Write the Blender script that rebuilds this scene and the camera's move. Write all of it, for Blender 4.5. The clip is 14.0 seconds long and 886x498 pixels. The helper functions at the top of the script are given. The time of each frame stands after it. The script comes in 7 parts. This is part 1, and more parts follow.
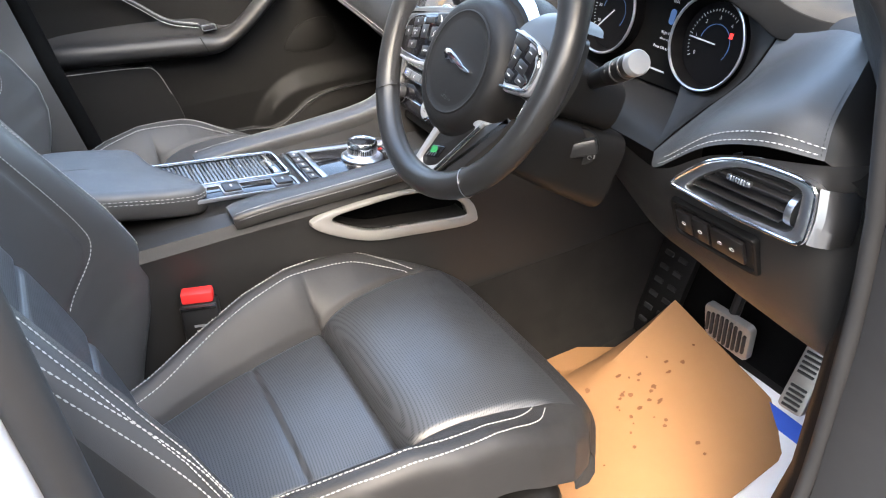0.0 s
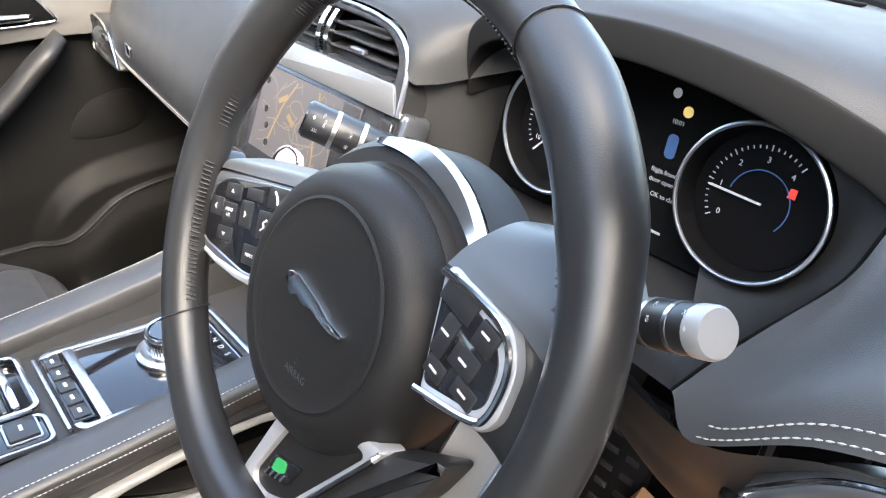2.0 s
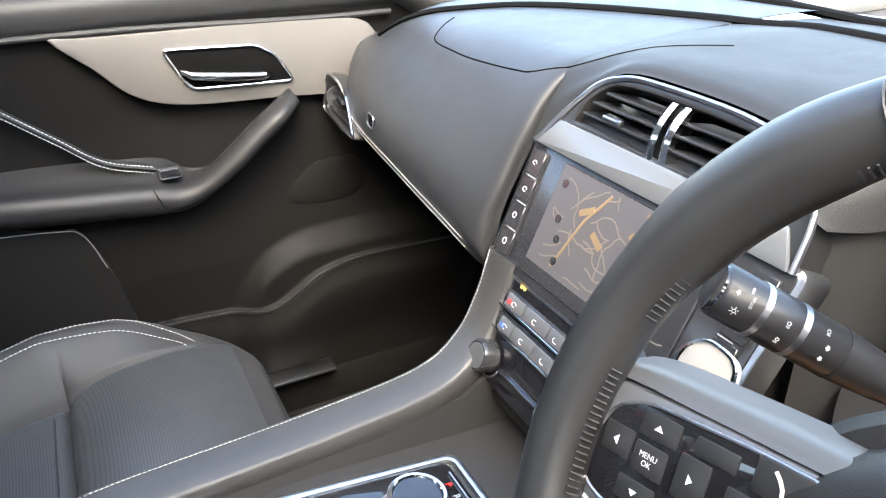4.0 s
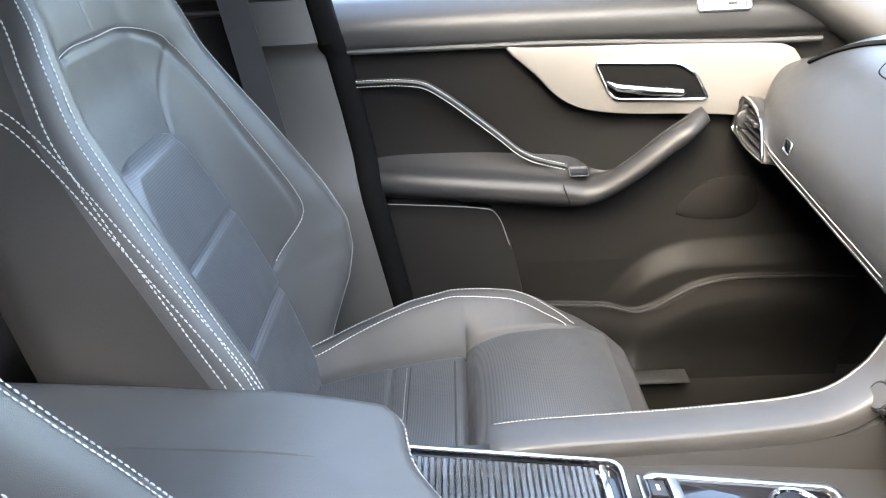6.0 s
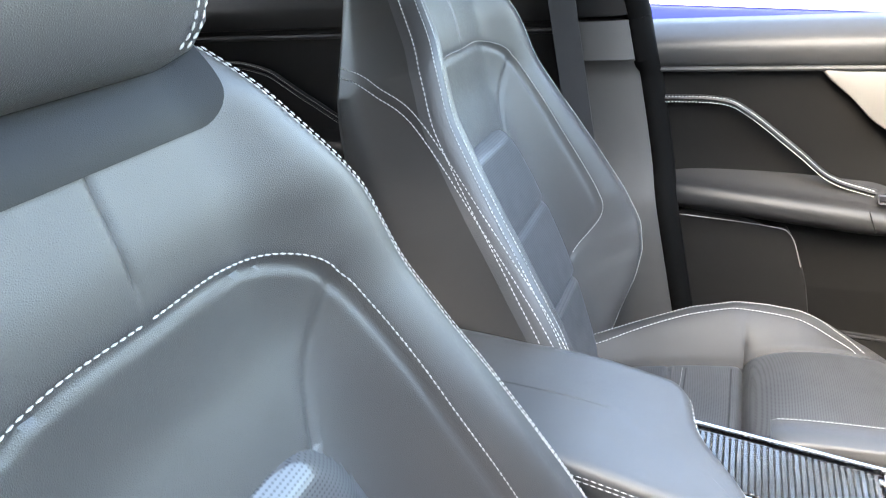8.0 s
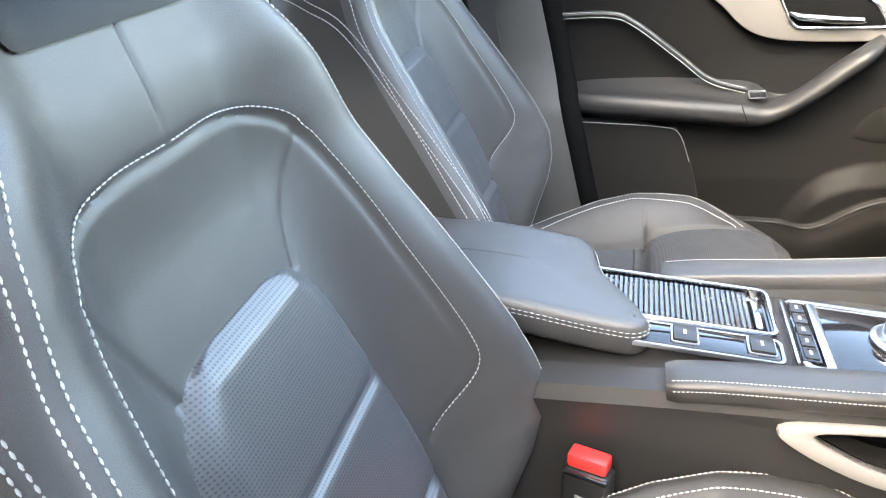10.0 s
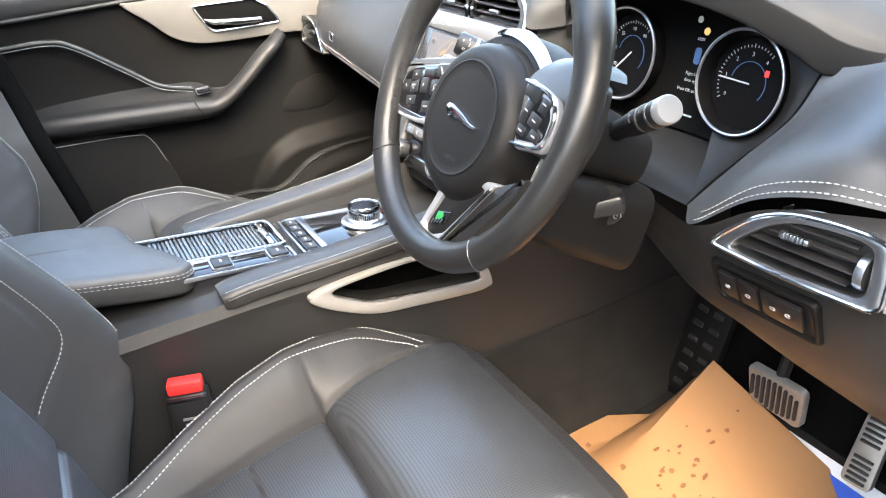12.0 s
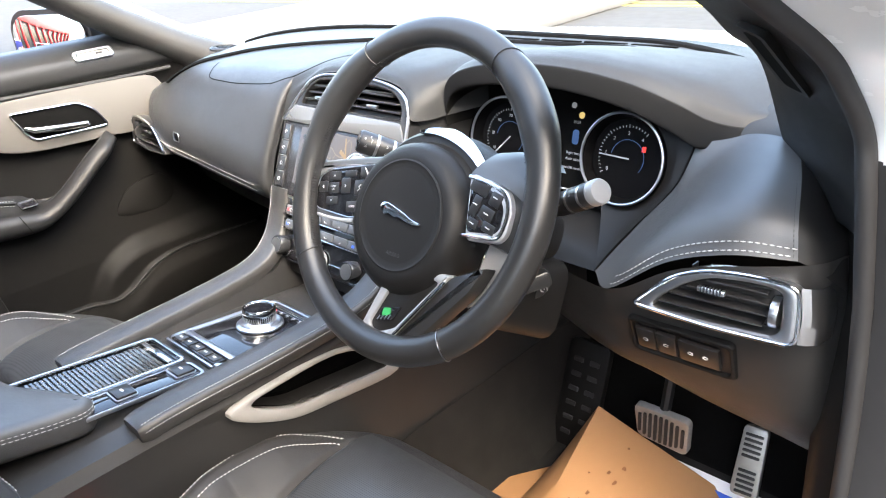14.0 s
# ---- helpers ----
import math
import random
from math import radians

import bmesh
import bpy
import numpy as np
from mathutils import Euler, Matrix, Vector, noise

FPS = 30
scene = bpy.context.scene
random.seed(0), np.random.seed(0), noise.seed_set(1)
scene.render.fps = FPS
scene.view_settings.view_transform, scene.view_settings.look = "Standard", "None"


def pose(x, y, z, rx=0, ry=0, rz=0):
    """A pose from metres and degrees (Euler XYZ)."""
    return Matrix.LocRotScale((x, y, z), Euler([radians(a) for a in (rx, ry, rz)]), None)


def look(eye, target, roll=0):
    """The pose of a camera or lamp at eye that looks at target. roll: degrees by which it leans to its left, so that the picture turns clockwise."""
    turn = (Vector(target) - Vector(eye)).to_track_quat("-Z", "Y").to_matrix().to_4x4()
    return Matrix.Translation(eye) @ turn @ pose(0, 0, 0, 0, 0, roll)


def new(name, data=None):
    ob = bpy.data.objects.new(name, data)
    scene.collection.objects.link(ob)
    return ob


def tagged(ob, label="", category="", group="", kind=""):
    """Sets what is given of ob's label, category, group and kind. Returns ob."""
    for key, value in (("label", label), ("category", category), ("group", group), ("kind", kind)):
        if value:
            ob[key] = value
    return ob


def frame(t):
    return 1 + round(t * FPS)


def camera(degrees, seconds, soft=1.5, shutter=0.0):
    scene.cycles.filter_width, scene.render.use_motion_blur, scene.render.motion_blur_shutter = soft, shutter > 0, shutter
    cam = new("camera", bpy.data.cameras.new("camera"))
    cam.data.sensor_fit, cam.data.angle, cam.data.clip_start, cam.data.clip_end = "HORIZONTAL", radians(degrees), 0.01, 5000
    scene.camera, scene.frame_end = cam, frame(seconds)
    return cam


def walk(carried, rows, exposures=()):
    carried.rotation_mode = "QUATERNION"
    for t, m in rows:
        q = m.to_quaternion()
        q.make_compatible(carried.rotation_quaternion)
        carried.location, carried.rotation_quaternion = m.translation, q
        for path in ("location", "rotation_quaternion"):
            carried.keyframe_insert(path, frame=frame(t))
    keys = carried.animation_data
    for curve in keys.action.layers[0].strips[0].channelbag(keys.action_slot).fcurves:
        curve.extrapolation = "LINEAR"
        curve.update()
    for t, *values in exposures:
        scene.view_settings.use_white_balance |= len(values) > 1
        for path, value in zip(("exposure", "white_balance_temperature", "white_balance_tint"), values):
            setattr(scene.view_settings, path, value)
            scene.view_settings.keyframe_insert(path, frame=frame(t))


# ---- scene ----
cam = camera(61.3, 14.0, soft=1.1)
PATH = [
    (0, (1.116, -0.365, 1.354), (-0.392, 0.399, 0.286), -3.5),
    (0.5, (1.008, -0.292, 1.342), (-0.4, 0.604, 0.24), -4.0),
    (1, (0.863, -0.247, 1.343), (-0.478, 0.743, 0.239), -3.5),
    (1.5, (0.782, -0.187, 1.335), (-0.542, 0.856, 0.258), -2.3),
    (2, (0.686, -0.111, 1.316), (-0.647, 0.948, 0.266), -1.5),
    (2.2, (0.648, -0.1, 1.314), (-0.684, 0.963, 0.267), -1.1),
    (2.5, (0.595, -0.099, 1.305), (-0.754, 0.967, 0.283), -0.5),
    (3, (0.495, -0.104, 1.306), (-0.91, 0.921, 0.319), -0.8),
    (3.5, (0.441, -0.109, 1.305), (-1.04, 0.84, 0.352), -0.7),
    (4, (0.427, -0.126, 1.3), (-1.16, 0.664, 0.374), -1.0),
    (4.1, (0.424, -0.12, 1.291), (-1.194, 0.62, 0.378), -1.2),
    (6.3, (0.513, -0.235, 1.336), (-1.292, -0.41, 0.493), -3.6),
    (6.4, (0.52, -0.236, 1.338), (-1.286, -0.455, 0.508), -3.8),
    (6.5, (0.522, -0.24, 1.344), (-1.279, -0.495, 0.513), -3.9),
    (7, (0.545, -0.25, 1.362), (-1.234, -0.694, 0.564), -4.4),
    (7.5, (0.579, -0.252, 1.354), (-1.154, -0.895, 0.59), -4.6),
    (7.7, (0.601, -0.269, 1.358), (-1.106, -0.957, 0.577), -4.1),
    (9.8, (0.751, -0.222, 1.32), (-0.911, -0.893, 0.433), -6.3),
    (10, (0.785, -0.238, 1.323), (-0.928, -0.74, 0.42), -6.3),
    (10.5, (0.874, -0.252, 1.324), (-0.891, -0.348, 0.39), -6.9),
    (11, (0.983, -0.257, 1.312), (-0.76, -0.03, 0.357), -7.6),
    (11.3, (1.037, -0.264, 1.312), (-0.67, 0.132, 0.347), -7.6),
    (11.5, (1.05, -0.271, 1.314), (-0.619, 0.254, 0.345), -7.2),
    (12, (1.024, -0.309, 1.326), (-0.556, 0.458, 0.368), -6.5),
    (12.5, (0.944, -0.39, 1.351), (-0.545, 0.57, 0.424), -5.8),
    (13, (0.926, -0.429, 1.37), (-0.501, 0.656, 0.483), -5.5),
    (13.2, (0.92, -0.432, 1.376), (-0.484, 0.694, 0.503), -5.5),
    (13.5, (0.916, -0.441, 1.377), (-0.458, 0.733, 0.519), -5.5),
    (14, (0.935, -0.438, 1.373), (-0.369, 0.822, 0.528), -5.7),
]
walk(cam, [(t, look(eye, target, roll)) for t, eye, target, roll in PATH],
     exposures=[(0.0, 3.87, 7000, 7), (0.6, 3.96, 7000, 7), (2.0, 3.87, 6950, 7), (3.2, 3.70, 6850, 6), (4.1, 3.66, 6800, 6), (6.5, 4.55, 7300, 6), (7.5, 4.6, 7300, 6), (10.0, 4.5, 7400, 6), (11.0, 4.28, 7200, 6), (12.0, 4.2, 7250, 6), (14.0, 3.86, 7050, 7)])

# ---- world and light: a bright overcast day ----
world = bpy.data.worlds.new("world")
scene.world = world
world.use_nodes = True
wn = world.node_tree
sky = wn.nodes.new("ShaderNodeTexSky")
sky.sky_type, sky.sun_disc = "NISHITA", False
sky.sun_elevation, sky.sun_rotation = radians(50), radians(115)
sky.air_density, sky.dust_density, sky.ozone_density = 1.0, 3.0, 1.0
wn.links.new(sky.outputs[0], wn.nodes["Background"].inputs[0])
wn.nodes["Background"].inputs[1].default_value = 0.145
sun = new("sun", bpy.data.lights.new("sun", "SUN"))
sun.data.energy, sun.data.angle, sun.data.color = 0.10, radians(110), (1.0, 0.97, 0.93)
sun.matrix_world = look((2.2, -0.6, 4.2), (0, 0, 0.8))
scene.view_settings.exposure = 3.6


# ---- materials ----
def material(name, colour, rough=0.5, metal=0.0, vary=0.12, vscale=6.0, grain=0.0, gscale=400.0, grain_kind="VORONOI",
             rvary=0.1, coat=0.0, coat_rough=0.05, spec=0.5, second=None, sscale=30.0, emit=None, power=0.0):
    """A surface with colour and gloss that vary at two scales, and a fine relief."""
    m = bpy.data.materials.new(name)
    m.use_nodes = True
    nt = m.node_tree
    b = nt.nodes["Principled BSDF"]
    co = nt.nodes.new("ShaderNodeTexCoord")
    n1 = nt.nodes.new("ShaderNodeTexNoise")
    n1.inputs["Scale"].default_value, n1.inputs["Detail"].default_value = vscale, 6
    nt.links.new(co.outputs["Object"], n1.inputs["Vector"])
    ramp = nt.nodes.new("ShaderNodeMix")
    ramp.data_type = "RGBA"
    c2 = second or tuple(c * (1 + 2 * vary) for c in colour)
    c1 = tuple(c * (1 - vary) for c in colour) if not second else colour
    ramp.inputs[6].default_value, ramp.inputs[7].default_value = (*c1, 1), (*c2, 1)
    nt.links.new(n1.outputs[0], ramp.inputs[0])
    n2 = nt.nodes.new("ShaderNodeTexNoise")
    n2.inputs["Scale"].default_value, n2.inputs["Detail"].default_value = sscale, 4
    nt.links.new(co.outputs["Object"], n2.inputs["Vector"])
    nt.links.new(ramp.outputs[2], b.inputs["Base Color"])
    rr = nt.nodes.new("ShaderNodeMapRange")
    rr.inputs[3].default_value, rr.inputs[4].default_value = max(0.02, rough - rvary), min(1.0, rough + rvary)
    nt.links.new(n2.outputs[0], rr.inputs[0])
    nt.links.new(rr.outputs[0], b.inputs["Roughness"])
    b.inputs["Metallic"].default_value = metal
    b.inputs["Specular IOR Level"].default_value = spec
    b.inputs["Coat Weight"].default_value = coat
    b.inputs["Coat Roughness"].default_value = coat_rough
    if emit:
        b.inputs["Emission Color"].default_value, b.inputs["Emission Strength"].default_value = (*emit, 1), power
    if grain:
        if grain_kind == "VORONOI":
            g = nt.nodes.new("ShaderNodeTexVoronoi")
            g.feature = "DISTANCE_TO_EDGE"
        else:
            g = nt.nodes.new("ShaderNodeTexNoise")
            g.inputs["Detail"].default_value = 8
        g.inputs["Scale"].default_value = gscale
        nt.links.new(co.outputs["Object"], g.inputs["Vector"])
        bump = nt.nodes.new("ShaderNodeBump")
        bump.inputs["Strength"].default_value, bump.inputs["Distance"].default_value = grain, 0.0006
        nt.links.new(g.outputs[0], bump.inputs["Height"])
        nt.links.new(bump.outputs[0], b.inputs["Normal"])
    return m


def ribbed(name, colour, rough, pitch):
    """Perforated ribbed leather: fine ribs across the panel, with rows of small holes, along the mesh's own flat coordinates."""
    m = material(name, colour, rough, grain=0, vary=0.25)
    nt = m.node_tree
    b = nt.nodes["Principled BSDF"]
    co = nt.nodes.new("ShaderNodeAttribute")
    co.attribute_name = "pat"
    w = nt.nodes.new("ShaderNodeTexWave")
    w.wave_type, w.bands_direction, w.wave_profile = "BANDS", "Y", "SIN"
    w.inputs["Scale"].default_value = 6.2832 / (20 * pitch)
    nt.links.new(co.outputs["Vector"], w.inputs["Vector"])
    v = nt.nodes.new("ShaderNodeTexVoronoi")
    v.voronoi_dimensions = "2D"
    v.inputs["Scale"].default_value, v.inputs["Randomness"].default_value = 1 / pitch, 0.0
    nt.links.new(co.outputs["Vector"], v.inputs["Vector"])
    hole = nt.nodes.new("ShaderNodeMapRange")
    hole.inputs[1].default_value, hole.inputs[2].default_value, hole.inputs[3].default_value = 0.16, 0.34, 0.66
    nt.links.new(v.outputs[0], hole.inputs[0])
    groove = nt.nodes.new("ShaderNodeMapRange")
    groove.inputs[1].default_value, groove.inputs[2].default_value, groove.inputs[3].default_value = 0.0, 0.45, 0.92
    nt.links.new(w.outputs[1], groove.inputs[0])
    dark = nt.nodes.new("ShaderNodeMath")
    dark.operation = "MULTIPLY"
    nt.links.new(hole.outputs[0], dark.inputs[0])
    nt.links.new(groove.outputs[0], dark.inputs[1])
    mul = nt.nodes.new("ShaderNodeMix")
    mul.data_type, mul.blend_type = "RGBA", "MULTIPLY"
    mul.inputs[0].default_value = 1.0
    nt.links.new(b.inputs["Base Color"].links[0].from_socket, mul.inputs[6])
    nt.links.new(dark.outputs[0], mul.inputs[7])
    nt.links.new(mul.outputs[2], b.inputs["Base Color"])
    nt.links.new(dark.outputs[0], b.inputs["Specular IOR Level"])
    bump = nt.nodes.new("ShaderNodeBump")
    bump.inputs["Strength"].default_value, bump.inputs["Distance"].default_value = 0.07, 0.0008
    nt.links.new(w.outputs[1], bump.inputs["Height"])
    b2 = nt.nodes.new("ShaderNodeBump")
    b2.inputs["Strength"].default_value, b2.inputs["Distance"].default_value = 0.11, 0.0008
    nt.links.new(hole.outputs[0], b2.inputs["Height"])
    nt.links.new(bump.outputs[0], b2.inputs["Normal"])
    nt.links.new(b2.outputs[0], b.inputs["Normal"])
    return m


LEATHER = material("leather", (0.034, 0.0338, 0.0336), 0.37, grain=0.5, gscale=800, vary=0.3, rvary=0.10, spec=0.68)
# same leather for the cushions, darker and duller to hold their shade
LEATHER_SHADED = material("leather_shaded", (0.024, 0.0235, 0.0235), 0.45, grain=0.5, gscale=800, vary=0.3, rvary=0.10, spec=0.38)
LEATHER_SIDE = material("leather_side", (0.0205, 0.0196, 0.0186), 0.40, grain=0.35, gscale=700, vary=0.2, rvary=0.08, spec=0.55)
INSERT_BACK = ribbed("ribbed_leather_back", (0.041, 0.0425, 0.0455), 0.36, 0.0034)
# cushion copy of the ribbed leather, with the shade put into its colour
INSERT_SHADED = ribbed("ribbed_leather_shaded", (0.025, 0.0262, 0.028), 0.42, 0.0034)
DASH = material("dash_soft", (0.0145, 0.0147, 0.0150), 0.40, grain=0.35, gscale=700, vary=0.18, rvary=0.07, spec=0.44)
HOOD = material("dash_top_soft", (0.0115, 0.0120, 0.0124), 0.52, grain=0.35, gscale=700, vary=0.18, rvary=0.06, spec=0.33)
PLASTIC = material("plastic_black", (0.0066, 0.0063, 0.0061), 0.46, grain=0.3, gscale=800, vary=0.15, rvary=0.07, spec=0.22)
PLASTIC_WARM = material("plastic_lower", (0.0165, 0.0161, 0.0158), 0.43, grain=0.35, gscale=700, vary=0.15, rvary=0.07, spec=0.42)
PLASTIC_SMOOTH = material("plastic_smooth", (0.011, 0.011, 0.0115), 0.33, vary=0.1, rvary=0.03)
WHEEL_LEATHER = material("wheel_leather", (0.0105, 0.0104, 0.0104), 0.34, grain=0.12, gscale=900, vary=0.12, rvary=0.07, spec=0.55)
GLOSS = material("gloss_black", (0.006, 0.006, 0.007), 0.06, vary=0.05, rvary=0.02, coat=0.4)
# near-black: painted shade in recesses, slots and throats; also black seals and joints
VOID = material("shade_and_seal_black", (0.003, 0.003, 0.003), 0.8, vary=0.1, spec=0.04)
LIPSHADE = material("hood_lip_shade", (0.005, 0.005, 0.0051), 0.6, vary=0.1, spec=0.12)
CHROME = material("chrome", (0.72, 0.73, 0.75), 0.12, 1.0, vary=0.01, rvary=0.01)
SATIN = material("satin_chrome", (0.55, 0.56, 0.58), 0.28, 1.0, vary=0.02, rvary=0.015)
SPOKE = material("spoke_silver", (0.34, 0.35, 0.365), 0.34, 0.55, vary=0.03, rvary=0.02)
SILVER = material("silver_trim", (0.31, 0.30, 0.285), 0.38, 0.35, vary=0.05, grain=0.1, gscale=900)
DOORTRIM = material("champagne_trim", (0.110, 0.104, 0.096), 0.40, 0.25, vary=0.04, rvary=0.03)
CARPET = material("carpet", (0.007, 0.0068, 0.0068), 0.95, vary=0.5, vscale=14, grain=1.0, gscale=900, grain_kind="NOISE", second=(0.024, 0.023, 0.022), spec=0.08)
PAPER = material("brown_paper", (0.275, 0.138, 0.058), 0.75, vary=0.08, second=(0.31, 0.162, 0.070), grain=0.15, gscale=60, grain_kind="NOISE")
WHITEPAPER = material("white_paper", (0.8, 0.8, 0.82), 0.6, vary=0.02)
BLUE = material("blue_print", (0.02, 0.08, 0.45), 0.5, vary=0.05)
THREAD = material("thread", (0.36, 0.36, 0.345), 0.8, vary=0.15, vscale=300)
RED = material("red_plastic", (0.75, 0.03, 0.03), 0.35, vary=0.05)
WHITE = material("white_print", (0.42, 0.42, 0.42), 0.5, vary=0.02)
BODY = material("white_paint", (0.80, 0.80, 0.80), 0.25, vary=0.02, coat=0.6)
RUBBER = material("rubber", (0.016, 0.016, 0.017), 0.6, vary=0.15)
ASPHALT = material("asphalt", (0.050, 0.046, 0.040), 0.85, vary=0.3, vscale=0.6, grain=0.6, gscale=60, grain_kind="NOISE", second=(0.075, 0.069, 0.060), sscale=8)
PILLARGREY = material("pillar_trim_grey", (0.040, 0.0388, 0.037), 0.55, grain=0.3, gscale=900, vary=0.1, spec=0.35)
ROOFCLOTH = material("headliner", (0.35, 0.34, 0.32), 0.9, vary=0.05)


# ---- mesh tools ----
from mathutils.bvhtree import BVHTree

V = Vector


def part(name, bm, mat, parent=None, label="", sharp=40, world_space=True):
    """Links bm as one mesh object, under parent if given."""
    me = bpy.data.meshes.new(name)
    bmesh.ops.recalc_face_normals(bm, faces=bm.faces)
    bm.to_mesh(me)
    bm.free()
    me.materials.append(mat)
    me.polygons.foreach_set("use_smooth", [True] * len(me.polygons))
    me.set_sharp_from_angle(angle=radians(sharp))
    ob = new(name, me)
    if parent:
        ob.parent = parent
        ob.matrix_parent_inverse = Matrix.Translation(-parent.location)
    if label:
        tagged(ob, label)
    return ob


def thing(name, label, category, group="", kind="", at=(0, 0, 0)):
    e = new(name)
    e.empty_display_size = 0.05
    e.location = at
    return tagged(e, label, category, group, kind)


def spline(pts, n=8, closed=False):
    """A smooth line through the points, n steps between each two."""
    pts = [V(p) for p in pts]
    k = len(pts)
    out = []
    for i in range(k if closed else k - 1):
        if closed:
            a, b, c, d = (pts[(i + j) % k] for j in (-1, 0, 1, 2))
        else:
            b, c = pts[i], pts[i + 1]
            a = pts[i - 1] if i else b * 2 - c
            d = pts[i + 2] if i + 2 < k else c * 2 - b
        for j in range(n):
            t = j / n
            out.append(0.5 * ((2 * b) + (c - a) * t + (2 * a - 5 * b + 4 * c - d) * t * t + (3 * b - a - 3 * c + d) * t ** 3))
    if not closed:
        out.append(pts[-1])
    return out


def grid(rows, close_u=False, close_v=False, bm=None):
    """A sheet through rows of points."""
    bm = bm or bmesh.new()
    vs = [[bm.verts.new(p) for p in r] for r in rows]
    nv, nu = len(vs), len(vs[0])
    for j in range(nv if close_v else nv - 1):
        for i in range(nu if close_u else nu - 1):
            bm.faces.new((vs[j][i], vs[j][(i + 1) % nu], vs[(j + 1) % nv][(i + 1) % nu], vs[(j + 1) % nv][i]))
    return bm, vs


def loft(rows, caps=True, bm=None):
    """A closed body through closed sections."""
    bm, vs = grid(rows, close_u=True, bm=bm)
    if caps:
        bm.faces.new(vs[0][::-1])
        bm.faces.new(vs[-1])
    return bm


def tube(pts, r, seg=8, closed=False, squash=1.0, up=(0, 0, 1), bm=None):
    """A round bar along a line; r may be one number or one for each point."""
    pts = [V(p) for p in pts]
    k = len(pts)
    rows = []
    prev = V(up)
    for i, p in enumerate(pts):
        a = pts[(i - 1) % k] if closed or i else p
        b = pts[(i + 1) % k] if closed or i < k - 1 else p
        d = (b - a).normalized()
        side = d.cross(prev)
        side = side.normalized() if side.length > 1e-6 else d.orthogonal().normalized()
        top = side.cross(d).normalized()
        prev = top
        rr = r[i] if isinstance(r, (list, tuple)) else r
        rows.append([p + side * rr * math.cos(2 * math.pi * j / seg) + top * rr * squash * math.sin(2 * math.pi * j / seg) for j in range(seg)])
    if closed:
        return grid(rows, close_u=True, close_v=True, bm=bm)[0]
    return loft(rows, bm=bm)


def plate(outline, depth, m, bevel=0.0, hole=None, bm=None):
    """A plate from an outline (x, y) in the plane of m, front at z = 0, going back by depth; rounded front edge; an open hole if given."""
    bm = bm or bmesh.new()
    n = len(outline)
    area = sum(outline[i][0] * outline[(i + 1) % n][1] - outline[(i + 1) % n][0] * outline[i][1] for i in range(n))
    if area < 0:
        outline = outline[::-1]

    def ring(pts, inset, z):
        out = []
        k = len(pts)
        for i in range(k):
            a, b, c = V((*pts[i - 1], 0)), V((*pts[i], 0)), V((*pts[(i + 1) % k], 0))
            e, f = b - a, c - b
            nn = V((-(e.y + f.y), e.x + f.x, 0))
            nn = nn.normalized() if nn.length > 1e-9 else V((0, 0, 0))
            out.append(bm.verts.new(m @ (b + nn * inset + V((0, 0, z)))))
        return out
    steps = [(0.0, -depth), (0.0, -bevel), (bevel * 0.3, -bevel * 0.3), (bevel, 0.0)] if bevel else [(0.0, -depth), (0.0, 0.0)]
    rings = [ring(outline, i, z) for i, z in steps]

    def join(a, b):
        k = len(a)
        for i in range(k):
            bm.faces.new((a[i], a[(i + 1) % k], b[(i + 1) % k], b[i]))
    for a, b in zip(rings, rings[1:]):
        join(a, b)
    if hole:
        k = len(hole)
        ha = sum(hole[i][0] * hole[(i + 1) % k][1] - hole[(i + 1) % k][0] * hole[i][1] for i in range(k))
        if ha < 0:
            hole = hole[::-1]
        hr = [ring(hole, -i, z) for i, z in steps[::-1]]
        for a, b in zip(hr, hr[1:]):
            join(a, b)
        join(rings[-1], hr[0])
        join(hr[-1], rings[0])
    else:
        bm.faces.new(rings[-1])
        bm.faces.new(rings[0][::-1])
    return bm


def box(size, m=Matrix(), bevel=0.0, seg=2, bm=None):
    """A block with rounded edges, centred on m."""
    b = bmesh.new()
    bmesh.ops.create_cube(b, size=1.0)
    bmesh.ops.scale(b, vec=size, verts=b.verts)
    if bevel:
        bmesh.ops.bevel(b, geom=b.edges[:], offset=bevel, segments=seg, profile=0.5, affect="EDGES")
    bmesh.ops.transform(b, matrix=m, verts=b.verts)
    if bm is None:
        return b
    me = bpy.data.meshes.new("t")
    b.to_mesh(me)
    b.free()
    bm.from_mesh(me)
    bpy.data.meshes.remove(me)
    return bm


def lathe(profile, m, seg=32, bm=None):
    """A turned body: profile of (radius, height)."""
    rows = [[m @ V((r * math.cos(2 * math.pi * j / seg), r * math.sin(2 * math.pi * j / seg), z)) for j in range(seg)] for r, z in profile]
    return loft(rows, bm=bm)


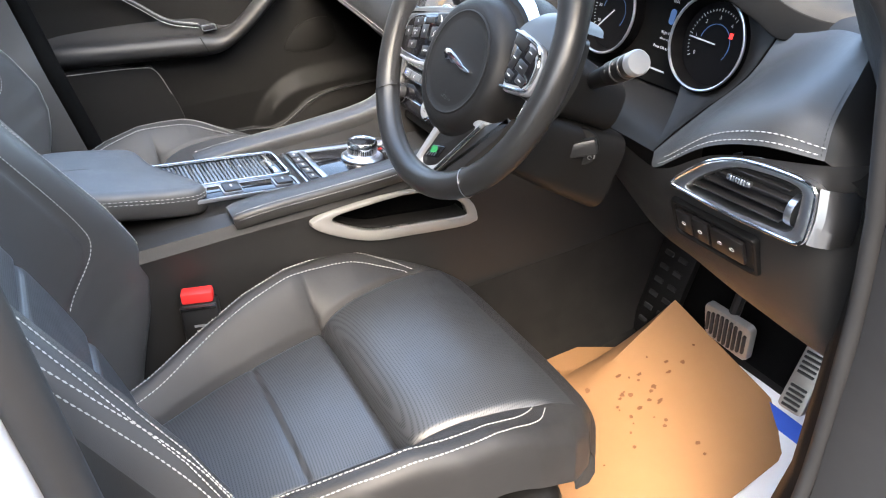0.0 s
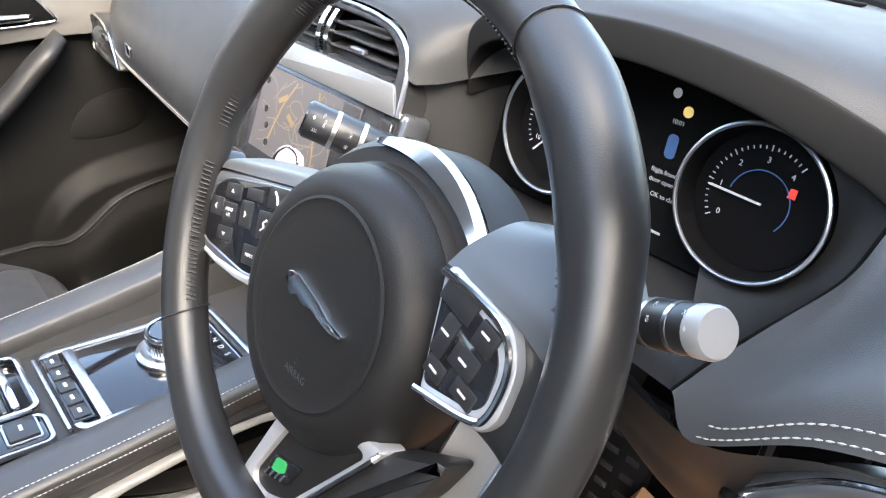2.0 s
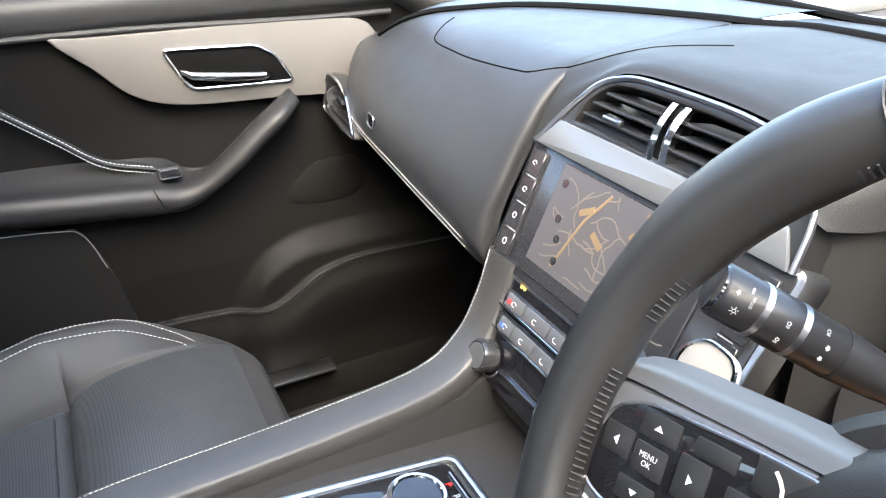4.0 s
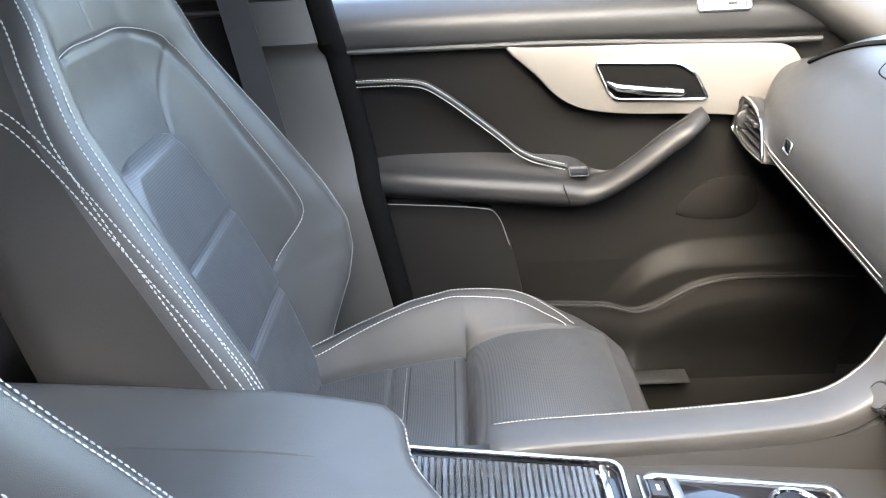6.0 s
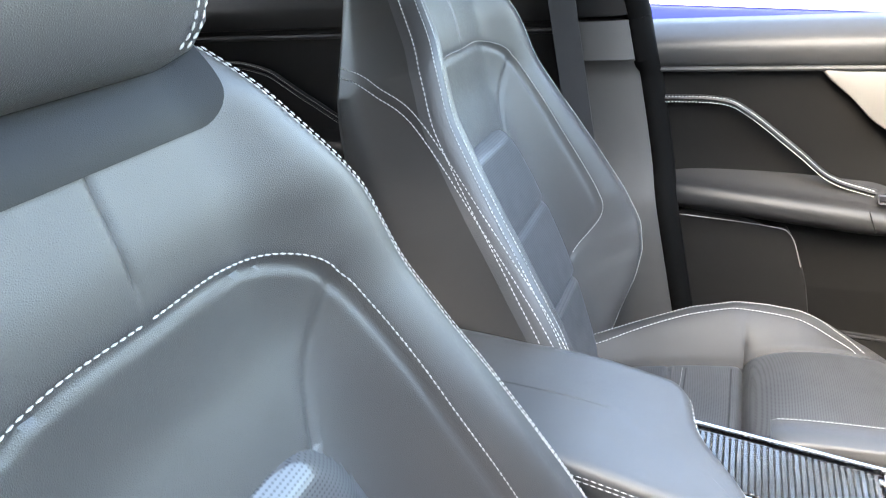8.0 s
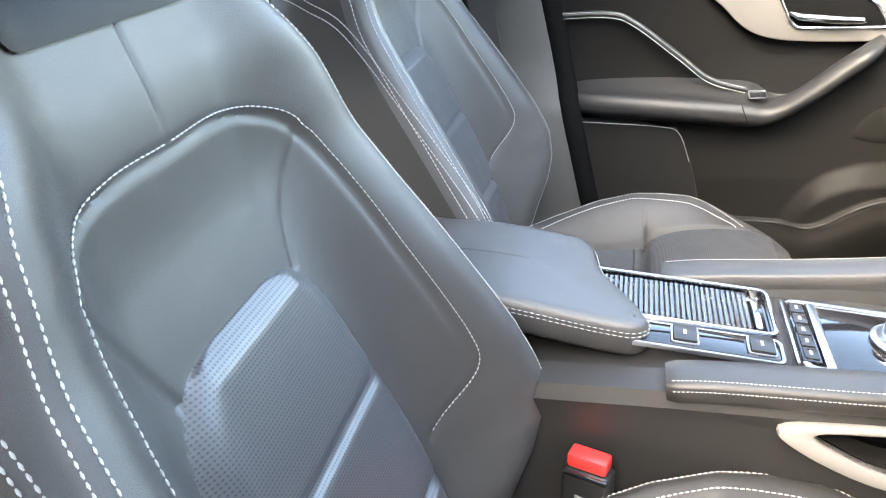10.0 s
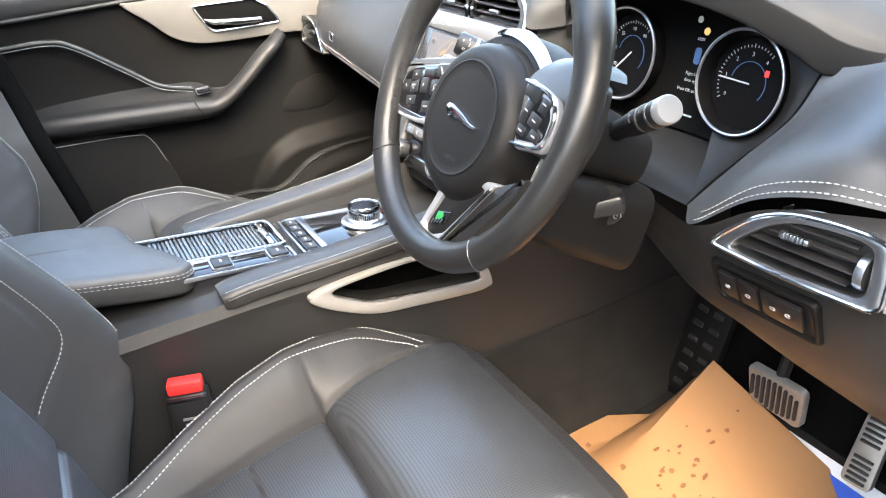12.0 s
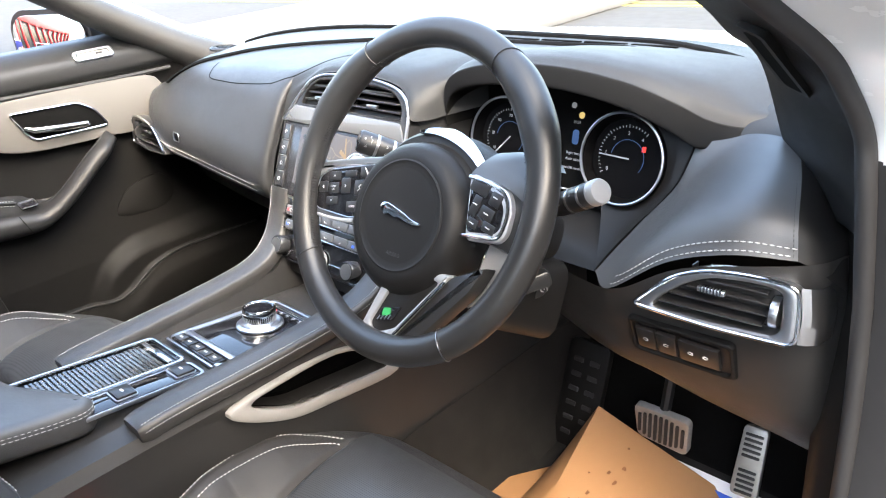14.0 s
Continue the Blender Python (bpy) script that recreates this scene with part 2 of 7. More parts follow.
def stitching(lines, length=0.0043, gap=0.0014, r=0.0009):
    """Rows of thread stitches along lines of points."""
    bm = bmesh.new()
    for pts in lines:
        pts = [V(p) for p in pts]
        acc = [0.0]
        for a, b in zip(pts, pts[1:]):
            acc.append(acc[-1] + (b - a).length)
        total = acc[-1]

        def at(s):
            s = min(max(s, 0), total)
            for i in range(len(acc) - 1):
                if s <= acc[i + 1]:
                    f = (s - acc[i]) / max(acc[i + 1] - acc[i], 1e-9)
                    return pts[i].lerp(pts[i + 1], f)
            return pts[-1]
        s = 0.0
        while s + length < total:
            a, b = at(s), at(s + length)
            d = (b - a).normalized()
            side = d.cross(V((0.3, 0.5, 0.8))).normalized()
            top = side.cross(d)
            mid = (a + b) / 2
            ring = [[q + (side * x + top * y) * r * k for x, y in ((1, 0), (0, 1), (-1, 0), (0, -1))] for q, k in ((a, 0.4), (mid, 1.0), (b, 0.4))]
            loft(ring, bm=bm)
            s += length + gap
    return bm


def smooth(a, b, x):
    t = min(1, max(0, (x - a) / (b - a)))
    return t * t * (3 - 2 * t)


def interp(table, x):
    """A number from a table of (x, value), eased between entries."""
    if x <= table[0][0]:
        return table[0][1]
    for (a, p), (b, q) in zip(table, table[1:]):
        if x <= b:
            return p + (q - p) * (x - a) / (b - a)
    return table[-1][1]


def rounded(w, h, r, n=5):
    """The outline of a rounded rectangle round the origin."""
    out = []
    for cx, cy, a in ((w / 2 - r, h / 2 - r, 0), (-w / 2 + r, h / 2 - r, 90), (-w / 2 + r, -h / 2 + r, 180), (w / 2 - r, -h / 2 + r, 270)):
        out += [(cx + r * math.cos(radians(a + 90 * i / n)), cy + r * math.sin(radians(a + 90 * i / n))) for i in range(n + 1)]
    return out


def frame_at(origin, right, up):
    """A plane's matrix: x along right, y along up, z towards the viewer."""
    x = V(right).normalized()
    y = (V(up) - x * V(up).dot(x)).normalized()
    z = x.cross(y)
    m = Matrix((x, y, z)).transposed().to_4x4()
    m.translation = V(origin)
    return m


# ==== SCENE PARTS ====
# ---- ground and the street outside ----
bm = bmesh.new()
bmesh.ops.create_grid(bm, x_segments=40, y_segments=40, size=150)
ground = tagged(part("ground", bm, ASPHALT), "worn grey asphalt car park ground", "ground", kind="structure")

BLUEPAINT = material("blue_paint", (0.008, 0.016, 0.14), 0.5, vary=0.06, spec=0.2)
REDPAINT = material("red_paint", (0.42, 0.03, 0.03), 0.45, vary=0.1)
YELLOW = material("yellow_line", (0.62, 0.45, 0.06), 0.7, vary=0.15, vscale=20)
CONCRETE = material("paving", (0.17, 0.165, 0.155), 0.85, vary=0.15, vscale=3, grain=0.4, gscale=40, grain_kind="NOISE")
DARKGLASS = material("dark_glass", (0.02, 0.022, 0.025), 0.1, vary=0.05)
tagged(part("pavement", box((5.0, 60, 0.12), pose(-6.6, -5, 0.06), 0.02), CONCRETE), "pale grey concrete pavement", "pavement", kind="structure")
barrier = thing("blue_barrier", "low blue painted barrier with a white top rail", "barrier", at=(-3.24, -1.17, 0))
BAR = pose(-3.24, -1.17, 0, 0, 0, -30)
part("rail", box((0.10, 4.0, 0.14), BAR @ pose(0, 0, 0.885), 0.015), BLUEPAINT, barrier)
part("top_rail", box((0.045, 4.0, 0.03), BAR @ pose(0, 0, 0.972), 0.008), BODY, barrier, "white top rail")
for i in range(4):
    part("barrier_post", box((0.08, 0.08, 0.83), BAR @ pose(-0.02, -1.8 + i * 1.2, 0.415), 0.01), BODY, barrier)
for i, x in enumerate((-3.75, -3.95)):
    tagged(part("yellow_line", box((0.10, 40, 0.004), pose(x, -21, 0.003)), YELLOW), "worn yellow parking restriction line", "road marking", "yellow lines", kind="structure")
for d in (0.0, 0.22):
    tagged(part("yellow_line", box((34, 0.10, 0.004), pose(-3.0, 8.0 + d, 0.003, 0, 0, 4)), YELLOW), "worn yellow parking restriction line", "road marking", "yellow lines", kind="structure")
tagged(part("kerb", box((34, 0.16, 0.13), pose(-3.0, 8.55, 0.065, 0, 0, 4), 0.015), CONCRETE), "grey concrete kerb beyond the road", "kerb", kind="structure")
tagged(part("pavement", box((34, 3.0, 0.12), pose(-3.1, 10.14, 0.06, 0, 0, 4), 0.01), CONCRETE), "pale grey concrete pavement beyond the road", "pavement", kind="structure")
tagged(part("drain_cover", box((0.42, 0.26, 0.006), pose(-9.25, 6.38, 0.003, 0, 0, 4), 0.002), RUBBER), "small dark iron drain cover in the road", "drain", kind="structure")
# unseen wall, added to keep low sky light off the passenger door
SKYBLOCK = material("sky_block", (0.13, 0.095, 0.075), 0.9, vary=0.25, vscale=4, grain=0.5, gscale=30, grain_kind="NOISE")
tagged(part("boundary_wall", box((0.4, 44, 6.5), pose(9.5, -2.0, 3.25), 0.02), SKYBLOCK), "unseen plain brown wall added to block low sky", "wall", kind="structure")
shop = thing("shop_front", "red-framed glass shop front across the pavement", "shop", at=(-8.5, -6, 0))
part("wall", box((0.3, 18, 4.5), pose(-8.9, -15, 2.25)), CONCRETE, shop)
for i in range(11):
    part("shop_post", box((0.25, 0.22, 3.0), pose(-8.6, -23 + i * 1.6, 1.5), 0.02), REDPAINT, shop, "red post")
    if i < 10:
        part("shop_window", box((0.06, 1.35, 2.3), pose(-8.72, -22.2 + i * 1.6, 1.45)), DARKGLASS, shop, "dark shop window")
part("fascia", box((0.3, 17, 0.6), pose(-8.6, -15, 3.2), 0.02), REDPAINT, shop, "red fascia board")
PALEPANEL = material("pale_panel", (0.17, 0.17, 0.162), 0.6, vary=0.12, vscale=2, grain=0.2, gscale=30, grain_kind="NOISE")
hoarding = thing("panel_wall", "pale grey panelled building wall beyond the barrier", "building", at=(-9.0, -1.5, 0))
part("wall", box((0.2, 7.6, 3.6), pose(-9.1, -1.9, 1.8)), CONCRETE, hoarding)
for i in range(5):
    part("panel", box((0.05, 1.46, 3.3), pose(-8.97, -4.9 + 1.5 * i, 1.75), 0.012), PALEPANEL, hoarding)
rail_ = thing("street_railing", "grey steel pedestrian railing beside the pavement", "railing", at=(-4.4, -8, 0))
for z in (0.55, 1.0):
    part("rail", tube([(-4.4, -18, z), (-4.4, -4.5, z)], 0.025, 8), SATIN, rail_)
for i in range(10):
    part("post", tube([(-4.4, -18 + i * 1.5, 0.1), (-4.4, -18 + i * 1.5, 1.0)], 0.025, 8), SATIN, rail_)


def parked_car(x, y, mat, label):
    c = thing("parked_car", label, "car", "parked cars", at=(x, y, 0))
    body = [[V((x + sx * w, y + dy, z)) for sx, z in ((-1, 0.3), (-1.03, 0.6), (-0.98, 0.9), (0.98, 0.9), (1.03, 0.6), (1, 0.3))] for dy, w in ((-2.1, 0.7), (-1.9, 0.84), (0, 0.88), (1.8, 0.84), (2.1, 0.66))]
    part("body", loft(body), mat, c)
    cab = [[V((x - w, y + a, z)), V((x + w, y + a, z)), V((x + w, y + b, z)), V((x - w, y + b, z))] for z, w, a, b in ((0.88, 0.82, -1.6, 1.0), (1.2, 0.72, -1.3, 0.55), (1.42, 0.62, -1.0, 0.1), (1.45, 0.5, -0.8, -0.1))]
    part("glasshouse", loft(cab), DARKGLASS, c, "dark windows")
    for dx in (-0.8, 0.8):
        for dy in (-1.3, 1.35):
            part("wheel", lathe([(0.0, -0.1), (0.32, -0.1), (0.33, 0.0), (0.32, 0.1), (0.0, 0.1)], pose(x + dx, y + dy, 0.33, 0, 90, 0), 24), RUBBER, c)
    return c


parked_car(-2.9, -11.0, DARKGLASS, "dark grey hatchback parked behind by the railing")
parked_car(-0.4, -14.0, RUBBER, "black saloon parked far behind")

# ---- the seats ----
HALF = [(-0.06, 0.205), (0.0, 0.225), (0.05, 0.247), (0.10, 0.268), (0.15, 0.280), (0.2, 0.280), (0.3, 0.262), (0.4, 0.241), (0.5, 0.215), (0.58, 0.191), (0.65, 0.150), (0.70, 0.118), (0.735, 0.085)]
BOLSTER = [(-0.06, -0.020), (0.0, 0.014), (0.04, 0.044), (0.09, 0.084), (0.13, 0.106), (0.18, 0.117), (0.25, 0.110), (0.35, 0.089), (0.45, 0.066), (0.55, 0.046), (0.62, 0.028), (0.735, 0.0)]
# seams of the backrest in (across, up), one side; the other is its mirror
ARCH = spline([(0.0, 0.572, 0), (0.06, 0.572, 0), (0.108, 0.560, 0), (0.140, 0.530, 0), (0.163, 0.46, 0), (0.183, 0.36, 0), (0.198, 0.27, 0), (0.196, 0.22, 0), (0.160, 0.18, 0)], 6)
PADSIDE = spline([(0.0, 0.446, 0), (0.055, 0.444, 0), (0.088, 0.430, 0), (0.112, 0.390, 0), (0.13, 0.305, 0), (0.148, 0.18, 0), (0.15, 0.05, 0), (0.145, -0.06, 0)], 6)
WING = [V((0.142, 0.535, 0)), V((0.110, 0.48, 0)), V((0.092, 0.432, 0))]


def dist_to(line, x, y):
    """The distance of points (arrays) from a line of points."""
    best = np.full(np.shape(x), 9.0)
    for a, b in zip(line, line[1:]):
        dx, dy = b.x - a.x, b.y - a.y
        t = np.clip(((x - a.x) * dx + (y - a.y) * dy) / max(dx * dx + dy * dy, 1e-12), 0, 1)
        best = np.minimum(best, np.hypot(x - a.x - t * dx, y - a.y - t * dy))
    return best


def np_table(table, x):
    return np.interp(x, [a for a, _ in table], [b for _, b in table])


def ease(a, b, x):
    t = np.clip((x - a) / (b - a), 0, 1)
    return t * t * (3 - 2 * t)


def pad_half(h):
    """Half the width of the raised middle pad at height h."""
    return np.interp(-np.asarray(h), [-p.y for p in PADSIDE], [p.x for p in PADSIDE])


def back_front(s, h):
    """How far the backrest's face stands proud of its plane."""
    a = np.abs(s)
    w, top = np_table(HALF, h), np_table(BOLSTER, h)
    inner = np_table([(-0.06, 0.145), (0.18, 0.148), (0.305, 0.130), (0.39, 0.114), (0.50, 0.092), (0.60, 0.082)], h)
    d = top * ease(0, 1, (a - inner * 0.85) / (w * 0.88 - inner * 0.85)) ** 1.5
    # the middle pad, raised, with a cross seam
    p = (pad_half(h) - a)
    edge = np.clip(np.minimum(p, (0.447 - h) * 1.2) / 0.030, 0, 1)
    pad = np.sin(edge * math.pi / 2)
    d = d + 0.011 * pad + 0.010 * np.sin(np.clip(h, 0, 0.44) / 0.44 * math.pi) * pad
    d = d - 0.006 * pad * np.exp(-((h - 0.305) / 0.006) ** 2)
    d = d - 0.012 * pad * np.exp(-((h - 0.16) / 0.006) ** 2) * (a < 0.15)
    # upper panel slightly hollow, upper roll full
    d = d + 0.022 * ease(0.50, 0.62, h) * (1 - ease(0.66, 0.735, h) * 0.7)
    d = d - 0.004 * np.exp(-(dist_to(ARCH, a, h) / 0.0035) ** 2)
    d = d - 0.003 * np.exp(-(dist_to(WING, a, h) / 0.004) ** 2)
    d = d - 0.002 * np.exp(-(s / 0.002) ** 2) * ease(0.578, 0.6, h)
    return d


INSERT_HALF = [(-0.45, 0.075), (-0.3, 0.118), (-0.13, 0.145), (0.10, 0.185)]


def patterned(ob, coords):
    """Gives a mesh the flat coordinates along which its ribs and holes run."""
    at = ob.data.attributes.new("pat", "FLOAT_VECTOR", "POINT")
    at.data.foreach_set("vector", [c for q in coords for c in q])


def build_seat(SX, SY, SZ, lean, slide, label):
    """A front seat: foot of the backrest at (SX, SY, SZ), backrest leaning by lean degrees, cushion slid back by slide."""
    UPV, FWV = V((0, -math.sin(radians(lean)), math.cos(radians(lean)))), V((0, math.cos(radians(lean)), math.sin(radians(lean))))

    def back_point(s, h, d):
        return V((SX, SY, SZ)) + V((s, 0, 0)) + UPV * h + FWV * d
    seat = thing("front_seat", label, "car seat", "front seats", at=(SX, SY + 0.2, 0.40))
    hs = np.concatenate([np.linspace(-0.06, 0.385, 100), np.linspace(0.3857, 0.449, 86), np.linspace(0.452, 0.735, 66)])
    front, sides = [], []
    for h in hs:
        w = float(np_table(HALF, h))
        inner = min(float(pad_half(min(h, 0.385))) - 0.035 * smooth(0.385, 0.52, h), w * 0.7)
        right = np.concatenate([np.linspace(0, inner, 31)[:-1], np.linspace(inner, w * 0.93, 46)])
        s = np.concatenate([-right[:0:-1], right])
        d = back_front(s, np.full_like(s, h))
        row = [back_point(x, h, y) for x, y in zip(s, d)]
        db = float(d[-1])
        thick = 0.115 - 0.05 * smooth(0.5, 0.74, h)
        edge = [(w * 0.965, db - 0.006), (w * 0.99, db - 0.018), (w, db - 0.035)]
        row = [back_point(-x, h, y) for x, y in edge[::-1]] + row + [back_point(x, h, y) for x, y in edge]
        front.append(row)
        side = [(w, db - 0.035), (w * 1.0, db * 0.5 - 0.03), (w * 0.985, -0.05), (w * 0.95, -thick * 0.85), (w * 0.85, -thick), (w * 0.4, -thick - 0.01)]
        sides.append([back_point(x, h, y) for x, y in side] + [back_point(-x, h, y) for x, y in side[::-1]])
    tip = back_point(0, 0.748, -0.02)
    front.append([p.lerp(tip, 0.6) for p in front[-1]])
    sides.append([p.lerp(tip, 0.6) for p in sides[-1]])

    def split(rows, inside):
        """Two sheets out of one: the faces inside, and the rest."""
        both = []
        for want in (False, True):
            bm = bmesh.new()
            vs = {}

            def vert(j, i):
                if (j, i) not in vs:
                    vs[j, i] = bm.verts.new(rows[j][i])
                return vs[j, i]
            for j in range(len(rows) - 1):
                for i in range(len(rows[0]) - 1):
                    if inside(j, i) == want:
                        bm.faces.new((vert(j, i), vert(j, i + 1), vert(j + 1, i + 1), vert(j + 1, i)))
            both.append(bm)
        return both
    mid = len(front[0]) // 2
    heights = list(hs)

    def in_pad(j, i):
        if not mid - 30 <= i < mid + 30 or j >= 186:
            return False
        if j < 99:
            return True
        across = abs((front[j][i].x + front[j][i + 1].x) / 2 - SX)
        return heights[j] < 0.4455 and across < float(pad_half(heights[j]))
    rest, ins = split(front, in_pad)
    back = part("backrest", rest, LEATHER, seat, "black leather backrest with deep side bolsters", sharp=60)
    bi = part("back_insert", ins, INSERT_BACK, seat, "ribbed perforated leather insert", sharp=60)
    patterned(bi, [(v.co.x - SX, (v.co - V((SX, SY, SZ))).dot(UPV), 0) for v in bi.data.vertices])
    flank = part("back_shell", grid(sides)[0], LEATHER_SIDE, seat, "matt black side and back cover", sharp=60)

    def on_back(line, off=0.0012):
        s, h = np.array([p.x for p in line]), np.array([p.y for p in line])
        d = back_front(s, h) + off
        return [back_point(x, y, z) for x, y, z in zip(s, h, d)]
    lines = []
    for k in (-1, 1):
        lines.append(on_back([V((p.x * k, p.y, 0)) + V((0.004 * k, 0.004, 0)) for p in ARCH]))
    for ln in lines:
        part("stitching", stitching([ln]), THREAD, back, "white stitching")
    lines = []
    for k in (-1, 1):
        pts = []
        for h in np.linspace(0.0, 0.70, 60):
            s = float(np_table(HALF, h)) * 0.93 - 0.002
            pts.append(back_point(k * (s + 0.0008), h, float(back_front(np.array([s]), np.array([h]))[0]) + 0.001))
        lines.append(pts)
        lines.append([p + V((k * 0.0085, 0, 0)) - FWV * 0.0042 for p in pts])
    for ln in lines:
        part("stitching", stitching([ln], 0.0040, 0.0015, 0.00085), THREAD, back, "white stitching along the edge")
    # side seam that runs down the flank
    shells = [BVHTree.FromPolygons([v.co for v in o.data.vertices], [tuple(f.vertices) for f in o.data.polygons]) for o in (flank, back)]

    def on_flank(line, k):
        """Lays a line against the seat's side."""
        out = []
        for p in line:
            hits = [h[0] for h in (t.ray_cast(p, V((-k, 0, 0))) for t in shells) if h[0]]
            if hits:
                out.append(max(hits, key=lambda q: k * q.x) + V((k * 0.0008, 0, 0)))
        return out
    lines = []
    for k in (-1, 1):
        if k * SX < 0:
            pts = []
            for h in np.linspace(0.02, 0.70, 60):
                db = float(back_front(np.array([float(np_table(HALF, h)) * 0.93]), np.array([h]))[0])
                pts.append(back_point(k * 0.5, h, db - 0.022))
            lines.append(on_flank(pts, k))
        for off in (0.0, 0.012):
            pts = []
            for h, f in ((0.615, -0.085), (0.598, -0.05), (0.575, -0.024), (0.53, 0.016), (0.42, 0.058), (0.25, 0.108), (0.13, 0.114), (0.05, 0.086)):
                pts.append(back_point(k * 0.5, h - off * 0.7, f - off * 0.6))
            lines.append(on_flank(spline(pts, 10), k))
    for ln in lines:
        part("stitching", stitching([ln], 0.0046, 0.0016, 0.00105), THREAD, back, "white stitching on the flank")

    # cushion: a height field over (across, y)
    def cushion_z(s, y):
        a = np.abs(s)
        half = np_table(INSERT_HALF, y)
        mid = 0.640 + 0.020 * ease(-0.45, -0.16, y) - 0.006 * (a / half) ** 2
        rise = np.sqrt(1 - (1 - np.clip((y + 0.13) / 0.085, 0, 1)) ** 2)
        thigh = 0.658 + 0.036 * rise - 0.050 * np.clip((y + 0.03) / 0.155, 0, 1) ** 2.4 - 0.008 * np.clip(a / half, 0, 1.3) ** 3
        flat = np.where(y < -0.13, mid, thigh)
        hump = np_table([(-0.45, 0.006), (-0.38, 0.015), (-0.3, 0.036), (-0.22, 0.057), (-0.15, 0.068), (-0.05, 0.058), (0.03, 0.030), (0.10, 0.0)], y)
        over = 0.5 * ease(0.0, 0.05, a - half) * (1 - ease(-0.07, 0.06, y))
        flat = flat * (1 - over) + (0.640 + 0.020 * ease(-0.45, -0.16, y)) * over
        z = flat + (0.652 + hump - flat + 0.012) * np.sin(np.clip((a - half) / (cushion_half(y) * 0.92 - half + 1e-6), 0, 1) * math.pi / 2) * (1 - ease(-0.03, 0.10, y))
        z = z - 0.006 * np.exp(-((a - half) / 0.004) ** 2) * (1 - ease(0.03, 0.07, y))
        z = z - 0.010 * np.exp(-((y + 0.13) / 0.006) ** 2) * (a < half)
        z = z - 0.004 * np.exp(-((y + 0.247) / 0.003) ** 2) * (a < half)
        return z

    def cushion_half(y):
        return np_table([(-0.46, 0.13), (-0.38, 0.158), (-0.3, 0.194), (-0.22, 0.222), (-0.1, 0.246), (0.0, 0.246), (0.06, 0.236), (0.1, 0.212), (0.125, 0.185)], y)
    ys = np.concatenate([np.linspace(-0.46, -0.13, 90), np.linspace(-0.127, 0.125, 80)])
    rows = []
    for y in ys:
        w = float(cushion_half(y))
        half = float(np_table(INSERT_HALF, y))
        half = min(half, w - 0.01)
        right = np.concatenate([np.linspace(0, half, 36)[:-1], np.linspace(half, w, 46)])
        s = np.concatenate([-right[:0:-1], right])
        z = cushion_z(s, np.full_like(s, y))
        roll = 1 - np.sqrt(np.clip(1 - np.clip((np.abs(s) - w + 0.025) / 0.025, 0, 1) ** 2, 0, 1))
        z = z - 0.03 * roll
        row = [V((SX + a, y - slide, b)) for a, b in zip(s, z)]
        row = [V((SX - w - 0.003, y - slide, row[0].z - 0.05))] + row + [V((SX + w + 0.003, y - slide, row[-1].z - 0.05))]
        rows.append(row)
    last = rows[-1]
    for dy, dz in ((0.010, -0.02), (0.012, -0.05), (0.002, -0.085), (-0.02, -0.12)):
        rows.append([V((p.x, 0.125 + dy - slide, max(p.z + dz, 0.49))) for p in last])
    mid = len(rows[0]) // 2
    rest, ins = split(rows, lambda j, i: j < 160 and mid - 35 <= i < mid + 35)
    cush = part("cushion", rest, LEATHER_SHADED, seat, "black leather seat cushion with ribbed middle", sharp=60)
    ci = part("cushion_insert", ins, INSERT_SHADED, seat, "ribbed perforated leather panel", sharp=60)
    patterned(ci, [(v.co.x - SX, v.co.y - 1.2 * v.co.z, 0) for v in ci.data.vertices])
    lines = []
    skin = BVHTree.FromPolygons([v.co for v in cush.data.vertices], [tuple(f.vertices) for f in cush.data.polygons])
    for k in (-1, 1):
        for off in (0.004, 0.026):
            pts = []
            for y, s in ((-0.41, 0.138), (-0.36, 0.156), (-0.29, 0.188), (-0.21, 0.214), (-0.12, 0.231), (-0.04, 0.230), (0.02, 0.214), (0.05, 0.188)):
                s -= off
                pts.append((s, y, 0))
            for p in [spline(pts, 8)]:
                s, y = np.array([q.x for q in p]), np.array([q.y for q in p])
                hits = [skin.ray_cast(V((SX + k * a, b - slide, 1.0)), V((0, 0, -1)))[0] for a, b in zip(s, y)]
                lines.append([q + V((0, 0, 0.0008)) for q in hits if q])
    for ln in lines:
        part("stitching", stitching([ln], 0.0046, 0.0016, 0.00105), THREAD, cush, "white stitching along the bolster")
    # plastic base and rails
    part("seat_base", box((0.44, 0.50, 0.10), pose(SX, -0.18 - slide, 0.50), 0.03, 3), PLASTIC, seat, "black plastic seat base")
    for k in (-1, 1):
        part("seat_rail", box((0.04, 0.62, 0.05), pose(SX + k * 0.17, -0.18 - slide, 0.385), 0.006), PLASTIC_SMOOTH, seat)
    rows = []
    for h in np.concatenate([0.655 + 0.022 * (1 - np.cos(np.linspace(0, math.pi / 2, 8)[:-1])), np.linspace(0.677, 0.748, 12)]):
        w = min(0.105, float(np_table(HALF, h)) * 0.93) - 0.022 * (1 - math.sqrt(max(0.0, 1 - max(0.0, 1 - (h - 0.655) / 0.022) ** 2)))
        x = np.linspace(-w, w, 24)
        d = back_front(x, np.full_like(x, min(h, 0.735))) + 0.003
        rows.append([back_point(a, h, b - 0.03 * smooth(0.72, 0.75, h)) for a, b in zip(x, d)])
    part("headrest_carrier", grid(rows)[0], PLASTIC, seat, "dark moulded panel under the headrest", sharp=60)
    # headrest on two posts
    rows = []
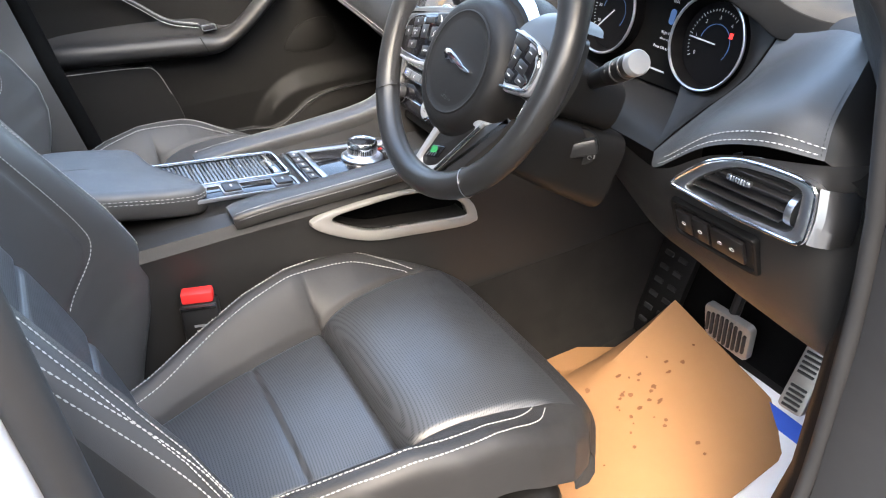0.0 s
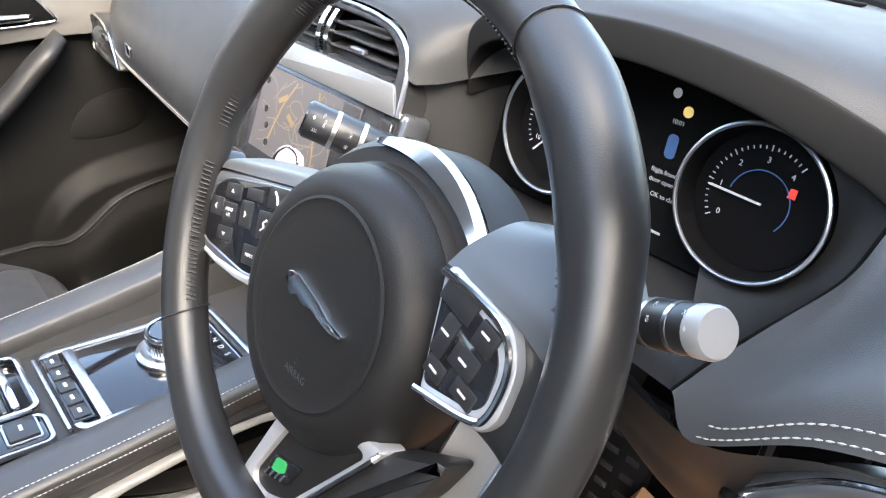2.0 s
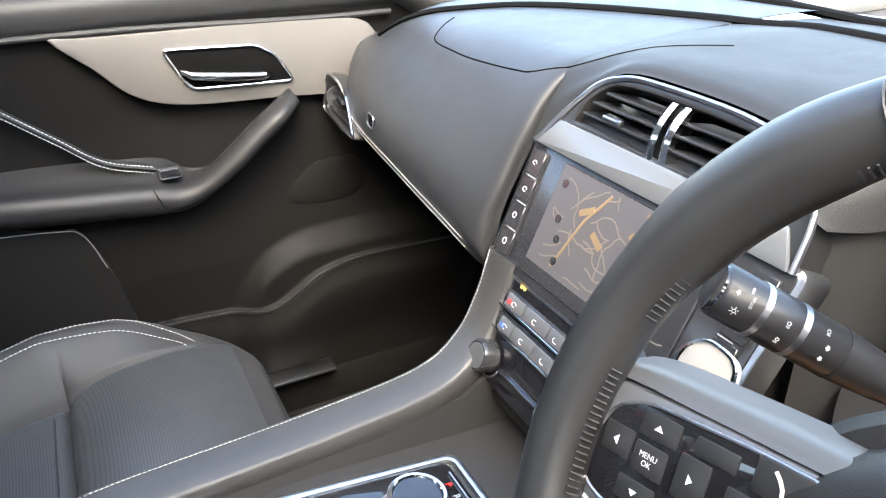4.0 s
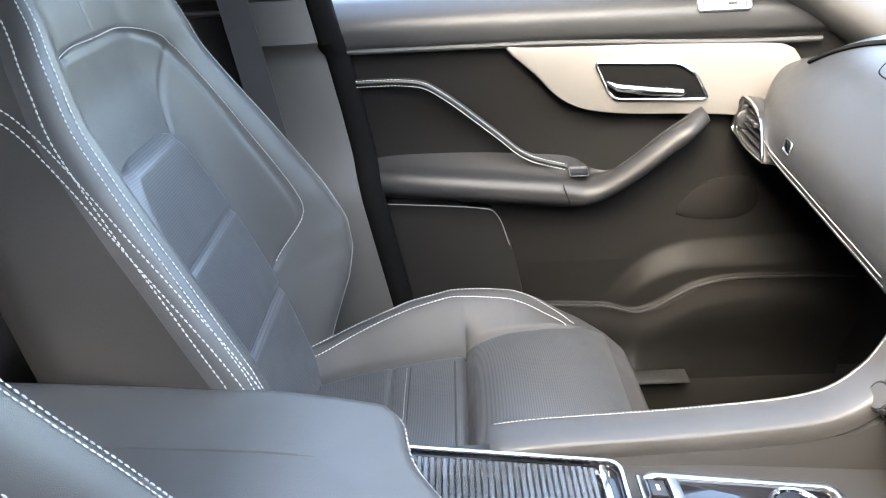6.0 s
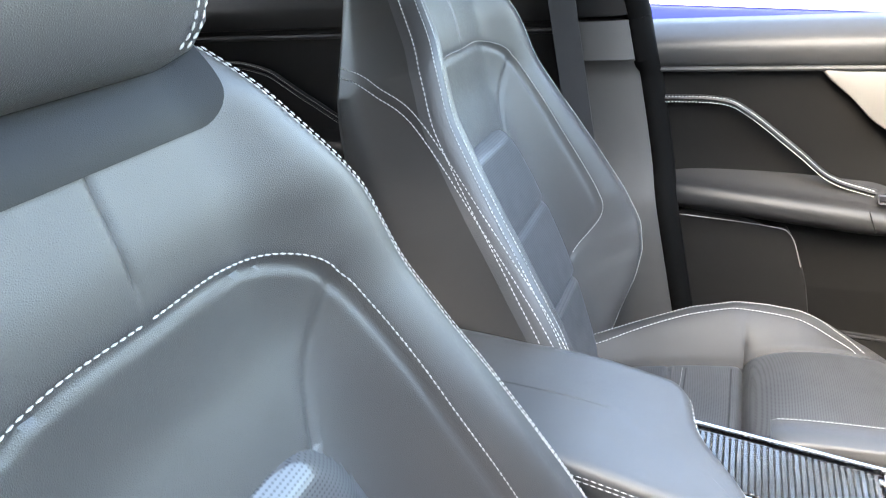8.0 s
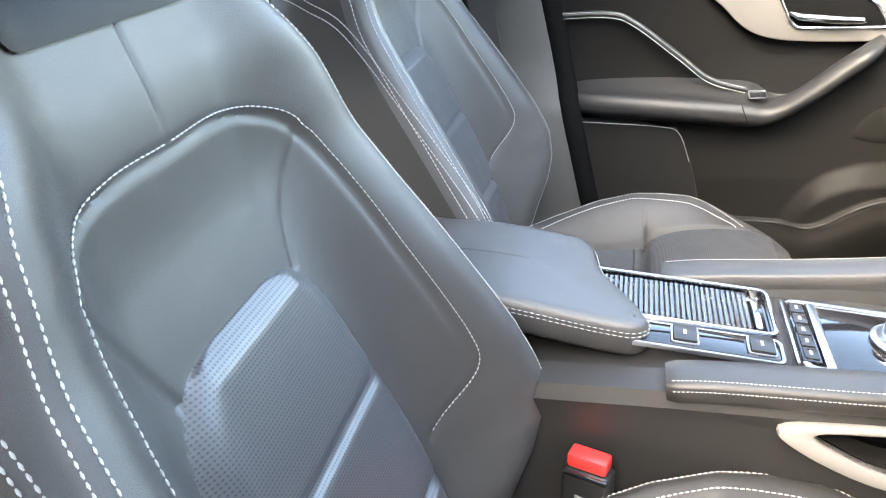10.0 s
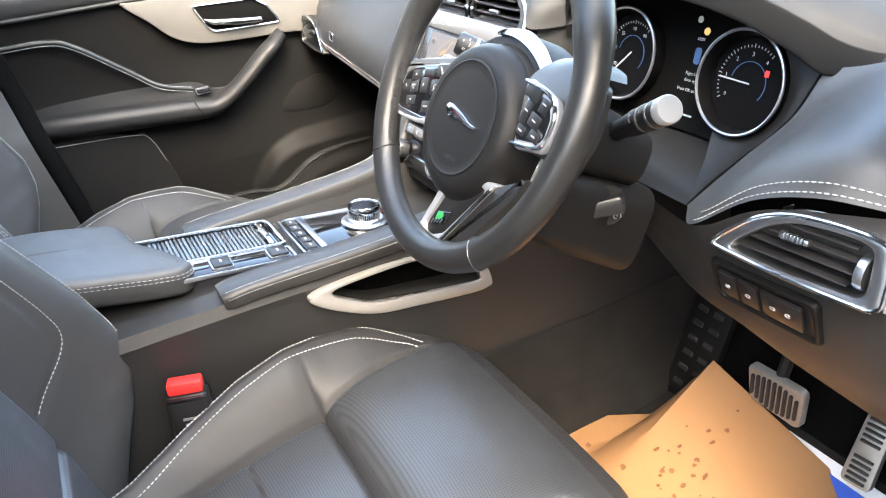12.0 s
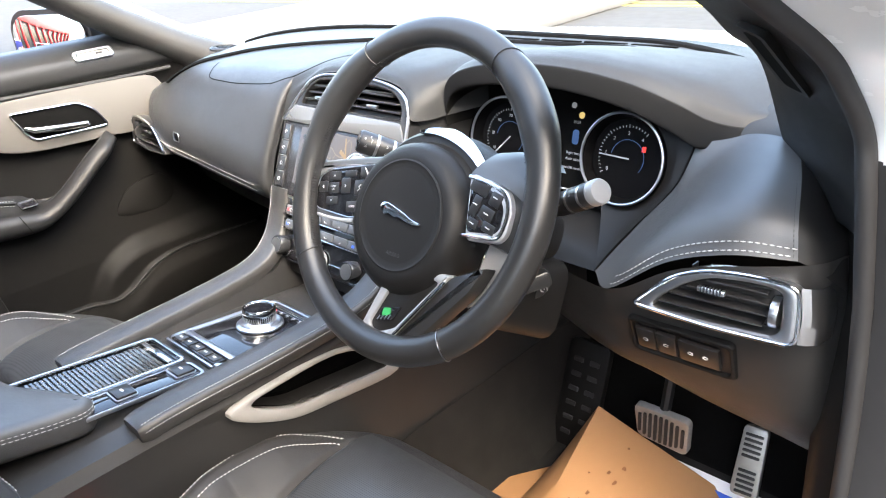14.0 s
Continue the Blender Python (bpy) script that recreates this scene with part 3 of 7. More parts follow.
    for z, hw, hd in ((0, 0.085, 0.020), (0.006, 0.108, 0.036), (0.018, 0.120, 0.046), (0.05, 0.130, 0.056), (0.12, 0.128, 0.056), (0.165, 0.122, 0.050), (0.19, 0.105, 0.040), (0.20, 0.075, 0.022)):
        c = back_point(0, 0.692 + z, 0.004 + 0.14 * z)
        rows.append([c + V((hw * math.copysign(abs(math.cos(a)) ** 0.6, math.cos(a)), 0, 0)) + FWV * hd * math.copysign(abs(math.sin(a)) ** 0.6, math.sin(a)) for a in np.linspace(0, 2 * math.pi, 40, endpoint=False)])
    hr = part("headrest", loft(rows), LEATHER, seat, "black leather headrest")
    for col in (14, 15, 5, 6):
        ring = spline([r[col] + FWV * 0.0012 for r in rows[1:-1]], 8)
        part("stitching", stitching([ring], 0.0046, 0.0016, 0.00105), THREAD, hr, "white stitching on the headrest")
    for k in (-1, 1):
        part("post", tube([back_point(k * 0.055, 0.70, -0.03), back_point(k * 0.055, 0.79, -0.02)], 0.0065, 12), CHROME, hr, "chrome headrest post")
        part("bezel", lathe([(0.0, 0.0), (0.018, 0.0), (0.018, 0.006), (0.012, 0.009), (0.0, 0.009)], Matrix.Translation(back_point(k * 0.055, 0.745, -0.03)), 20), PLASTIC_SMOOTH, hr)
    return seat


build_seat(0.372, -0.405, 0.62, 15, 0.0, "black leather driver's sports seat with white contrast stitching")
build_seat(-0.368, -0.466, 0.642, 18, 0.095, "black leather passenger seat with white contrast stitching")

# seat belt buckle beside the driver's seat
buckle = thing("seat_belt_buckle", "black seat belt buckle with a red release button", "belt buckle", at=(0.14, -0.28, 0.66))
BK = frame_at((0.160, -0.283, 0.735), (0.28, 0.95, -0.05), (-0.05, -0.10, 1))
part("body", box((0.054, 0.115, 0.030), BK @ pose(0, -0.063, 0), 0.007, 3), PLASTIC_SMOOTH, buckle)
part("lip", box((0.050, 0.006, 0.031), BK @ pose(0, -0.010, 0.0005), 0.002), GLOSS, buckle, "raised black lip")
for i in range(3):
    part("print_bar", box((0.024 - 0.004 * i, 0.004, 0.0006), BK @ pose(0.002, -0.040 - 0.009 * i, 0.0152)), SPOKE, buckle, "small pale print")
part("release_button", box((0.045, 0.018, 0.022), BK @ pose(0, 0.004, 0), 0.004, 2), RED, buckle, "red push button")
part("stalk", tube([BK @ V((0, -0.08, 0)), BK @ V((0, -0.15, 0))], 0.012, 10), PLASTIC, buckle)

# ---- floor ----
rows = [[V((x, y, z)) for y, z in ((-1.6, 0.36), (-0.6, 0.36), (0.42, 0.355), (0.52, 0.37), (0.585, 0.418))] for x in np.linspace(-0.74, 0.74, 9)]
# the shade behind the pedals is put into this sheet's near-black colour
tagged(part("firewall", grid([[V((x, y, z)) for y, z in ((0.585, 0.418), (0.60, 0.43), (0.72, 0.60), (0.75, 0.80), (0.75, 1.0))] for x in np.linspace(-0.74, 0.74, 9)])[0], VOID), "near-black sheet for the shade behind the pedals", "firewall", kind="structure")
floor = tagged(part("floor", grid(rows)[0], CARPET), "dark grey car carpet with dust", "carpet", kind="structure")
rows = [[V((0.176 + 0.02 * smooth(0.3, 0.7, y) - 0.004 * smooth(0.50, 0.60, z) + 0.03 * (1 - smooth(0.355, 0.44, z)), y, z)) for z in (0.355, 0.39, 0.44, 0.50, 0.56, 0.59 + 0.012 * smooth(0.36, 0.55, y))] for y in np.linspace(-0.25, 0.75, 20)]
tagged(part("footwell_side", grid(rows)[0], CARPET), "dark dusty carpet on the footwell side", "carpet", kind="structure")
rest_ = thing("footrest", "black ribbed rubber footrest", "footrest", at=(0.25, 0.55, 0.45))
FR = frame_at((0.245, 0.560, 0.475), (1, 0, 0), (0, 0.35, 0.94))
part("plate", plate(rounded(0.09, 0.22, 0.012), 0.015, FR, 0.003), PLASTIC, rest_)
for i in range(6):
    for k in (-1, 1):
        part("stud", box((0.022, 0.010, 0.005), FR @ pose(k * 0.018, -0.08 + i * 0.03, 0.001), 0.002), RUBBER, rest_)

# ---- steering wheel ----
WC = V((0.368, 0.0566, 1.102))
WM = frame_at(WC, (1, 0, 0), (0, 0.458, 0.889))
wheel = thing("steering_wheel", "black leather steering wheel with silver spokes and buttons", "steering wheel", at=WC)
RIM, RX, RY = 0.1685, 0.0130, -0.003


def rim_point(a, b, r1, r2):
    return WM @ V((RX + (RIM + r1 * math.cos(b)) * math.cos(a), RY + (RIM + r1 * math.cos(b)) * math.sin(a), r2 * math.sin(b)))


rows = []
for i in range(120):
    a = 2 * math.pi * i / 120
    deg = math.degrees(a)
    grip = max(smooth(18, 30, deg) * (1 - smooth(46, 60, deg)), smooth(124, 138, deg) * (1 - smooth(152, 168, deg)))
    r1, r2 = 0.0160 + 0.0028 * grip, 0.0155 + 0.002 * grip
    rows.append([rim_point(a, b, r1, r2) for b in np.linspace(0, 2 * math.pi, 24, endpoint=False)])
rim = part("rim", grid(rows, close_u=True, close_v=True)[0], WHEEL_LEATHER, wheel, "smooth black leather rim")
for deg in (57, 124, 216, 305):
    a = radians(deg)
    pts = [rim_point(a + 0.03 * math.sin(b), b, 0.0168, 0.0163) for b in np.linspace(0, 2 * math.pi, 24, endpoint=False)]
    part("seam", tube(pts, 0.0006, 5, closed=True), SATIN if deg == 305 else PLASTIC_SMOOTH, rim, "stitched joint in the leather")


def zigzag(a0, a1, step=1.15):
    """Cross stitches along the inside of the rim."""
    out = bmesh.new()
    a = a0
    while a < a1:
        for d in (0.35,):
            p, q = rim_point(radians(a), math.pi - 0.42, 0.0172, 0.0166), rim_point(radians(a + d), math.pi - 0.05, 0.0172, 0.0166)
            tube([p, (p + q) / 2 + (WM.to_3x3() @ V((0, 0, 0.0006))), q], 0.0006, 4, bm=out)
        a += step
    return out


for a0, a1 in ((20, 56), (58, 124), (125, 168), (178, 214)):
    part("stitching", zigzag(a0, a1), RUBBER, rim, "dark cross stitching")
HUB = WM @ pose(0.0095, -0.031, 0)
HUB2 = WM @ pose(0.006, -0.036, 0)
rows = []
for r, z, f in ((0.0, -0.075, 1), (0.080, -0.075, 1), (0.086, -0.05, 1), (0.087, -0.03, 0.8), (0.083, -0.014, 0.5), (0.075, -0.003, 0.2), (0.067, 0.0015, 0), (0.061, 0.0015, 0)):
    m = HUB2 if f > 0.5 else HUB
    c = V((0.0095 - 0.0035 * f, -0.031 - 0.005 * f, z))
    rows.append([WM @ (c + V((r * math.cos(a), r * 1.0 * math.sin(a), 0))) for a in np.linspace(0, 2 * math.pi, 64, endpoint=False)])
hub = part("hub", loft(rows), PLASTIC, wheel, "round black airbag cover")
part("cover_disc", lathe([(0.0, 0.0), (0.0605, 0.0), (0.0608, 0.0020), (0.0590, 0.0028), (0.0575, 0.0022), (0.055, 0.0018), (0.045, 0.0010), (0.0, 0.0004)], HUB, 64), PLASTIC, hub)


def soft_poly(pts, r=0.006, n=4):
    """An outline with rounded corners."""
    out = []
    k = len(pts)
    for i in range(k):
        a, b, c = V((*pts[i - 1], 0)), V((*pts[i], 0)), V((*pts[(i + 1) % k], 0))
        e, f = (a - b), (c - b)
        t = min(r, e.length * 0.45, f.length * 0.45)
        p, q = b + e.normalized() * t, b + f.normalized() * t
        for j in range(n + 1):
            u = j / n
            x = p * (1 - u) ** 2 + b * 2 * u * (1 - u) + q * u * u
            out.append((x.x, x.y))
    return out


def words(name, text, size, m, mat, parent, label=""):
    """Flat lettering, standing a hair over its surface."""
    cu = bpy.data.curves.new(name, "FONT")
    cu.body, cu.size, cu.align_x, cu.align_y, cu.extrude, cu.resolution_u = text, size, "CENTER", "CENTER", 0.0001, 3
    ob = bpy.data.objects.new(name, cu)
    me = bpy.data.meshes.new_from_object(ob)
    bpy.data.objects.remove(ob)
    me.transform(m)
    me.materials.clear()
    me.materials.append(mat)
    o = new(name, me)
    o.parent = parent
    o.matrix_parent_inverse = Matrix.Translation(-parent.location)
    if label:
        tagged(o, label)
    return o


def wp(x, y, z=0.0, rz=0.0):
    return WM @ pose(x, y, z, 0, 0, rz)


SPOKETOP = material("spoke_top_satin", (0.050, 0.053, 0.056), 0.42, 0.25, vary=0.04, rvary=0.03)
DARKSATIN = material("dark_satin", (0.095, 0.10, 0.108), 0.34, 0.55, vary=0.03, rvary=0.03)


def wheel_sheet(name, rows, mat, parent, label=""):
    """A smooth sheet through rows of points (x, y, z) on the wheel."""
    return part(name, grid(sheet_rows([[WM @ V(p) for p in r] for r in rows]))[0], mat, parent, label, sharp=60)


def sheet_rows(rows, n=6):
    rows = [spline(r, n) for r in rows]
    return [list(r) for r in zip(*[spline(c, n) for c in zip(*rows)])]


LOUT = soft_poly([(-0.166, -0.048), (-0.166, -0.022), (-0.148, -0.003), (-0.10, 0.008), (-0.030, 0.022), (-0.026, -0.052), (-0.065, -0.054), (-0.115, -0.060), (-0.157, -0.058)], 0.010, 5)
LIN = soft_poly([(-0.1425, -0.043), (-0.137, -0.012), (-0.122, -0.002), (-0.074, 0.010), (-0.043, 0.016), (-0.058, -0.046), (-0.075, -0.050), (-0.131, -0.050)], 0.006, 4)
left = part("left_spoke", plate(LOUT, 0.024, wp(0, 0, -0.005), 0.006), DARKSATIN, wheel, "dark satin left spoke frame")
wheel_sheet("spoke_top", [[(-0.172, -0.024, -0.014), (-0.150, -0.004, -0.007), (-0.10, 0.0075, -0.007), (-0.030, 0.0215, -0.007)], [(-0.172, -0.018, -0.022), (-0.150, 0.003, -0.014), (-0.10, 0.016, -0.013), (-0.028, 0.030, -0.013)], [(-0.170, -0.010, -0.032), (-0.150, 0.008, -0.036), (-0.10, 0.020, -0.038), (-0.026, 0.034, -0.040)]], SPOKETOP, left, "satin silver upper face of the spoke")
part("button_panel", plate(LIN, 0.006, wp(0, 0, -0.0042), 0.001), GLOSS, left, "gloss black button panel")
part("panel_edge", tube([wp(x, y, -0.0045).translation for x, y in LIN], 0.0008, 6, closed=True), SATIN, left, "fine bright edge round the panel")
part("edge_strip", tube([wp(x, y, -0.0065).translation for x, y in ((-0.150, -0.0560), (-0.115, -0.0575), (-0.085, -0.0555), (-0.066, -0.0520))], [0.0016, 0.0022, 0.0028, 0.0034], 8), SPOKE, left, "bright lower edge")
ROUT = soft_poly([(0.086, 0.030), (0.112, 0.027), (0.138, 0.021), (0.148, 0.004), (0.1475, -0.021), (0.140, -0.031), (0.098, -0.037)], 0.008, 5)
RIN = soft_poly([(0.091, 0.0215), (0.112, 0.019), (0.130, 0.013), (0.1385, 0.001), (0.1385, -0.017), (0.133, -0.0235), (0.099, -0.028)], 0.006, 5)
right = part("right_spoke", plate(ROUT, 0.030, wp(0, 0, -0.005), 0.0035), SPOKE, wheel, "satin silver right spoke frame")
wheel_sheet("spoke_top", [[(0.084, 0.028, -0.009), (0.112, 0.0265, -0.0065), (0.140, 0.0205, -0.0065), (0.156, 0.012, -0.010)], [(0.088, 0.041, -0.016), (0.116, 0.040, -0.013), (0.150, 0.034, -0.011), (0.166, 0.028, -0.012)], [(0.094, 0.056, -0.034), (0.126, 0.060, -0.030), (0.154, 0.055, -0.022), (0.166, 0.046, -0.020)], [(0.094, 0.058, -0.06), (0.126, 0.062, -0.06), (0.154, 0.058, -0.055), (0.166, 0.050, -0.050)]], SPOKETOP, right, "satin silver upper face of the spoke")
part("spoke_web", plate(soft_poly([(0.118, 0.034), (0.170, 0.046), (0.178, 0.0), (0.166, -0.046), (0.140, -0.036), (0.100, -0.034)], 0.012, 5), 0.022, wp(0, 0, -0.011), 0.006), WHEEL_LEATHER, wheel, "leather root of the right spoke")
part("spoke_web", plate(soft_poly([(-0.150, 0.0), (-0.168, 0.010), (-0.160, -0.062), (-0.120, -0.058), (-0.140, -0.03)], 0.010, 5), 0.022, wp(0, 0, -0.011), 0.006), WHEEL_LEATHER, wheel, "leather root of the left spoke")
part("button_panel", plate(RIN, 0.006, wp(0, 0, -0.0042), 0.001), GLOSS, right, "gloss black button panel")
part("edge_strip", tube([wp(p.x, p.y, -0.0040).translation for p in spline([(0.096, -0.032, 0), (0.132, -0.0275, 0), (0.142, -0.020, 0), (0.1435, 0.002, 0), (0.134, 0.017, 0), (0.112, 0.0235, 0), (0.088, 0.026, 0)], 6)], 0.0020, 8), CHROME, right, "bright edge round the buttons")
rows = []
for i, a in enumerate(np.linspace(106, 42, 26)):
    a = radians(a)
    w = 0.0024 + 0.0046 * math.sin(math.pi * i / 25)
    d = V((math.cos(a), math.sin(a), 0))
    c = V((0.0095, -0.031, -0.030)) + d * 0.097
    rows.append([WM @ (c + d * u * w + V((0, 0, v))) for u, v in ((-1, 0), (-0.7, 0.003), (0.7, 0.001), (1, -0.004), (0.7, -0.01), (-0.7, -0.01))])
part("hub_arch", loft(rows), CHROME, wheel, "chrome arch over the hub")
rows = [[WM @ V((0.0095 + r * math.cos(radians(a)), -0.031 + r * math.sin(radians(a)), z)) for a in np.linspace(150, 20, 24)] for r, z in ((0.075, -0.012), (0.085, -0.030), (0.094, -0.032), (0.100, -0.040), (0.100, -0.08))]
part("hub_collar", grid(rows)[0], PLASTIC, wheel, "dark collar behind the hub")
# buttons, each on its own
for x, y, w, h in ((-0.128, -0.024, 0.016, 0.013), (-0.112, -0.008, 0.020, 0.011), (-0.110, -0.022, 0.017, 0.013), (-0.109, -0.037, 0.020, 0.010), (-0.090, -0.016, 0.015, 0.018), (-0.086, -0.001, 0.020, 0.008), (-0.060, 0.006, 0.022, 0.014), (-0.066, -0.014, 0.018, 0.018), (-0.072, -0.037, 0.020, 0.013)):
    part("button", box((w, h, 0.004), wp(x, y, -0.0052, 12), 0.0012, 2), PLASTIC_SMOOTH, left)
for x, y, w, h in ((0.104, 0.018, 0.024, 0.014), (0.126, 0.009, 0.014, 0.014), (0.103, -0.001, 0.010, 0.022), (0.119, -0.006, 0.018, 0.013), (0.104, -0.018, 0.014, 0.010), (0.125, -0.019, 0.016, 0.010)):
    part("button", box((w, h, 0.004), wp(x, y, -0.0052, -14), 0.0012, 2), PLASTIC_SMOOTH, right)
words("lettering", "MENU\nOK", 0.0034, wp(-0.110, -0.022, -0.0029, 12), WHITE, left, "white lettering")
words("lettering", "MODE", 0.0034, wp(-0.072, -0.037, -0.0029, 12), WHITE, left, "white lettering")
for x, y, rz in ((-0.128, -0.024, 90), (-0.112, -0.008, 0), (-0.109, -0.037, 180), (-0.090, -0.016, -90)):
    part("arrow_mark", plate([(-0.0021, -0.001), (0.0021, -0.001), (0, 0.0015)], 0.0004, wp(x, y, -0.0028, 12 + rz)), WHITE, left, "white arrow")
part("phone_mark", tube([wp(-0.060 + dx, 0.006 + dy, -0.0029).translation for dx, dy in ((-0.0035, 0.003), (-0.001, 0.0015), (0.0015, -0.001), (0.0025, -0.0035))], 0.0008, 6), WHITE, left, "white phone mark")
part("voice_mark", tube([wp(-0.066 + dx, -0.014 + dy, -0.0029).translation for dx, dy in ((-0.002, -0.004), (0.001, -0.001), (-0.001, 0.001), (0.002, 0.004))], 0.0007, 6), WHITE, left, "white voice mark")
for x, y in ((0.126, 0.011), (0.103, 0.001), (0.119, -0.006), (0.104, -0.018), (0.125, -0.019)):
    part("button_mark", box((0.006, 0.0012, 0.0004), wp(x, y, -0.0029, -14)), WHITE, right, "white mark")
# bottom spoke
BOUT = soft_poly([(0.006, -0.085), (-0.0205, -0.158), (-0.017, -0.172), (0.004, -0.173), (0.026, -0.164), (0.090, -0.075)], 0.007, 5)
BIN = soft_poly([(0.020, -0.088), (-0.0085, -0.152), (-0.004, -0.159), (0.008, -0.159), (0.029, -0.149), (0.076, -0.086)], 0.006, 5)
bot = part("bottom_spoke", plate(BOUT, 0.016, wp(0, 0, -0.009), 0.003, hole=BIN), SPOKE, wheel, "satin silver bottom spoke frame")
part("spoke_inlay", plate(BIN, 0.006, wp(0, 0, -0.0125), 0.001), PLASTIC, bot, "dark inlay")
part("spoke_edge", tube([wp(x, y, -0.0085).translation for x, y in ((0.012, -0.169), (0.027, -0.161), (0.055, -0.123), (0.084, -0.083))], 0.0017, 8), CHROME, bot, "bright edge")
part("badge", plate(soft_poly([(0.0, -0.1485), (0.005, -0.132), (0.032, -0.125), (0.0235, -0.1425)], 0.003), 0.004, wp(0, 0, -0.0105), 0.001), GLOSS, bot, "small black badge with a green mark")
for i in range(4):
    part("badge_bar", box((0.0012, 0.0060, 0.0006), wp(0.0035 + 0.0052 * i, -0.1445 + 0.0016 * i, -0.0098, -28)), SATIN, bot, "thin silver bar")
GREEN = material("green_mark", (0.02, 0.20, 0.06), 0.4, vary=0.05)
part("badge_mark", plate(soft_poly([(0.007, -0.141), (0.0085, -0.132), (0.018, -0.1295), (0.020, -0.136), (0.014, -0.1395)], 0.002), 0.001, wp(0, 0, -0.0097)), GREEN, bot, "green mark")
leg = part("leather_leg", plate(soft_poly([(0.020, -0.176), (0.022, -0.162), (0.084, -0.078), (0.128, -0.056), (0.116, -0.085), (0.064, -0.150), (0.060, -0.165)], 0.008), 0.020, wp(0, 0, -0.0115), 0.006), WHEEL_LEATHER, wheel, "stitched leather leg")
part("stitching", stitching([[wp(0.045 + 0.072 * t, -0.152 + 0.080 * t - 0.02 * t * (1 - t), -0.0125).translation for t in np.linspace(0, 1, 20)]], 0.004, 0.002, 0.0008), RUBBER, leg, "dark stitching")
EMB = [(-0.020, -0.026), (-0.016, -0.021), (-0.008, -0.020), (0.004, -0.023), (0.016, -0.026), (0.030, -0.031), (0.044, -0.033), (0.043, -0.036), (0.033, -0.037), (0.022, -0.0355), (0.012, -0.033), (0.004, -0.0345), (-0.004, -0.0315), (-0.010, -0.0345), (-0.015, -0.031)]
part("emblem", plate(soft_poly(EMB, 0.0025, 3), 0.004, HUB @ pose(-0.0095, 0.031, 0.0045), 0.0011), CHROME, hub, "slim chrome emblem")
words("embossed_lettering", "AIRBAG", 0.0062, HUB @ pose(0.004, -0.0415, 0.0014), DARKSATIN, hub, "embossed dark lettering")
part("embossed_mark", tube([HUB @ V((0.002 + 0.0022 * math.cos(a), -0.0345 + 0.0016 * math.sin(a), 0.0012)) for a in np.linspace(0.5, 5.2, 8)], 0.0004, 4), DARKSATIN, hub)
# gear paddles behind the spokes
for pts, z in ((soft_poly([(-0.121, -0.020), (-0.156, -0.020), (-0.157, 0.014), (-0.146, 0.023), (-0.126, 0.021)], 0.008), -0.054), (soft_poly([(0.09, -0.11), (0.128, -0.09), (0.150, 0.03), (0.140, 0.06), (0.12, 0.05)], 0.01), -0.040)):
    pad_ = part("shift_paddle", plate(pts, 0.005, wp(0, 0, z), 0.0015), SILVER, wheel, "satin silver shift paddle")
    part("paddle_edge", tube([wp(x, y, z).translation for x, y in pts], 0.0012, 6, closed=True), CHROME, pad_, "bright paddle edge")

# column shroud
shroud = thing("column_shroud", "matt black plastic steering column shroud", "column shroud", at=WC)


def shroud_half(z0, z1, name, secs, mat):
    rows = []
    for z, w0, w1, h0, h1 in secs:
        pts = soft_poly([(w0, h0), (w1, h0), (w1, h1), (w0, h1)], 0.03, 6)
        rows.append([WM @ V((x, y, z)) for x, y in pts])
    return part(name, loft(rows), mat, shroud)


shroud_half(0, 0, "upper_cover", ((-0.05, -0.06, 0.075, -0.05, 0.028), (-0.10, -0.065, 0.085, -0.05, 0.032), (-0.20, -0.065, 0.085, -0.05, 0.015)), PLASTIC)
shroud_half(0, 0, "lower_cover", ((-0.060, -0.055, 0.072, -0.110, -0.045), (-0.075, -0.062, 0.082, -0.128, -0.045), (-0.15, -0.065, 0.086, -0.140, -0.045), (-0.24, -0.06, 0.084, -0.150, -0.045)), PLASTIC)


# indicator and wiper stalks
CAPSILVER = material("cap_silver", (0.27, 0.275, 0.28), 0.30, 0.3, vary=0.03, rvary=0.03)


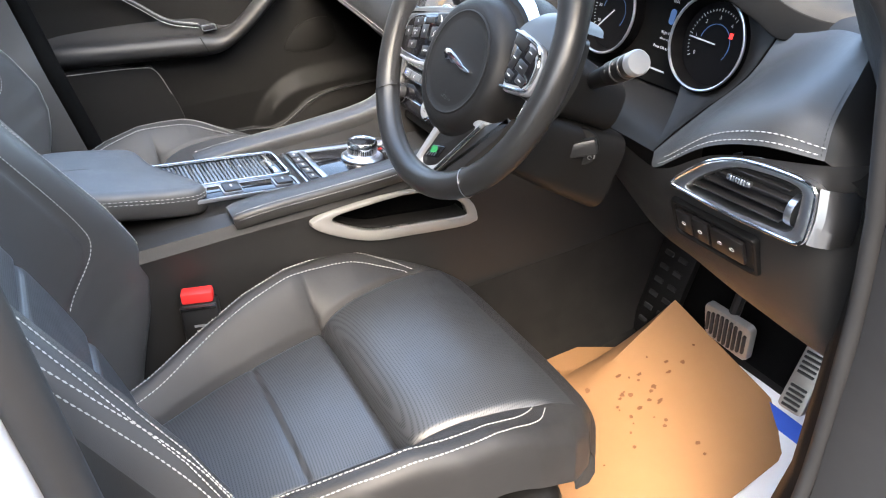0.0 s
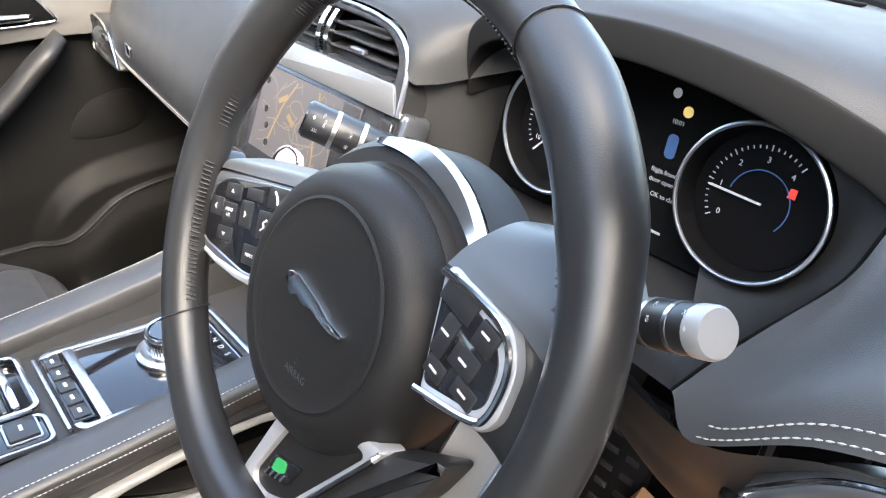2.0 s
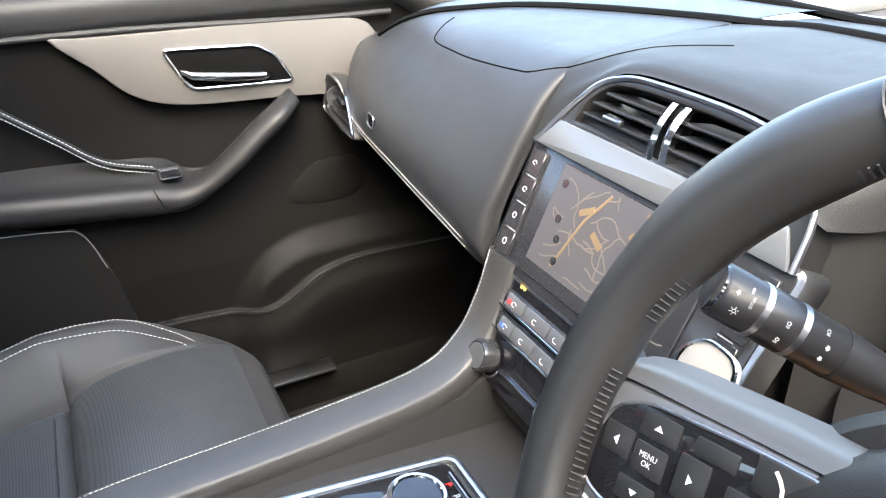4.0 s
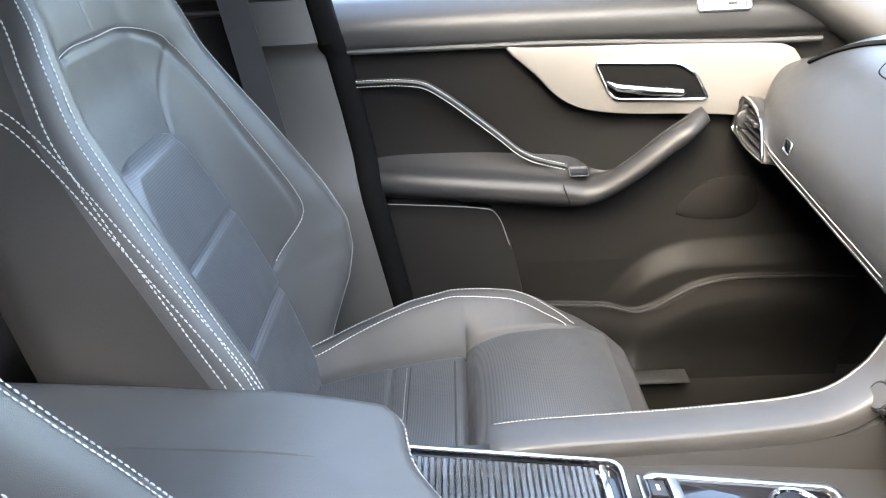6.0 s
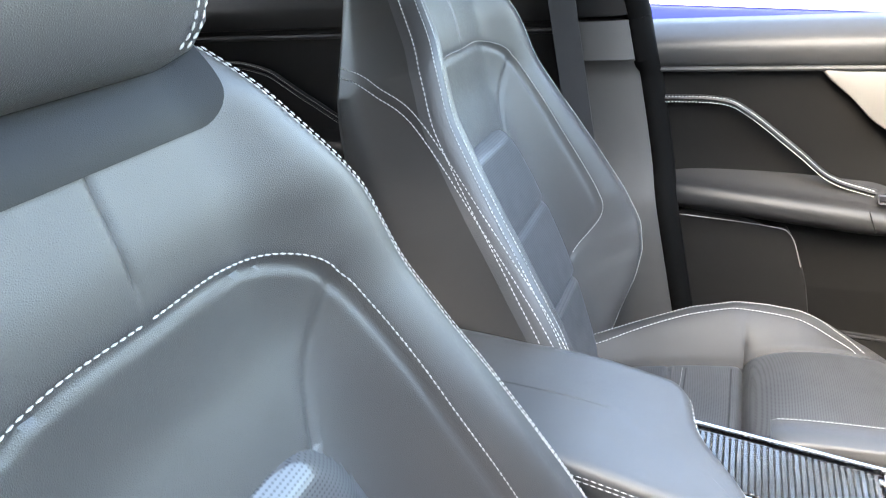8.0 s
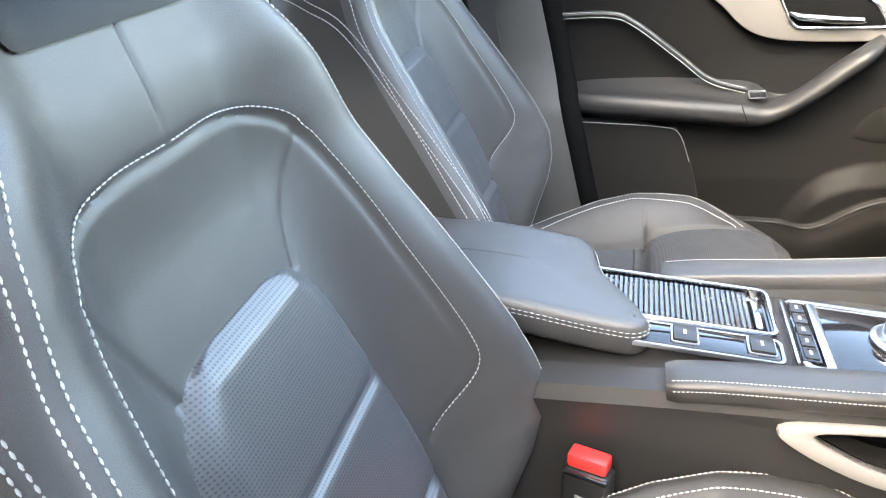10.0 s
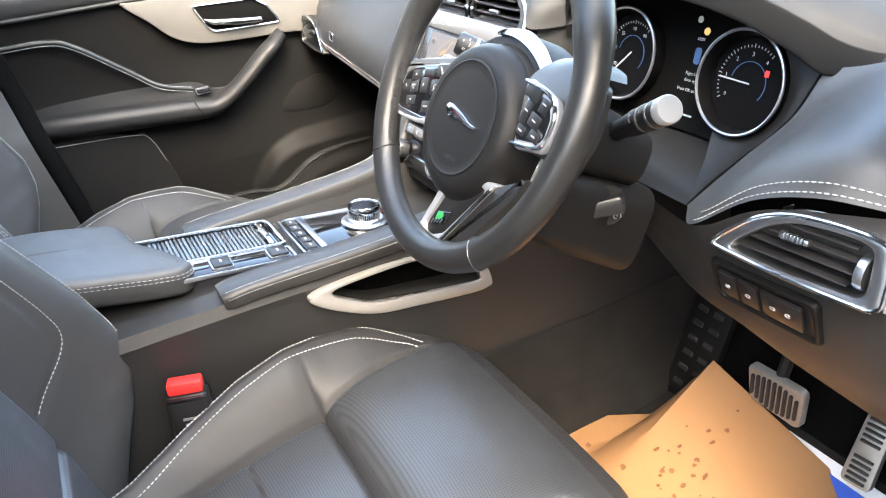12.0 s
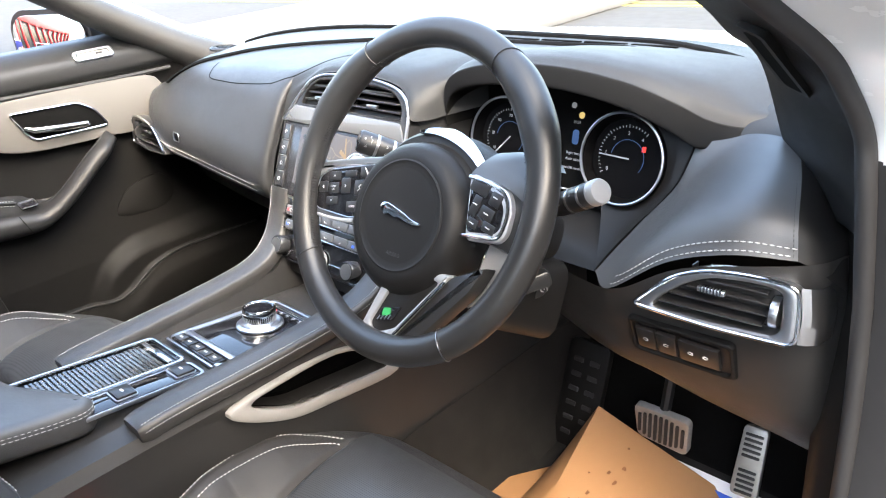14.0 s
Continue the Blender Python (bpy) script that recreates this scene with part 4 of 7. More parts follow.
def stalk(name, base, tip, r, face, label, bright):
    st = thing(name, label, "control stalk", "column stalks", at=base)
    b, t = V(base), V(tip)
    d = t - b
    n_ = d.normalized()
    part("arm", tube([b, b + d * 0.25, b + d * 0.45], [r * 0.75, r * 0.80, r * 0.95] if bright else [r * 0.55, r * 0.85, r * 1.0], 20), PLASTIC_SMOOTH, st)
    part("barrel", tube([b + d * 0.44, b + d * 0.46, b + d * 0.64, b + d * 0.65, b + d * 0.80, b + d * 0.81, b + d * 0.985, b + d * 1.0], [r * 0.92, r * 0.99, r * 0.99, r * 1.02, r * 1.02, r, r, r * 0.90], 28), PLASTIC_SMOOTH, st, "black barrel")
    for f in (0.635, 0.805):
        part("ring", tube([b + d * f, b + d * (f + 0.028)], r * 1.035, 28), SATIN, st, "silver ring")
    if bright:
        part("end_cap", tube([b + d * 0.93, b + d * 1.0, b + d * 1.02, b + d * 1.022], [r * 1.03, r * 1.03, r * 0.92, r * 0.6], 28), CAPSILVER, st, "bright silver end")
    else:
        part("end_cap", tube([b + d * 0.99, b + d * 1.01, b + d * 1.012], [r * 0.92, r * 0.86, r * 0.5], 28), GLOSS, st, "black end cap")
    out = V(face) - n_ * V(face).dot(n_)
    out.normalize()
    around = n_.cross(out)

    def spot(f, a):
        q = out * math.cos(radians(a)) + around * math.sin(radians(a))
        return frame_at(b + d * f + q * r * 1.03, -around * math.cos(radians(a)) + out * math.sin(radians(a)), -n_ if bright else n_) @ pose(0, 0, 0.0)
    u = 0.62
    for f, a in ((0.93, -30), (0.72, 0), (0.72, -38), (0.56, 25)):
        m = spot(f, a)
        part("symbol", tube([m @ V((0.0016 * u * math.cos(c), 0.0016 * u * math.sin(c), 0)) for c in np.linspace(0, 6.28, 12, endpoint=False)], 0.00028 * u, 4, closed=True), WHITE, st, "white lamp symbol")
        for k in range(6 if f > 0.9 else 3):
            c = k * math.pi / 3 if f > 0.9 else 0.0
            e = m @ pose(0.0032 * u * math.cos(c), 0.0032 * u * math.sin(c) + (0 if f > 0.9 else (k - 1) * 0.0012 * u), 0, 0, 0, math.degrees(c))
            part("symbol", box((0.0014 * u, 0.00045 * u, 0.0003), e), WHITE, st, "white symbol ray")
    for f, a, txt in ((0.90, 22, "OFF"), (0.885, 0, "AUTO")) if not bright else ():
        words("lettering", txt, 0.0024, spot(f, a) @ pose(0, 0, 0.0002), WHITE, st, "white lettering")
    for f, a, k in ((0.54, -5, 1), (0.54, -30, -1), (0.955, 5, 1)):
        part("symbol", plate([(-0.002 * u, k * -0.0012 * u), (0.0, k * -0.0012 * u), (0.0, k * -0.0024 * u), (0.0026 * u, 0), (0.0, k * 0.0024 * u), (0.0, k * 0.0012 * u), (-0.002 * u, k * 0.0012 * u)], 0.0004, spot(f, a)), WHITE, st, "white arrow")
    return st


stalk("wiper_stalk", (0.445, 0.185, 1.040), (0.549, 0.159, 1.096), 0.0132, (0.5, -0.6, 0.6), "black wiper stalk with a bright silver end", True)
stalk("light_stalk", (0.262, 0.240, 1.040), (0.190, 0.150, 1.100), 0.0150, (0.55, -0.45, 0.45), "black light stalk with white symbols", False)

# ---- dashboard ----
dash = thing("dashboard", "black soft dashboard with stitched leather edge", "dashboard", at=(0, 0.45, 0.8))


def sheet(stations, n=10, m=6):
    """A smooth sheet through stations: each a list of points, all of one length."""
    rows = [spline(st, n) for st in stations]
    cols = list(zip(*rows))
    cols = [spline(c, m) for c in cols]
    return [list(r) for r in zip(*cols)]


def profile(x, lip, top, dz=0.0):
    y, z = lip
    return [(x, y + 0.008, z - 0.008), (x, y, z), (x, y - 0.008, z + 0.03), (x, y + 0.012, z + 0.085 + dz), (x, y + 0.075, top - 0.03), (x, y + 0.17, top - 0.006), (x, 0.60, top + 0.004), (x, 0.72, top - 0.01)]


pad = sheet([profile(-0.74, (0.30, 0.955), 1.085), profile(-0.66, (0.262, 0.953), 1.105), profile(-0.56, (0.235, 0.948), 1.125), profile(-0.40, (0.222, 0.942), 1.135),
             profile(-0.25, (0.214, 0.934), 1.138), profile(-0.164, (0.212, 0.929), 1.14), [(x + 0.004, y + 0.02, z) for x, y, z in profile(-0.161, (0.214, 0.929), 1.139)]])
part("passenger_pad", grid(pad)[0], DASH, dash, "black leather-grain passenger dash pad", sharp=60)
mid = sheet([[(-0.161, 0.262, 1.050), (-0.160, 0.285, 1.096), (-0.155, 0.33, 1.130), (-0.15, 0.5, 1.142), (-0.15, 0.72, 1.13)],
             [(-0.120, 0.291, 1.104), (-0.118, 0.302, 1.120), (-0.115, 0.35, 1.142), (-0.11, 0.5, 1.146), (-0.11, 0.72, 1.13)],
             [(-0.075, 0.303, 1.133), (-0.075, 0.316, 1.142), (-0.075, 0.36, 1.148), (-0.07, 0.5, 1.150), (-0.07, 0.72, 1.13)],
             [(0.0, 0.306, 1.137), (0.0, 0.320, 1.146), (0.0, 0.37, 1.150), (0.0, 0.5, 1.150), (0.0, 0.72, 1.132)],
             [(0.080, 0.304, 1.134), (0.080, 0.318, 1.143), (0.080, 0.37, 1.150), (0.08, 0.5, 1.150), (0.08, 0.72, 1.132)],
             [(0.126, 0.298, 1.121), (0.130, 0.312, 1.134), (0.130, 0.36, 1.148), (0.13, 0.5, 1.150), (0.13, 0.72, 1.132)],
             [(0.155, 0.283, 1.085), (0.160, 0.305, 1.115), (0.165, 0.36, 1.140), (0.165, 0.5, 1.150), (0.165, 0.72, 1.132)],
             [(0.22, 0.40, 1.09), (0.22, 0.42, 1.13), (0.22, 0.45, 1.15), (0.22, 0.52, 1.15), (0.22, 0.72, 1.132)],
             [(0.40, 0.42, 1.09), (0.40, 0.44, 1.13), (0.40, 0.46, 1.15), (0.40, 0.52, 1.15), (0.40, 0.72, 1.13)],
             [(0.60, 0.392, 1.075), (0.60, 0.400, 1.092), (0.60, 0.43, 1.106), (0.60, 0.5, 1.116), (0.60, 0.72, 1.112)],
             [(0.74, 0.376, 1.06), (0.74, 0.384, 1.080), (0.74, 0.41, 1.093), (0.74, 0.5, 1.102), (0.74, 0.72, 1.10)]], m=4)
part("dash_top", grid(mid)[0], HOOD, dash, "", sharp=60)
# cluster hood: top, front lip and underside, each with a crisp edge
HD = [(0.172, (0.334, 1.075), (0.334, 1.106), (0.40, 1.130), (0.50, 1.142)), (0.182, (0.330, 1.112), (0.330, 1.134), (0.40, 1.146), (0.50, 1.146)), (0.21, (0.327, 1.134), (0.328, 1.154), (0.40, 1.162), (0.52, 1.148)),
      (0.27, (0.325, 1.147), (0.328, 1.168), (0.40, 1.174), (0.54, 1.152)), (0.37, (0.328, 1.150), (0.332, 1.172), (0.41, 1.177), (0.56, 1.152)), (0.46, (0.338, 1.134), (0.344, 1.158), (0.42, 1.167), (0.56, 1.150)),
      (0.52, (0.353, 1.107), (0.361, 1.134), (0.43, 1.152), (0.56, 1.146)), (0.551, (0.367, 1.087), (0.380, 1.113), (0.44, 1.138), (0.56, 1.141)), (0.578, (0.392, 1.090), (0.402, 1.101), (0.455, 1.122), (0.56, 1.134)), (0.600, (0.415, 1.092), (0.422, 1.098), (0.47, 1.112), (0.56, 1.128))]
part("hood_top", grid(sheet([[(x, *u), (x, (2 * u[0] + m_[0]) / 3, (u[1] * 2 + m_[1]) / 3 + 0.006), (x, *m_), (x, *b)] for x, l, u, m_, b in HD]))[0], HOOD, dash, "leather-grain hood over the dials", sharp=60)
# lip and underside: shade under the hood is put into their darker colour
part("hood_lip", grid(sheet([[(x, l[0] + 0.002, l[1] - 0.007), (x, l[0] - 0.002, l[1] - 0.003), (x, u[0] - 0.003, u[1] - 0.003), (x, *u)] for x, l, u, m_, b in HD]))[0], LIPSHADE, dash, "front lip of the hood, darkened for shade", sharp=60)
part("hood_lining", grid(sheet([[(x, l[0] + 0.002, l[1] - 0.007), (x, l[0] + 0.03, l[1] - 0.008), (x, l[0] + 0.10, l[1] - 0.014)] for x, l, u, m_, b in HD]))[0], LIPSHADE, dash, "underside of the hood, darkened for shade", sharp=60)
# driver's side fascia, from the hood down to the stitched edge
CREASE = spline([(0.545, 0.372, 1.085), (0.541, 0.360, 1.063), (0.535, 0.346, 1.038), (0.521, 0.332, 1.015), (0.504, 0.316, 0.993), (0.482, 0.295, 0.962), (0.466, 0.276, 0.934)], 4)
fas = sheet([[CREASE[0], CREASE[8], CREASE[16], CREASE[24]],
             [(0.577, 0.380, 1.092), (0.548, 0.325, 1.036), (0.528, 0.270, 0.985), (0.507, 0.240, 0.937)],
             [(0.604, 0.388, 1.100), (0.590, 0.330, 1.066), (0.582, 0.270, 1.032), (0.580, 0.238, 0.992)],
             [(0.636, 0.380, 1.104), (0.645, 0.325, 1.086), (0.650, 0.265, 1.060), (0.650, 0.238, 1.020)],
             [(0.662, 0.372, 1.100), (0.685, 0.320, 1.084), (0.703, 0.272, 1.056), (0.712, 0.256, 1.022)]])
end = [[V(p), V(p) + V((0.014, 0.004, -0.006)), V(p) + V((0.040, 0.03, -0.035))] for p in fas[-1]]
part("end_cap", grid(end)[0], PLASTIC, dash, "dark end cap of the dash")
part("stitching", stitching([[V(p) + V((-0.004, -0.001, 0.001)) for p in fas[-1][12:]]], 0.0035, 0.0015, 0.0005), RUBBER, dash, "dark stitching")
low_left = sheet([[(0.15, 0.44, 0.99), (0.155, 0.37, 0.975), (0.17, 0.32, 0.95), (0.20, 0.28, 0.92)],
                  [(0.30, 0.42, 0.99), (0.30, 0.37, 0.975), (0.31, 0.32, 0.95), (0.32, 0.30, 0.92)],
                  [(0.45, 0.40, 0.985), (0.46, 0.345, 0.965), (0.462, 0.30, 0.948), (0.466, 0.277, 0.932)]])
part("lower_fascia", grid(low_left)[0], PLASTIC, dash, "dark fascia under the dials", sharp=60)
part("crease", tube(CREASE, 0.0016, 6), VOID, dash, "dark joint line")
part("fascia", grid(fas)[0], LEATHER, dash, "black leather-grain fascia", sharp=60)
for k in (2, 4):
    ln = [V(r[-k]) + V((0, -0.0012, 0.0010)) for r in fas[6:]]
    part("stitching", stitching([ln], 0.0050, 0.0018, 0.0008), THREAD, dash, "white stitching")
for k in (13, 17):
    ln = [V(r[k]) + V((0, -0.0016, 0.0004)) for r in pad[11:29]]
    part("stitching", stitching([ln], 0.0045, 0.0018, 0.0008), THREAD, dash, "white stitching")
# lower panels
low = sheet([[(0.30, 0.30, 0.93), (0.30, 0.32, 0.87), (0.31, 0.36, 0.81), (0.32, 0.44, 0.76)],
             [(0.46, 0.255, 0.93), (0.46, 0.275, 0.87), (0.46, 0.30, 0.81), (0.47, 0.40, 0.74)],
             [(0.52, 0.243, 0.94), (0.52, 0.262, 0.88), (0.53, 0.30, 0.80), (0.54, 0.41, 0.715)],
             [(0.60, 0.240, 0.99), (0.60, 0.262, 0.88), (0.61, 0.31, 0.78), (0.62, 0.415, 0.69)],
             [(0.72, 0.255, 1.02), (0.722, 0.275, 0.88), (0.722, 0.32, 0.77), (0.72, 0.42, 0.67)],
             [(0.745, 0.30, 1.02), (0.75, 0.32, 0.88), (0.75, 0.36, 0.77), (0.745, 0.44, 0.67)]])
part("lower_panel", grid(low)[0], PLASTIC_WARM, dash, "matt dark lower dash panel", sharp=60)
lowp = sheet([[(-0.74, 0.31, 0.95), (-0.74, 0.36, 0.90), (-0.74, 0.40, 0.80), (-0.74, 0.55, 0.70)],
              [(-0.45, 0.235, 0.935), (-0.45, 0.32, 0.90), (-0.45, 0.36, 0.80), (-0.45, 0.52, 0.70)],
              [(-0.13, 0.225, 0.922), (-0.13, 0.30, 0.90), (-0.13, 0.34, 0.80), (-0.13, 0.50, 0.70)]])
part("glovebox", grid(lowp)[0], PLASTIC, dash, "dark glovebox lid", sharp=60)

# instrument cluster
cowl = [[V((x, y, z)) for x, y in ((0.145, 0.298), (0.152, 0.305), (0.160, 0.318), (0.167, 0.333), (0.171, 0.36), (0.172, 0.42))] for z in (0.92, 0.97, 1.02, 1.06, 1.09, 1.115)]
part("cowl_side", grid(cowl)[0], DASH, dash, "black side of the dial cowl", sharp=60)
CM = frame_at((0.355, 0.378, 1.049), (1, 0, 0), (0, 0.25, 0.97))
side_rows = []
for i, q in enumerate(CREASE):
    a = radians(62 - 175 * i / (len(CREASE) - 1))
    e = CM @ V((0.0965 + 0.0605 * math.cos(a), 0.0605 * math.sin(a), 0.014))
    side_rows.append([e, e.lerp(q, 0.4) + V((0, 0.003, -0.003)), e.lerp(q, 0.8) + V((0, 0.001, -0.001)), q])
part("cowl_cheek", grid(side_rows)[0], PLASTIC, dash, "smooth dark cheek beside the dials", sharp=60)
clus = thing("instrument_cluster", "black instrument cluster with two round dials", "dials", at=(0.33, 0.40, 1.03))
part("backing", plate([(-0.185, -0.075), (0.175, -0.075), (0.185, 0.0), (0.175, 0.085), (-0.165, 0.085), (-0.180, 0.0)], 0.01, CM), VOID, clus, "dark dial plate")
DIALBLACK = material("dial_black", (0.003, 0.003, 0.0034), 0.4, vary=0.05, spec=0.06)
LIT = material("lit_white", (0.30, 0.31, 0.33), 0.5, vary=0.02, emit=(0.75, 0.8, 0.9), power=0.015)
LITBLUE = material("lit_blue", (0.03, 0.07, 0.16), 0.5, vary=0.02, emit=(0.10, 0.25, 0.7), power=0.008)
LITRED = material("lit_red", (0.6, 0.02, 0.02), 0.5, vary=0.02, emit=(1.0, 0.05, 0.03), power=0.08)
LITAMBER = material("lit_amber", (0.6, 0.4, 0.05), 0.5, vary=0.02, emit=(1.0, 0.7, 0.35), power=0.04)
for cx, marks in ((-0.097, ("10", "30", "50", "70", "90")), (0.0965, ("0", "1", "2", "3", "4"))):
    D = CM @ pose(cx, 0, 0.004)
    part("dial_wall", lathe([(0.0, -0.002), (0.0580, -0.002), (0.0590, 0.017), (0.0582, 0.0178), (0.0562, 0.0172), (0.0540, 0.010), (0.0520, 0.0), (0.0, 0.0)], D, 64), DIALBLACK, clus, "black dial wall")
    part("dial_ring", tube([D @ V((0.0585 * math.cos(radians(a)), 0.0585 * math.sin(radians(a)), 0.0178)) for a in range(0, 360, 5)], 0.0019, 8, closed=True), SATIN, clus, "thin silver dial rim")
    part("dial_face", lathe([(0.0, 0.0005), (0.0515, 0.0005), (0.0515, 0.0012), (0.0, 0.0012)], D, 48), DIALBLACK, clus)
    a0 = 212
    for i in range(25):
        a = radians(a0 - i * 6.6)
        big = i % 6 == 0
        part("dial_tick", box((0.0045 if big else 0.0025, 0.0009, 0.0003), D @ pose(0, 0, 0.0016) @ pose(0, 0, 0, 0, 0, math.degrees(a)) @ pose(0.041, 0, 0)), LIT, clus)
    for i, txt in enumerate(marks):
        a = radians(a0 - i * 39.6)
        words("dial_number", txt, 0.0065, D @ pose(0.032 * math.cos(a), 0.032 * math.sin(a), 0.0016), LIT, clus, "white dial number")
    part("dial_arc", tube([D @ V((0.024 * math.cos(radians(a)), 0.024 * math.sin(radians(a)), 0.0016)) for a in np.linspace(170, -40, 30)], 0.0005, 4), LITBLUE, clus, "thin blue arc")
    part("needle", box((0.044, 0.0016, 0.001), D @ pose(0, 0, 0.004) @ pose(0, 0, 0, 0, 0, 46 if cx < 0 else -2) @ pose(-0.018, 0, 0)), LIT, clus, "white pointer")
D = CM @ pose(0.0965, 0, 0.0058)
part("warning_light", plate([(-0.003, -0.003), (0.003, -0.003), (0.003, 0.004), (-0.002, 0.004)], 0.0004, D @ pose(0.022, 0.014, 0)), LITRED, clus, "red belt warning light")
for i, (txt, y) in enumerate((("10:01", 0.036), ("Right front", -0.006), ("door open", -0.014), ("Press OK to clear", -0.026))):
    words("display_text", txt, 0.0055, CM @ pose(0.012, y, 0.001), LIT, clus, "white display text")
part("display_icon", plate(rounded(0.010, 0.020, 0.004), 0.0004, CM @ pose(0.012, 0.016, 0.001)), LITBLUE, clus, "small car picture")
part("lamp_icon", plate(rounded(0.009, 0.009, 0.0044), 0.0004, CM @ pose(0.018, 0.046, 0.001)), LITAMBER, clus, "amber warning light")
part("lamp_icon", plate(rounded(0.008, 0.008, 0.0039), 0.0004, CM @ pose(0.004, 0.058, 0.001)), LIT, clus, "white warning light")
part("odometer_bar", box((0.030, 0.0022, 0.0004), CM @ pose(0.010, -0.056, 0.001)), LIT, clus)

# driver's outer vent
def vent_shape(k):
    """The surround and slats of an outer vent; k mirrors it."""
    v = thing("air_vent", "dash air vent with a satin silver surround", "air vent", "outer air vents", at=(k * 0.64, 0.245, 0.97))
    VM = frame_at((k * 0.64, 0.240, 0.968), (1, k * 0.08, 0), (0, 0.16, 1))
    out = [(k * x, z) for x, z in ((-0.092, -0.030), (-0.075, -0.012), (-0.045, 0.016), (-0.010, 0.030), (0.03, 0.034), (0.062, 0.034), (0.082, 0.030), (0.086, 0.0), (0.086, -0.026), (0.078, -0.032), (0.0, -0.034))]
    inn = [(k * x, z) for x, z in ((-0.068, -0.026), (-0.060, -0.015), (-0.035, 0.007), (-0.008, 0.021), (0.03, 0.025), (0.052, 0.025), (0.066, 0.022), (0.068, 0.0), (0.068, -0.018), (0.062, -0.024), (0.0, -0.027))]
    out, inn = soft_poly(out, 0.022, 4), soft_poly(inn, 0.016, 4)
    part("surround", plate(out, 0.024, VM @ pose(0, 0, 0.008), 0.004, hole=inn), SATIN if k > 0 else PLASTIC_SMOOTH, v, "satin silver surround" if k > 0 else "black surround")
    part("surround_edge", tube([VM @ V((x * 0.985, z * 0.97 + 0.0003, 0.0085)) for x, z in out], 0.0022, 8, closed=True), CHROME, v, "polished edge")
    e0 = [VM @ V((k * x, z, d)) for x, z, d in ((0.082, 0.031, 0.006), (0.087, 0.0, 0.006), (0.086, -0.028, 0.006))]
    if k > 0:
        part("end_wrap", grid([[q, q + V((0.008, 0.003, 0)), q + V((0.015, 0.015, -0.003)), q + V((0.018, 0.045, -0.008))] for q in spline(e0, 5)])[0], SATIN, v, "silver wrapped end")
    part("throat", plate(inn, 0.004, VM @ pose(0, 0, -0.04)), VOID, v)
    for z, a, b in ((-0.017, -0.062, 0.050), (-0.005, -0.050, 0.052), (0.007, -0.032, 0.054), (0.018, -0.012, 0.052)):
        part("slat", box((b - a, 0.0024, 0.024), VM @ pose(k * (a + b) / 2, z, -0.008, 10), 0.0010, 2), PLASTIC_SMOOTH, v)
    for x in (-0.036, -0.020, -0.004, 0.012, 0.028, 0.044):
        part("vane", box((0.0018, 0.046, 0.016), VM @ pose(k * x, -0.001, -0.028)), PLASTIC_SMOOTH, v)
    part("tab", box((0.030, 0.0065, 0.007), VM @ pose(k * -0.004, 0.007, 0.006), 0.002), SATIN, v, "silver vane tab")
    for i in range(7):
        part("tab_rib", box((0.0016, 0.0066, 0.0074), VM @ pose(k * (-0.014 + i * 0.0034), 0.007, 0.0062)), CHROME, v)
    part("thumb_wheel", lathe([(0.0, -0.004), (0.0165, -0.004), (0.017, 0.0), (0.0165, 0.004), (0.0, 0.004)], VM @ pose(k * 0.0605, -0.003, -0.005) @ pose(0, 0, 0, 0, 90, 0), 28), SATIN, v, "ribbed silver thumb wheel")
    return v


vent_shape(1)
vent_shape(-1)
# switch panel below the driver's vent
sw = thing("dash_switches", "black panel of dash switches under the vent", "switches", at=(0.593, 0.268, 0.876))
SM = frame_at((0.593, 0.262, 0.876), (1, 0.03, 0), (0, -0.36, 1))
PANEL2 = material("switch_black", (0.012, 0.011, 0.011), 0.30, vary=0.05, rvary=0.03)
part("frame", plate(rounded(0.130, 0.062, 0.008), 0.01, SM @ pose(0, 0, 0.004), 0.004, hole=rounded(0.116, 0.048, 0.006)), PLASTIC, sw, "moulded black frame")
part("recess", plate(rounded(0.118, 0.050, 0.006), 0.004, SM @ pose(0, 0, -0.001)), PANEL2, sw)
for i, w in enumerate((0.024, 0.024, 0.048)):
    x = (-0.042, -0.016, 0.024)[i]
    part("switch", box((w, 0.034, 0.006), SM @ pose(x, 0.001, 0.003), 0.0015), PANEL2, sw)
# headlamp adjuster knob on the column side
for x in (-0.042, -0.016, 0.014, 0.032):
    part("switch_mark", tube([SM @ V((x + 0.0032 * math.cos(a), 0.001 + 0.0022 * math.sin(a), 0.0063)) for a in np.linspace(0.3, 5.8, 9)], 0.0005, 4), WHITE, sw, "white switch symbol")
kn = thing("column_switch", "black column adjuster knob with a white mark", "knob", at=(0.446, 0.172, 0.960))
KM = frame_at((0.446, 0.172, 0.960), (0.62, 0.78, 0), (0, 0.3, 1))
part("base", lathe([(0.0, -0.004), (0.0235, -0.004), (0.0240, 0.001), (0.0225, 0.0035), (0.0, 0.004)], KM, 36), PLASTIC, kn)
part("grip", plate(soft_poly([(-0.021, -0.009), (-0.021, 0.009), (0.021, 0.010), (0.021, -0.010)], 0.006, 4), 0.018, KM @ pose(0, 0, 0.018, 0, 0, 12), 0.003), PLASTIC_SMOOTH, kn, "raised grip bar")
part("mark", tube([KM @ V((0.012 + 0.0022 * math.cos(a), -0.0125 + 0.0022 * math.sin(a), 0.0045)) for a in np.linspace(0, 5.2, 10)], 0.0006, 4), WHITE, kn, "white mark")
part("mark", box((0.001, 0.005, 0.0005), KM @ pose(0.0175, -0.0115, 0.0045)), WHITE, kn, "white mark")

